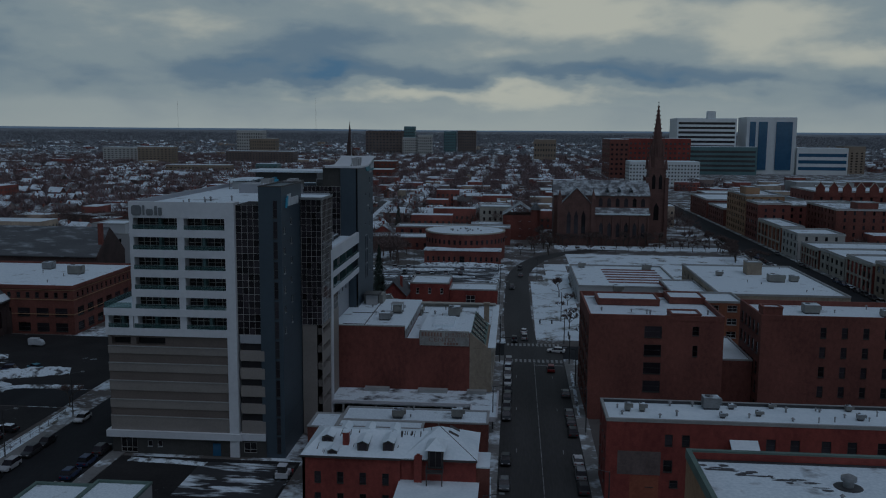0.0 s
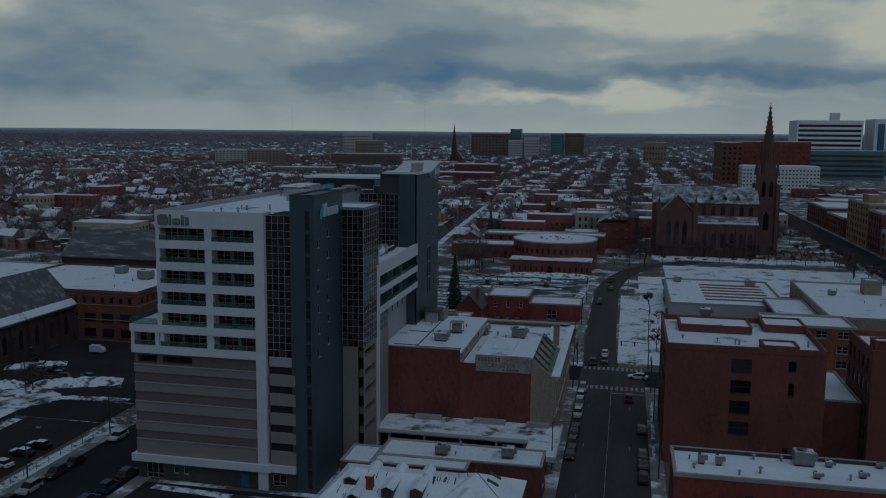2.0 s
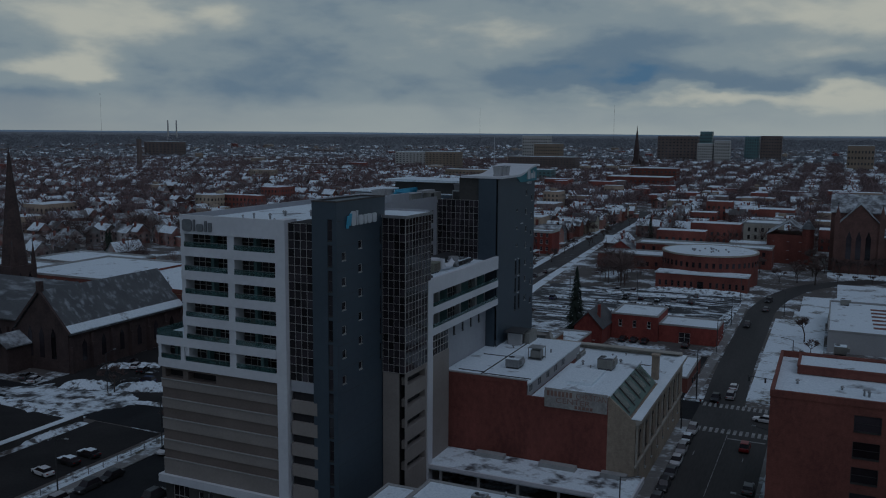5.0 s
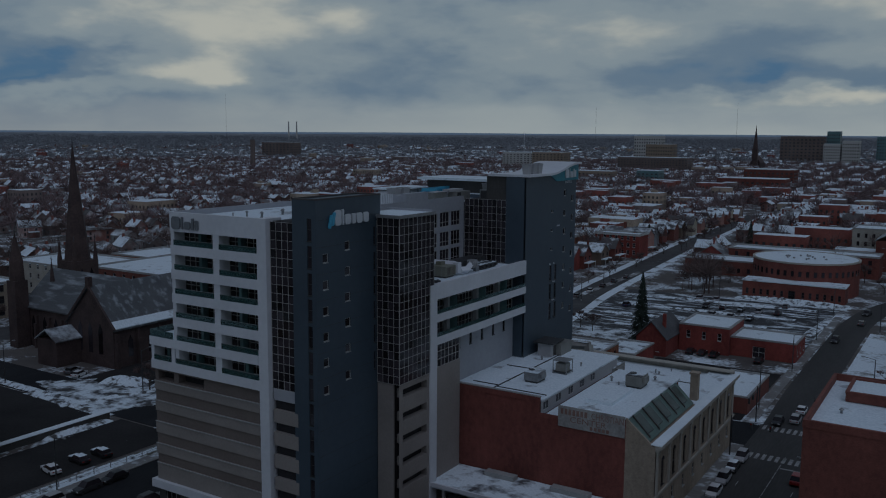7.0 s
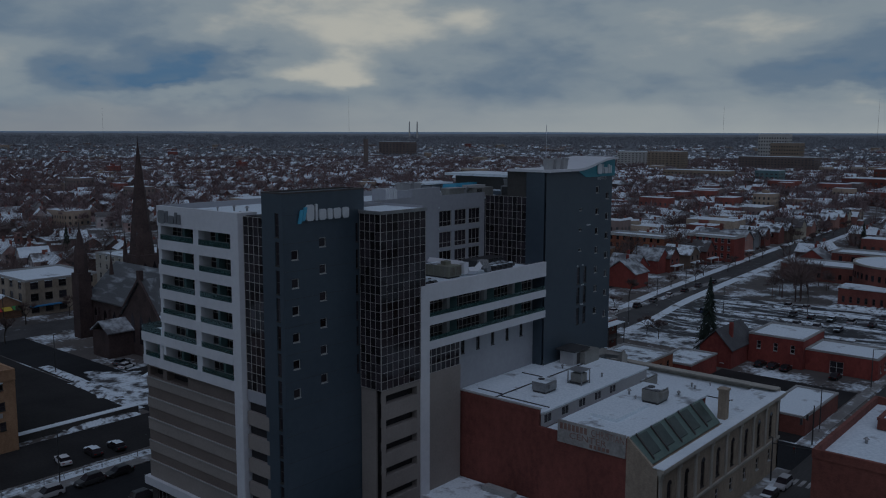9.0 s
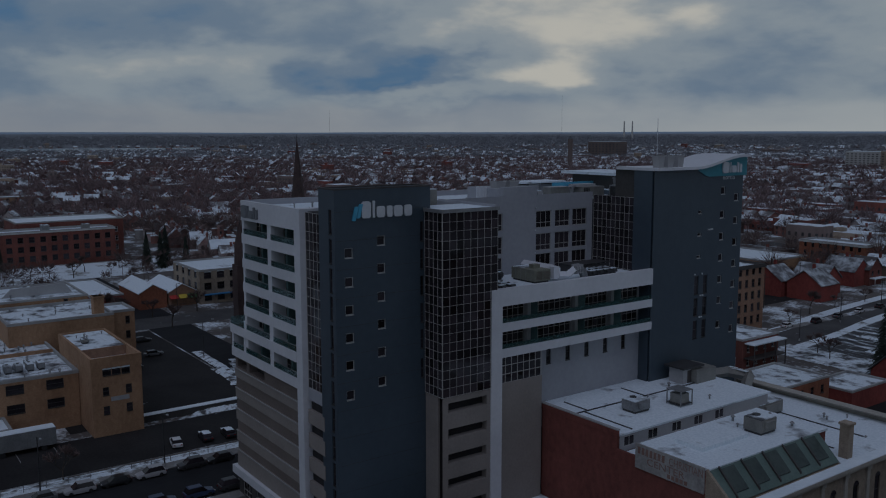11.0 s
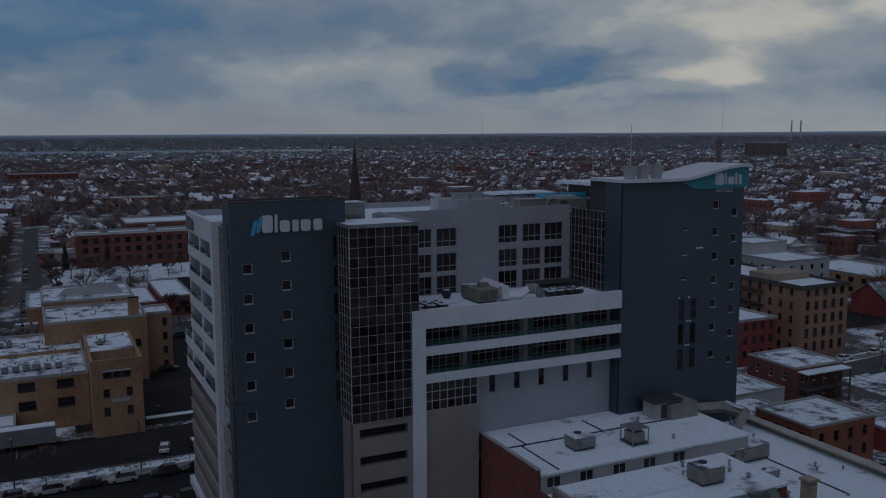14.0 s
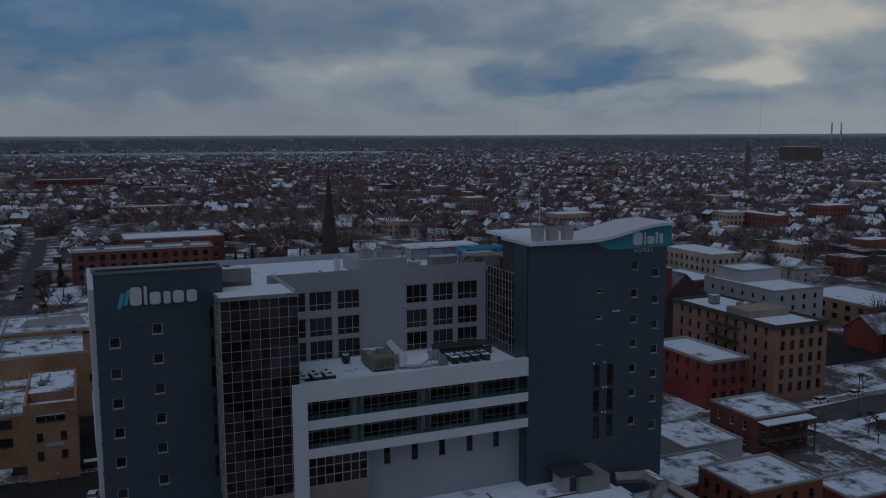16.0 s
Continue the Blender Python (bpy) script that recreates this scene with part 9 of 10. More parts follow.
# ---- trees ----
def bare_tree(seed, h):
    """Trunk, forking limbs and a haze of twigs."""
    rnd = random.Random(seed)
    wood, twig = Shape(), Shape()

    def grow(p, d, length, r, depth):
        q = p + d * length
        wood.bar(p, q, r, 5 if depth > 1 else 4, r * 0.65)
        if depth == 0:
            for _ in range(15):
                e = (d + Vector((rnd.uniform(-1, 1), rnd.uniform(-1, 1), rnd.uniform(-0.3, 0.9))) * 0.9).normalized() * rnd.uniform(0.6, 1.4) * h * 0.1
                s = q - d * length * rnd.uniform(0, 0.8)
                side = e.cross(Vector((rnd.uniform(-1, 1), rnd.uniform(-1, 1), rnd.uniform(-1, 1)))).normalized() * 0.045
                twig.face(tuple(s - side), tuple(s + side), tuple(s + e))
                m = s + e * 0.5
                f = (e.normalized() + Vector((rnd.uniform(-1, 1), rnd.uniform(-1, 1), rnd.uniform(-0.4, 0.8)))).normalized() * e.length * 0.6
                twig.face(tuple(m - side), tuple(m + side), tuple(m + f))
            return
        for _ in range(3 if depth > 1 else 4):
            nd = (d + Vector((rnd.uniform(-1, 1), rnd.uniform(-1, 1), rnd.uniform(-0.2, 0.55))) * 1.2).normalized()
            grow(q, nd, length * rnd.uniform(0.62, 0.85), r * 0.6, depth - 1)

    grow(Vector((0, 0, -0.1)), Vector((rnd.uniform(-0.05, 0.05), rnd.uniform(-0.05, 0.05), 1)), h * 0.25, h * 0.022, 3)
    e = thing("tree", (0, 0, 0), "bare leafless street tree with grey-brown branches", "tree", "bare trees")
    part("trunk", wood, BARK, e)
    me = bpy.data.meshes.new("crown")
    me.from_pydata([tuple(v) for v in twig.v], [], twig.f)
    me.materials.append(TWIGS)
    part("crown", me, TWIGS, e, "crown of bare twigs")
    return e


TREES = [bare_tree(3 + i, 9.0) for i in range(5)]
tree_used = set()


def plant(x, y, size, rnd, z=0.0):
    k = rnd.randrange(5)
    m = pose(x, y, z, 0, 0, rnd.uniform(0, 360)) @ Matrix.Scale(size, 4)
    if k not in tree_used:
        tree_used.add(k)
        TREES[k].matrix_basis = m
    else:
        copy_thing(TREES[k], m)


rt = random.Random(21)
for x, y, s in ((-91.0, 167.0, 0.8), (-90.0, 122.0, 0.9), (-119.0, 181.0, 1.1), (-66.0, 292.0, 0.9), (16.5, 250.0, 0.9), (17.5, 262.0, 0.8), (16.0, 300.0, 1.1), (18.0, 285.0, 0.8), (15.5, 276.0, 0.7), (19.0, 240.0, 0.7), (-55.0, 256.0, 0.8), (-61.0, 289.0, 0.9), (-200.0, 160.0, 1.2), (-203.0, 132.0, 1.0), (-188.0, 172.0, 1.0)):
    plant(x, y, s, rt)
for i in range(26):
    plant(18 + 3.6 * i + rt.uniform(-1, 1), 438 + rt.uniform(-2, 2) - (3 if i > 14 else 0), rt.uniform(0.8, 1.35), rt)
for i in range(14):
    plant(24 + 6.2 * i, 414.0 + 1.0 * i + rt.uniform(-1, 1), rt.uniform(0.5, 0.8), rt)
for i in range(16):
    plant(102 + rt.uniform(-5, 5), 372 + rt.uniform(0, 60), rt.uniform(0.8, 1.3), rt)
for i in range(10):
    plant(-3 + rt.uniform(-3, 22), 402 + rt.uniform(0, 44), rt.uniform(1.0, 1.5), rt)
for i in range(18):
    plant(-92 + rt.uniform(-4, 4) - 0.06 * 20 * i / 3, 318 + 16 * i, rt.uniform(0.8, 1.2), rt)
for i in range(16):
    plant(-207 + rt.uniform(-3, 3), 130 + 14 * i, rt.uniform(0.9, 1.3), rt)
for i in range(14):
    plant(-300 + rt.uniform(-10, 8), 128 + 7 * i, rt.uniform(0.9, 1.3), rt)
for i in range(16):
    plant(-215 - 9 * i + rt.uniform(-2, 2), 127 + rt.uniform(0, 3), rt.uniform(0.8, 1.2), rt)


def conifer(x, y, h, r, seed, z=0.0):
    """A spruce: trunk and drooping tiers of needle sprays with gaps."""
    rnd = random.Random(seed)
    e = thing("conifer", (x, y, z), "tall dark green spruce with drooping branches", "tree", "conifers")
    part("trunk", Shape().tube(x, y, z, z + h * 0.95, h * 0.016, 0.03, 7), BARK, e)
    s = Shape()
    n = int(h * 34)
    for i in range(n):
        t = (i + rnd.random()) / n
        k = z + h * (0.06 + 0.93 * t)
        a = rnd.uniform(0, 2 * math.pi)
        reach = r * (1 - t) ** 0.85 * rnd.uniform(0.65, 1.12) + 0.15
        w = 0.14 + 0.22 * (1 - t)
        c, q = math.cos(a), math.sin(a)
        p0, p1 = Vector((x, y, k + 0.2)), Vector((x + c * reach, y + q * reach, k - reach * 0.28))
        nrm = Vector((-q, c, 0)) * w
        mid = (p0 + p1) / 2 + Vector((0, 0, 0.12))
        s.face(tuple(p0), tuple(mid - nrm), tuple(p1), tuple(mid + nrm))
        s.face(tuple(mid - nrm * 0.3), tuple(p1 + nrm * 0.8 - Vector((0, 0, 0.3))), tuple(p1 - nrm * 0.8 - Vector((0, 0, 0.25))))
    me = bpy.data.meshes.new("crown")
    me.from_pydata([tuple(v) for v in s.v], [], s.f)
    me.materials.append(CONIFER)
    part("crown", me, CONIFER, e, "dense dark needles")


conifer(-44.6, 283.0, 19.6, 3.6, 1)
for i, (x, y, h) in enumerate(((-300, 205, 15), (-306, 209, 17), (-312, 203, 14), (-296, 214, 13), (-330, 134, 12), (-326, 150, 11), (-260, 320, 15), (-268, 326, 14), (-240, 395, 13), (-330, 260, 14), (-70, 520, 13), (-110, 480, 12))):
    conifer(x, y, h, h * 0.2, 10 + i)


# ---- houses ----
WALL_MIX = [surface("white_clapboard", ((0.38, 0.38, 0.38), (0.50, 0.50, 0.49)), 0.8, (0.3, 3.0)), surface("cream_clapboard", ((0.36, 0.32, 0.25), (0.46, 0.41, 0.32)), 0.8, (0.3, 3.0)), surface("grey_clapboard", ((0.17, 0.18, 0.19), (0.25, 0.26, 0.27)), 0.8, (0.3, 3.0)),
            surface("brown_clapboard", ((0.11, 0.075, 0.055), (0.17, 0.12, 0.09)), 0.8, (0.3, 3.0)), BRICK_DEEP, BRICK_DARK, surface("pink_brick", ((0.30, 0.15, 0.12), (0.38, 0.20, 0.16)), 0.85, (0.3, 3.0))]
WALL_NAME = ["white clapboard", "cream clapboard", "grey clapboard", "brown timber", "red brick", "dark brick", "pink brick"]
ROOF_PITCH = surface("snowy_shingles", ((0.06, 0.055, 0.055), (0.11, 0.10, 0.10)), 0.85, (0.4, 3.0), snow=(0.40, 0.54, 0.25))
ROOF_PITCH_BARE = surface("bare_shingles", ((0.06, 0.055, 0.055), (0.11, 0.10, 0.10)), 0.85, (0.4, 3.0), snow=(0.54, 0.66, 0.25))


def town_house(kind, seed):
    """A gabled two-storey house at the origin, gable to -y; a porch, a chimney and windows."""
    rnd = random.Random(seed)
    w, d, h, p = rnd.uniform(7.5, 9.5), rnd.uniform(11, 15), rnd.uniform(5.4, 6.6), rnd.uniform(2.8, 4.0)
    e = thing("house", (0, 0, 0), WALL_NAME[kind] + " two-storey house with a snowy gabled roof", "house", "town houses")
    bare = rnd.random() < 0.35
    part("wall", Shape().pent(-w / 2, w / 2, -d / 2, d / 2, 0, h, h + p - 0.1, "y"), WALL_MIX[kind], e)
    r = Shape().gable(-w / 2 - 0.45, w / 2 + 0.45, -d / 2 - 0.4, d / 2 + 0.4, h - 0.2, h + p + 0.2, "y", 0.22)
    part("roof", r, ROOF_PITCH_BARE if bare else ROOF_PITCH, e, "gabled roof under patchy snow")
    if rnd.random() < 0.6:
        x = w * 0.2
        part("dormer", Shape().pent(x, w / 2 - 0.1, -1.5, 1.5, h - 0.1, h + 1.4, h + 2.4, "x"), WALL_MIX[kind], e)
        part("dormer_roof", Shape().gable(x - 1.2, w / 2 + 0.2, -1.8, 1.8, h + 1.4, h + 2.7, "x", 0.18), ROOF_PITCH, e)
    part("chimney", Shape().box(-w * 0.2, -w * 0.2 + 0.8, 1.0, 1.8, h, h + p + 1.2), BRICK_DARK, e)
    part("porch", Shape().box(-w / 2 + 0.4, w / 2 - 0.4, -d / 2 - 2.2, -d / 2, 2.5, 2.8), SNOW, e, "snow-covered porch roof")
    for x in (-w / 2 + 0.5, w / 2 - 0.5):
        part("porch_post", Shape().box(x - 0.1, x + 0.1, -d / 2 - 2.1, -d / 2 - 1.9, 0, 2.5), TRIM_PALE, e)
    gm = Shape().box(-0.55, 0.55, -0.06, 0.02, 0, 1.6).mesh("window", GLASS_DARK)
    for x, z in ((-w / 4, 3.5), (w / 4, 3.5)):
        ob = new("window", gm)
        ob.location = (x, -d / 2, z)
        under(ob, e)
    for y in (d / 4,):
        for sx in (-1, 1):
            ob = new("window", gm)
            ob.location = (sx * w / 2, y, 3.4)
            ob.rotation_euler = (0, 0, sx * math.pi / 2)
            under(ob, e)
    return e


HOUSES = [town_house(k % 7, 60 + k) for k in range(14)]
house_used = set()
CLEAR = FOOT + [(-92, -2, 60, 232), (-182, -138, 180, 230), (-190, -170, 195, 215), (-6, 16, 0, 350), (-4, 112, 336, 480), (108, 129, 0, 900), (-88, -68, 0, 300), (-205, -86, 50, 310), (-46, 8, 355, 420), (-80, -2, 228, 365), (-190, -88, 300, 330), (-103, -84, 300, 720), (-84, -68, 300, 430), (-207, -186, 50, 480), (-530, -200, 112, 130), (-250, -205, 140, 216), (-264, -220, 232, 310),
                (-340, -285, 120, 218), (20, 70, 436, 475), (-12, 18, 455, 485), (100, 540, 930, 1330), (-206, -148, 296, 326), (-188, -100, 305, 362), (-48, -34, 268, 288), (128, 500, 0, 900), (15, 130, 0, 345)]


def is_clear(x, y, m):
    if 2480 < math.hypot(x, y - 120) < 2900 and math.degrees(math.atan2(-x, y - 120)) > 68:
        return False
    return not any(a - m < x < b + m and c - m < y < d + m for a, b, c, d in CLEAR)


def seen(x, y, pad=0.0):
    """Inside the fan of land that the flight overlooks."""
    a = math.degrees(math.atan2(-x, y + 40))
    return -27 - pad < a < 104 + pad


rh = random.Random(77)
near_houses, far_houses, yards = [], [], []
BLOCK_X, BLOCK_Y = 72.0, 150.0
for bx in range(-66, 26):
    for by in range(-14, 34):
        x0, y0 = bx * BLOCK_X - 20, by * BLOCK_Y + 30
        cxm, cym = x0 + 36, y0 + 75
        dist = math.hypot(cxm - 20, cym - 60)
        if dist > 4300 or not seen(cxm, cym, 4) or (cym < 40 and dist < 200):
            continue
        keep = 0.9 if dist < 1500 else (0.62 if dist < 2500 else 0.45)
        step = 11.5 if dist < 1500 else (15.0 if dist < 2500 else 26.0)
        wood = rh.random() < (0.06 if dist < 2500 else 0.22) or dist > 3100
        n = int(BLOCK_Y / step)
        turned = (bx // 2 * 7 + by * 5) % 4 == 0
        for side in (0, 1):
            for i in range(n):
                x, y = x0 + (17 if side else 55) + rh.uniform(-4, 4), y0 + step * (i + 0.5) + rh.uniform(-3, 3)
                if turned:
                    x, y = cxm + (y - cym) * 0.9, cym + (x - cxm)
                if dist > 2300:
                    x, y = x + rh.uniform(-38, 38), y + rh.uniform(-38, 38)
                if not wood and dist < 3100 and rh.random() < keep and is_clear(x, y, 9):
                    d = math.hypot(x - 20, y - 60)
                    (near_houses if d < 640 else far_houses).append((d, x, y, 90 if side else -90))
                for _ in range(4):
                    if rh.random() > 0.85:
                        continue
                    tx, ty = x + rh.choice((-14, -9, 9, 12, 14, 18)) + rh.uniform(-5, 5), y + rh.uniform(-8, 8)
                    if is_clear(tx, ty, 2):
                        yards.append((tx, ty, rh.choice((0.55, 0.65, 0.75, 0.9, 1.1, 1.4)) * rh.uniform(0.9, 1.15)))
                if wood and is_clear(x, y, 3):
                    yards.append((x, y, rh.uniform(1.0, 1.6)))
for i in range(17):
    near_houses.append((300 + i, -115.0 + rh.uniform(-2, 2), 400 + 15.0 * i, 90)) if not 440 < 400 + 15.0 * i < 478 else None
    near_houses.append((330 + i, -139.0 + rh.uniform(-3, 3), 440 + 14.0 * i, -90))
    near_houses.append((360 + i, -76.0 + rh.uniform(-2, 2), 545 + 14.0 * i, -90))
for i in range(22):
    far_houses.append((350.0, -232.0 - 13.0 * i, 103.0 + rh.uniform(-2, 2), 90))
    if i > 8:
        far_houses.append((350.0, -232.0 - 13.0 * i, 140.0 + rh.uniform(-2, 2), -90))
    yards.append((-228.0 - 13.0 * i, 111.0 + rh.uniform(-1, 1), rh.uniform(0.6, 1.1)))
near_houses.sort()
cut = near_houses[:78]
far_houses += near_houses[78:]
for i, (d, x, y, a) in enumerate(cut):
    k = rh.randrange(14)
    m = pose(x, y, 0, 0, 0, -a + rh.choice((0, 0, 0, 180)))
    if k not in house_used:
        house_used.add(k)
        HOUSES[k].matrix_basis = m
    else:
        copy_thing(HOUSES[k], m)


def mass(name, verts, loops, sizes, material, label, category):
    """One large mesh from arrays; sizes: corners of each face."""
    me = bpy.data.meshes.new(name)
    me.vertices.add(len(verts))
    me.vertices.foreach_set("co", np.asarray(verts, dtype=np.float32).ravel())
    me.loops.add(len(loops))
    me.loops.foreach_set("vertex_index", np.asarray(loops, dtype=np.int32))
    starts = np.concatenate(([0], np.cumsum(sizes)[:-1])).astype(np.int32)
    me.polygons.add(len(sizes))
    me.polygons.foreach_set("loop_start", starts)
    me.polygons.foreach_set("loop_total", np.asarray(sizes, dtype=np.int32))
    me.update(calc_edges=True)
    me.validate()
    me.materials.append(material)
    return tagged(new(name, me), label, category, kind="stuff")


def far_town():
    rnd = np.random.RandomState(4)
    P = np.array([(x, y, a) for _, x, y, a in far_houses])
    n = len(P)
    d = np.hypot(P[:, 0], P[:, 1] - 120)
    base = np.where(d > 1700, 53.0 * ((d - 1700) / 3100) ** 2, 0)
    big = np.where(d > 1500, 1.05, 0.95) * np.where(rnd.rand(n) < 0.07, 2.3, 1.0)
    w, l, h = rnd.uniform(3.3, 4.3, n) * big, rnd.uniform(4.6, 6.8, n) * big, rnd.uniform(4.6, 6.6, n)
    p = rnd.uniform(2.5, 4.2, n) * np.where(big > 2, 0.12, 1.0)
    swap = rnd.rand(n) < 0.75
    lx, ly = np.where(swap, l, w), np.where(swap, w, l)
    walls, roofs = [], [[], []]
    z0, z1, z2 = base - 0.5, base + h, base + h + p
    dark = rnd.rand(n) < np.where(d > 1500, 0.66, 0.56)
    ang = rnd.normal(0, 0.10, n) + 0.5 * np.sin(P[:, 0] / 520.0) * np.cos(P[:, 1] / 610.0)
    ca, sa = np.cos(ang), np.sin(ang)

    def place(dx, dy, z):
        return np.stack([P[:, 0] + dx * ca - dy * sa, P[:, 1] + dx * sa + dy * ca, z], 1)

    def corners(fx, fy, z):
        return place(fx * lx, fy * ly, z)

    W = np.stack([corners(a, b, z) for z in (z0, z1) for a, b in ((-1, -1), (1, -1), (1, 1), (-1, 1))], 1).reshape(-1, 3)
    f = np.array([(0, 1, 5, 4), (1, 2, 6, 5), (2, 3, 7, 6), (3, 0, 4, 7)])
    F = (np.arange(n)[:, None, None] * 8 + f[None]).reshape(-1)
    mass("distant_house_walls", W, F, np.full(n * 4, 4), FAR_WALL, "walls of far timber and brick houses", "houses")
    near = np.nonzero(d < 1150)[0]
    cx0, cy0 = lx * rnd.uniform(-0.4, 0.4, n), ly * rnd.uniform(-0.4, 0.4, n)
    stack = np.stack([place(cx0 + a * 0.45, cy0 + b * 0.45, z) for z in (z1, z2 + 1.1) for a, b in ((-1, -1), (1, -1), (1, 1), (-1, 1))], 1)[near].reshape(-1, 3)
    f5 = np.array([(0, 1, 5, 4), (1, 2, 6, 5), (2, 3, 7, 6), (3, 0, 4, 7), (4, 5, 6, 7)])
    mass("distant_chimneys", stack, (np.arange(len(near))[:, None, None] * 8 + f5[None]).reshape(-1), np.full(len(near) * 5, 4), BRICK_DARK, "brick chimneys of far houses", "chimneys")
    # lean-to wings and porches with their own snowy lids
    wing = near[rnd.rand(len(near)) < 0.7]
    sx = np.where(rnd.rand(n) < 0.5, 1.0, -1.0)
    hz = base + h * rnd.uniform(0.45, 0.8, n)
    ring = [(-1, -1), (1, -1), (1, 1), (-1, 1)]
    wx, wy = rnd.uniform(1.4, 2.6, n), rnd.uniform(1.6, 3.0, n)
    ox, oy = np.where(sx > 0, lx + wx * 0.9, lx * 0.3), np.where(sx > 0, ly * 0.2, -ly - wy * 0.9)
    body = np.stack([place(ox + a * wx, oy + b * wy, z) for z in (z0, hz) for a, b in ring], 1)[wing].reshape(-1, 3)
    mass("distant_wings", body, (np.arange(len(wing))[:, None, None] * 8 + f5[None, :4]).reshape(-1), np.full(len(wing) * 4, 4), FAR_WALL, "back wings of far houses", "houses")
    lid = np.stack([place(ox + a * (wx + 0.2), oy + b * (wy + 0.2), z) for z in (hz, hz + 0.25) for a, b in ring], 1)[wing].reshape(-1, 3)
    mass("distant_wing_roofs", lid, (np.arange(len(wing))[:, None, None] * 8 + f5[None]).reshape(-1), np.full(len(wing) * 5, 4), FAR_ROOF_SNOW, "snowy lids of far back wings", "roofs")
    panes = []
    for f0 in (-0.5, 0.5):
        for lo, hi in ((1.0, 2.5), (3.5, 4.8)):
            for along in (True, False):
                fix = np.full(n, 0.06) + (ly if along else lx)
                mid = f0 * (lx if along else ly)
                q = [(mid + k * 0.5, -fix) if along else (fix, mid + k * 0.5) for k in (-1, 1)]
                panes.append(np.stack([place(q[0][0], q[0][1], base + lo), place(q[1][0], q[1][1], base + lo), place(q[1][0], q[1][1], base + hi), place(q[0][0], q[0][1], base + hi)], 1)[near])
    V = np.concatenate(panes).reshape(-1, 3)
    mass("distant_windows", V, np.arange(len(V)), np.full(len(V) // 4, 4), GLASS_FAR, "dark windows of far houses", "windows")
    e = 1.08
    swapx = lx > ly
    ridge_a = np.where(swapx[:, None], place(-lx * e, 0 * ly, z2), place(0 * lx, -ly * e, z2))
    ridge_b = np.where(swapx[:, None], place(lx * e, 0 * ly, z2), place(0 * lx, ly * e, z2))
    C = [corners(a * e, b * e, z1) for a, b in ((-1, -1), (1, -1), (1, 1), (-1, 1))]
    V = np.stack(C + [ridge_a, ridge_b], 1)
    fx, fy = [(0, 1, 5, 4), (2, 3, 4, 5)], [(1, 2, 5, 4), (3, 0, 4, 5)]
    G = np.stack([corners(a, b, z1) for a, b in ((-1, -1), (1, -1), (1, 1), (-1, 1))] + [(ridge_a * 0.97 + ridge_b * 0.03) - (0, 0, 0.2), (ridge_b * 0.97 + ridge_a * 0.03) - (0, 0, 0.2)], 1)
    tri = np.where(swapx[:, None], np.array([(0, 4, 3, 1, 2, 5)]), np.array([(0, 1, 4, 2, 3, 5)]))
    mass("distant_gables", G.reshape(-1, 3), (np.arange(n)[:, None] * 6 + tri).reshape(-1), np.full(n * 2, 3), FAR_WALL, "gable ends of far houses", "houses")
    for flag, name, mat, label in ((False, "distant_snowy_roofs", FAR_ROOF_SNOW, "snow-covered roofs of far houses"), (True, "distant_dark_roofs", FAR_ROOF_DARK, "bare dark roofs of far houses")):
        idx = np.nonzero(dark == flag)[0]
        loops, sizes = [], []
        for j, i in enumerate(idx):
            for q in (fx if swapx[i] else fy):
                loops.extend(j * 6 + k for k in q)
                sizes.append(len(q))
        mass(name, V[idx].reshape(-1, 3), loops, sizes, mat, label, "roofs")


FAR_WALL = surface("far_walls", ((0.13, 0.10, 0.092), (0.42, 0.41, 0.40), (0.19, 0.08, 0.065)), 0.85, (0.02, 0.2), island=0.6)
FAR_ROOF_SNOW = surface("far_snowy_roofs", ((0.10, 0.10, 0.105), (0.16, 0.155, 0.15)), 0.75, (0.05, 0.4), island=0.3, snow=(0.27, 0.46, 0.11))
FAR_ROOF_DARK = surface("far_dark_roofs", ((0.09, 0.082, 0.08), (0.17, 0.155, 0.15)), 0.85, (0.05, 0.4), island=0.4, snow=(0.47, 0.64, 0.11))
far_town()


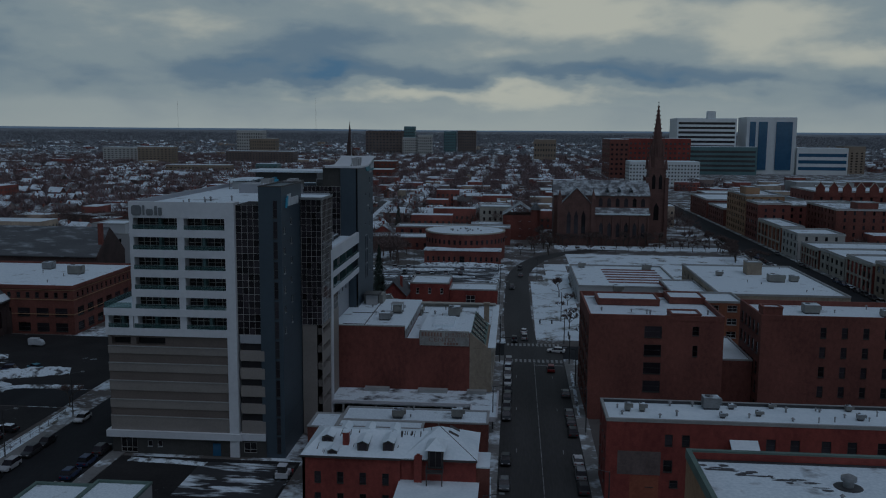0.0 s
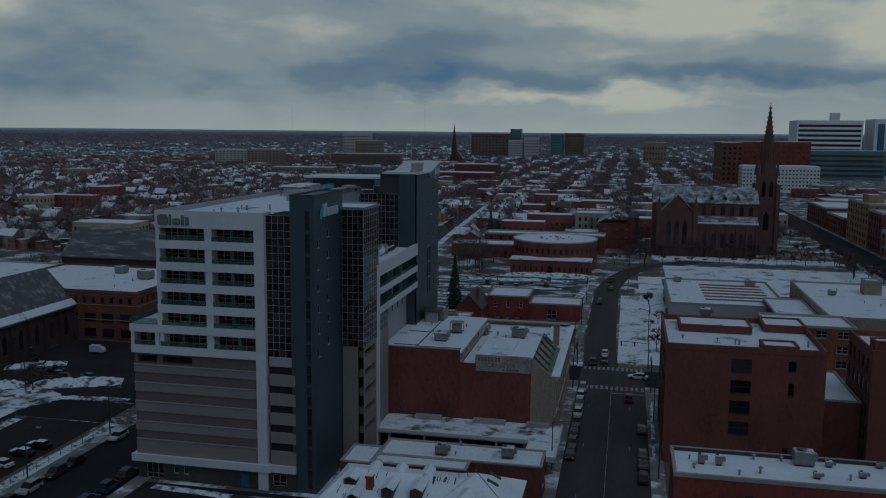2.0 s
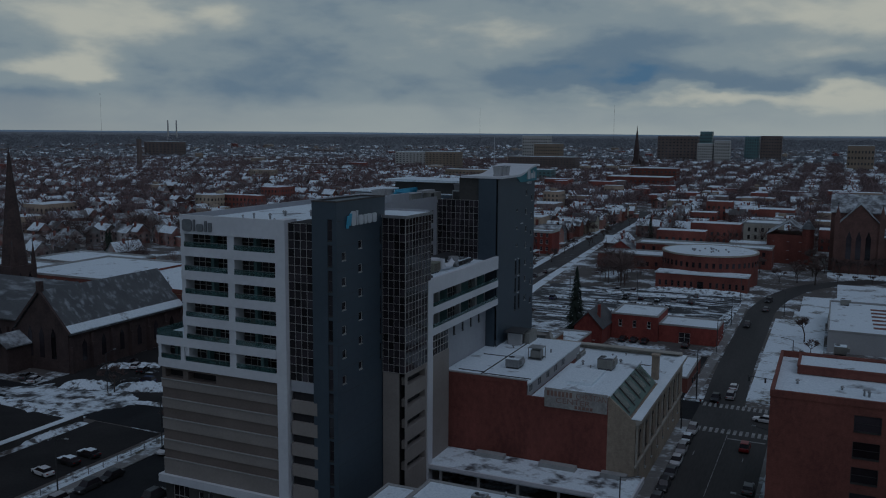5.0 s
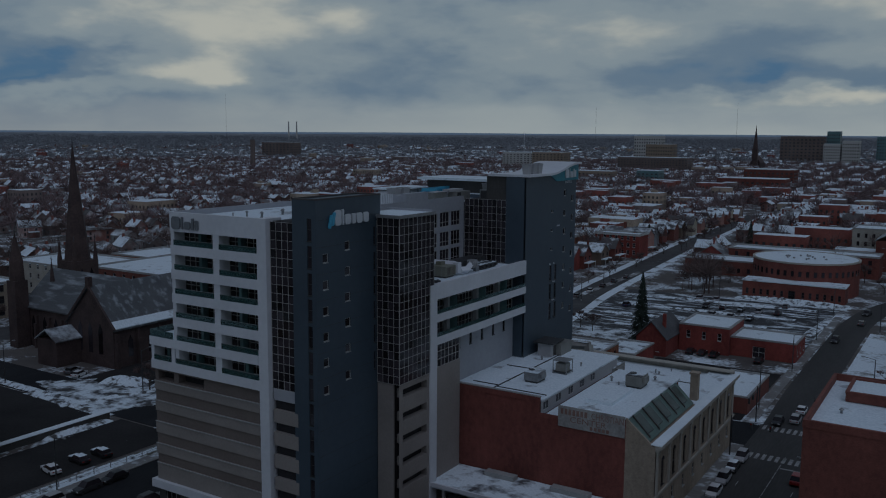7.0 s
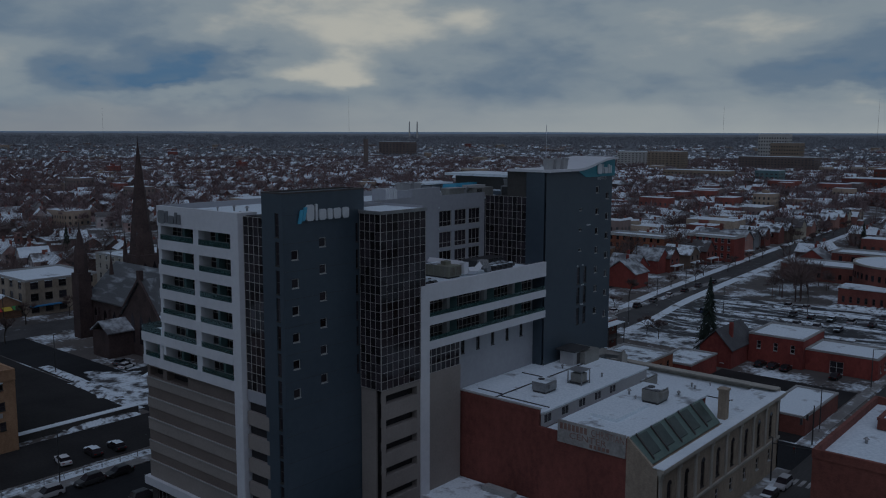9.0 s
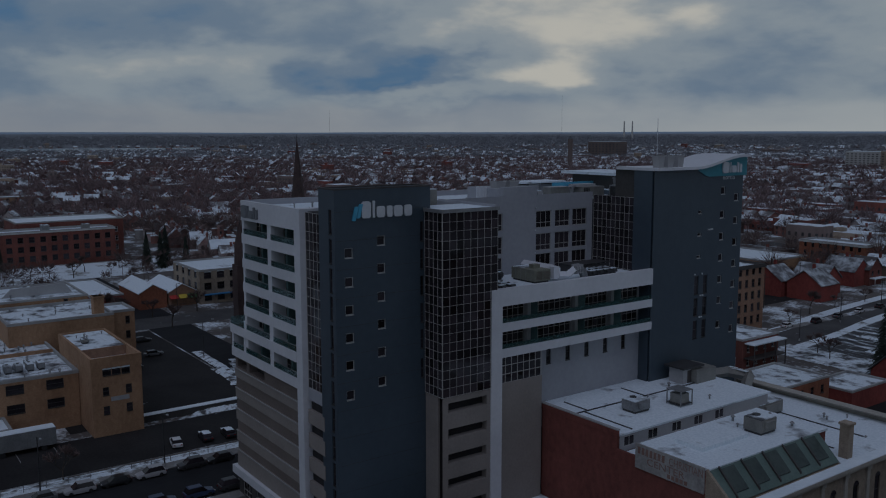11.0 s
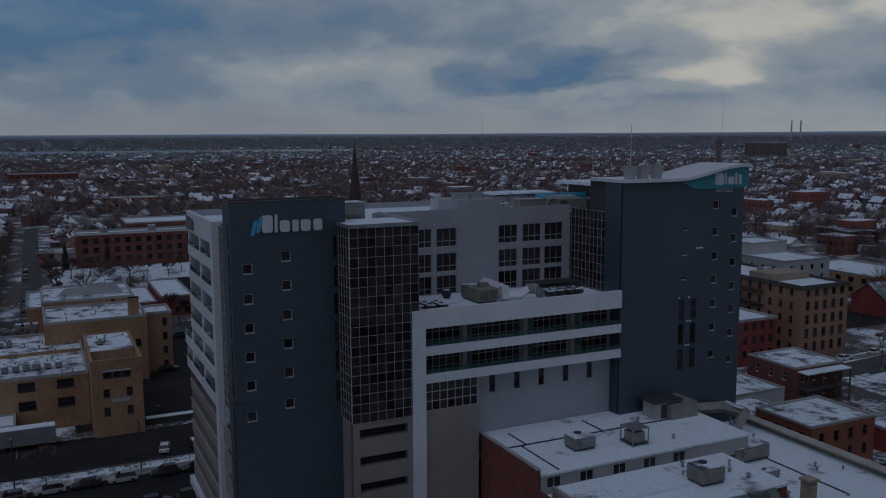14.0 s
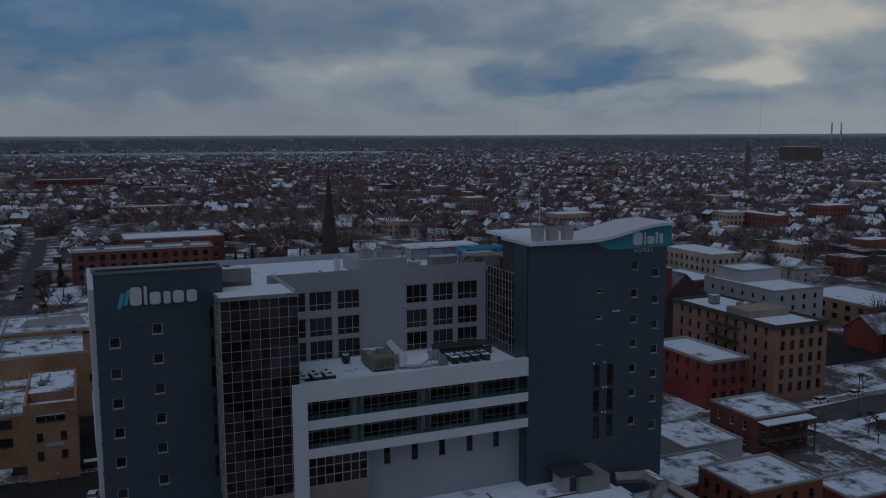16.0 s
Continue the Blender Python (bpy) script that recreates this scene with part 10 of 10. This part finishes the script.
def far_blocks():
    """Flat-roofed shops, schools and workshops scattered through the far quarters."""
    rnd = random.Random(31)
    groups = ([], [], [], [])
    tops = []
    count = 0
    while count < 430:
        a, r = radians(rnd.uniform(-26, 103)), 330 + 2700 * rnd.random() ** 1.25
        x, y = -r * math.sin(a), 20 + r * math.cos(a)
        hx, hy, h = rnd.uniform(5, 15), rnd.uniform(4, 9), rnd.choice((4.5, 6, 7.5, 9, 9, 12, 15))
        if rnd.random() < 0.5:
            hx, hy = hy, hx
        count += 1
        if not is_clear(x, y, max(hx, hy) + 3):
            continue
        z = far_rise(math.hypot(x, y - 120)) - 0.4
        g = rnd.randrange(4)
        box = [(x + i * hx, y + j * hy, z + k * (h + 0.4)) for k in (0, 1) for i, j in ((-1, -1), (1, -1), (1, 1), (-1, 1))]
        groups[g].append(box)
        tops.append([(px, py, pz + 0.02) for px, py, pz in box[4:]])
        if rnd.random() < 0.4:
            u, v = x + rnd.uniform(-0.4, 0.4) * hx, y + rnd.uniform(-0.4, 0.4) * hy
            groups[g].append([(u + i * 2.2, v + j * 2.0, z + h + 0.4 + k * rnd.choice((1.6, 2.2))) for k in (0, 1) for i, j in ((-1, -1), (1, -1), (1, 1), (-1, 1))])
    for _ in range(420):
        x, y = rnd.choice(((16, 106), (132, 420), (132, 420))), rnd.uniform(250, 940)
        x = rnd.uniform(*x)
        if not any(p - 3 < x < q + 3 and u - 3 < y < v + 3 for p, q, u, v in FOOT) and not (x < 110 and y < 500):
            yards.append((x, y, rnd.uniform(0.6, 1.2)))
    # the denser quarters behind the church, along the avenue and beyond the round hall
    taken = []
    for ax0, ax1, ay0, ay1, tries, red in ((16, 108, 490, 940, 150, 0.35), (165, 420, 250, 980, 260, 0.5), (-280, -10, 455, 900, 170, 0.6)):
        for _ in range(tries):
            x, y = rnd.uniform(ax0, ax1), rnd.uniform(ay0, ay1)
            hx, hy, h = rnd.uniform(5, 13), rnd.uniform(4.5, 9), rnd.choice((6, 7.5, 9, 9, 11, 13))
            if any(p - hx < x < q + hx and u - hy < y < v + hy for p, q, u, v in FOOT + [(104, 132, 0, 960), (100, 540, 930, 1330), (-118, -66, 300, 720)]) or any(abs(x - u) < hx + p + 2 and abs(y - v) < hy + q + 2 for u, v, p, q in taken):
                continue
            taken.append((x, y, hx, hy))
            box = [(x + i * hx, y + j * hy, k * h - 0.3) for k in (0, 1) for i, j in ((-1, -1), (1, -1), (1, 1), (-1, 1))]
            groups[0 if rnd.random() < red else rnd.randrange(1, 4)].append(box)
            tops.append([(px, py, pz + 0.02) for px, py, pz in box[4:]])
    panes = []
    for boxes in groups:
        for b in boxes:
            (x0, y0, z0), (x1, y1, z1) = b[0], b[6]
            if z1 - z0 < 3.5:
                continue
            for j in range(int((z1 - z0 - 1.0) / 3.4) or 1):
                z = z0 + 1.3 + 3.4 * j
                n, m = int((x1 - x0) / 3.0), int((y1 - y0) / 3.0)
                for i in range(n):
                    a = x0 + (x1 - x0) * (i + 0.5) / n
                    panes += [(a - 0.6, y0 - 0.06, z), (a + 0.6, y0 - 0.06, z), (a + 0.6, y0 - 0.06, z + 1.7), (a - 0.6, y0 - 0.06, z + 1.7)]
                for i in range(m):
                    a = y0 + (y1 - y0) * (i + 0.5) / m
                    panes += [(x1 + 0.06, a - 0.6, z), (x1 + 0.06, a + 0.6, z), (x1 + 0.06, a + 0.6, z + 1.7), (x1 + 0.06, a - 0.6, z + 1.7)]
    mass("distant_windows", np.array(panes), np.arange(len(panes)), np.full(len(panes) // 4, 4), GLASS_FAR, "dark windows of far commercial blocks", "windows")
    f = np.array([(0, 1, 5, 4), (1, 2, 6, 5), (2, 3, 7, 6), (3, 0, 4, 7), (4, 5, 6, 7)])
    for boxes, mat, label in zip(groups, (BRICK_DEEP, FAR_TAN, BRICK_BUFF, FAR_BROWN), ("far red brick commercial blocks", "far tan brick commercial blocks", "far buff brick blocks", "far brown brick blocks")):
        V = np.array(boxes).reshape(-1, 3)
        mass("distant_blocks", V, (np.arange(len(boxes))[:, None, None] * 8 + f[None]).reshape(-1), np.full(len(boxes) * 5, 4), mat, label, "buildings")
    V = np.array(tops).reshape(-1, 3)
    mass("distant_flat_roofs", V, np.arange(len(V)), np.full(len(tops), 4), ROOF_SNOW, "snow-covered flat roofs of far blocks", "roofs")


far_blocks()
rw = random.Random(77)
for _ in range(520):
    a, r = radians(rw.uniform(-27, 104)), 380 + 1500 * rw.random() ** 0.8
    x, y = -r * math.sin(a), 20 + r * math.cos(a)
    for _ in range(rw.randrange(3, 10)):
        u, v = x + rw.gauss(0, 14), y + rw.gauss(0, 14)
        if is_clear(u, v, 3):
            yards.append((u, v, rw.uniform(0.9, 1.55)))


def far_trees():
    rnd = np.random.RandomState(9)
    P = np.array(yards)
    n = len(P)
    d = np.hypot(P[:, 0], P[:, 1] - 120)
    base = np.where(d > 1700, 53.0 * ((d - 1700) / 3100) ** 2, 0)
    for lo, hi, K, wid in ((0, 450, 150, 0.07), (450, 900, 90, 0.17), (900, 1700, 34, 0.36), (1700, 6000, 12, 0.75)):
        idx = np.nonzero((d >= lo) & (d < hi))[0]
        m = len(idx)
        if not m:
            continue
        s = P[idx, 2][:, None] * 10.0
        az, el = rnd.uniform(0, 2 * np.pi, (m, K)), np.arccos(rnd.uniform(-0.35, 1.0, (m, K)))
        r0, r1 = rnd.uniform(0.05, 0.55, (m, K)), rnd.uniform(0.7, 1.0, (m, K))
        way = np.stack([np.sin(el) * np.cos(az) * 0.52, np.sin(el) * np.sin(az) * 0.52, np.cos(el) * 0.5], 2)
        c = np.stack([P[idx, 0], P[idx, 1], base[idx] + s[:, 0] * 0.52], 1)[:, None, :]
        a = c + way * (r0 * s)[..., None]
        b = c + way * (r1 * s)[..., None] + np.stack([np.zeros((m, K)), np.zeros((m, K)), 0.06 * s * np.ones((m, K))], 2)
        side = np.cross(b - a, rnd.normal(size=(m, K, 3)))
        side /= np.linalg.norm(side, axis=2, keepdims=True) + 1e-6
        side *= wid
        V = np.stack([a - side, a + side, b], 2).reshape(-1, 3)
        # trunks as thin upright blades
        t0 = np.stack([P[idx, 0], P[idx, 1], base[idx] - 0.2], 1)
        tw = 0.16 * s
        T = np.stack([t0 - np.array((1, 0.3, 0)) * tw * 0.12, t0 + np.array((1, 0.3, 0)) * tw * 0.12, t0 + np.stack([0 * s[:, 0], 0 * s[:, 0], s[:, 0] * 0.7], 1)], 1).reshape(-1, 3)
        V = np.concatenate([V, T])
        # farther bands take the twig colours paled for haze
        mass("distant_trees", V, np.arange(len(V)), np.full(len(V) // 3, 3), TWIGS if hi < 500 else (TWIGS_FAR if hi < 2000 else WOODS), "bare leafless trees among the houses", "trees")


far_trees()

# low wooded hills on the skyline; emission stands in for blue haze
def skyline():
    s = Shape()
    n = 180
    rnd = random.Random(8)
    top = [62.0 + 1.2 * math.sin(i * 0.23) + 0.9 * math.sin(i * 0.61 + 1.0) + rnd.uniform(-0.4, 0.4) for i in range(n)]
    for i in range(n):
        a, b = 2 * math.pi * i / n, 2 * math.pi * (i + 1) / n
        r = 4790
        s.face((r * math.cos(a), 120 + r * math.sin(a), 30), (r * math.cos(b), 120 + r * math.sin(b), 30), (r * math.cos(b), 120 + r * math.sin(b), top[(i + 1) % n]), (r * math.cos(a), 120 + r * math.sin(a), top[i]))
    m = bpy.data.materials.new("hazed_hills")
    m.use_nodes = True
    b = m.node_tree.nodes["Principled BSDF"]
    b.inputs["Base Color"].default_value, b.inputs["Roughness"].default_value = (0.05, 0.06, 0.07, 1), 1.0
    # the glow is only the haze tone, not a light source
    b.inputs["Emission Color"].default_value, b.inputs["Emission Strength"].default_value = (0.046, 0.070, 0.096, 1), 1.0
    setting("backdrop", s, m, "distant wooded hills, their blue-grey haze made by a glowing material", "backdrop")


skyline()

# a strip of pale water far to the west
wr = Shape()
for i in range(10):
    a0, a1 = radians(70 + 3.2 * i), radians(70 + 3.2 * (i + 1))
    q = []
    for r, a in ((2560 + 40 * math.sin(2.3 * i), a0), (2560 + 40 * math.sin(2.3 * i + 2.3), a1), (2860, a1), (2860, a0)):
        q.append((-r * math.sin(a), 120 + r * math.cos(a), far_rise(r) + 2.5))
    wr.face(*q)
setting("water", wr, surface("grey_water", ((0.10, 0.125, 0.15), (0.17, 0.20, 0.23)), 0.25, (0.004, 0.05)), "strip of pale half-frozen water", "water")
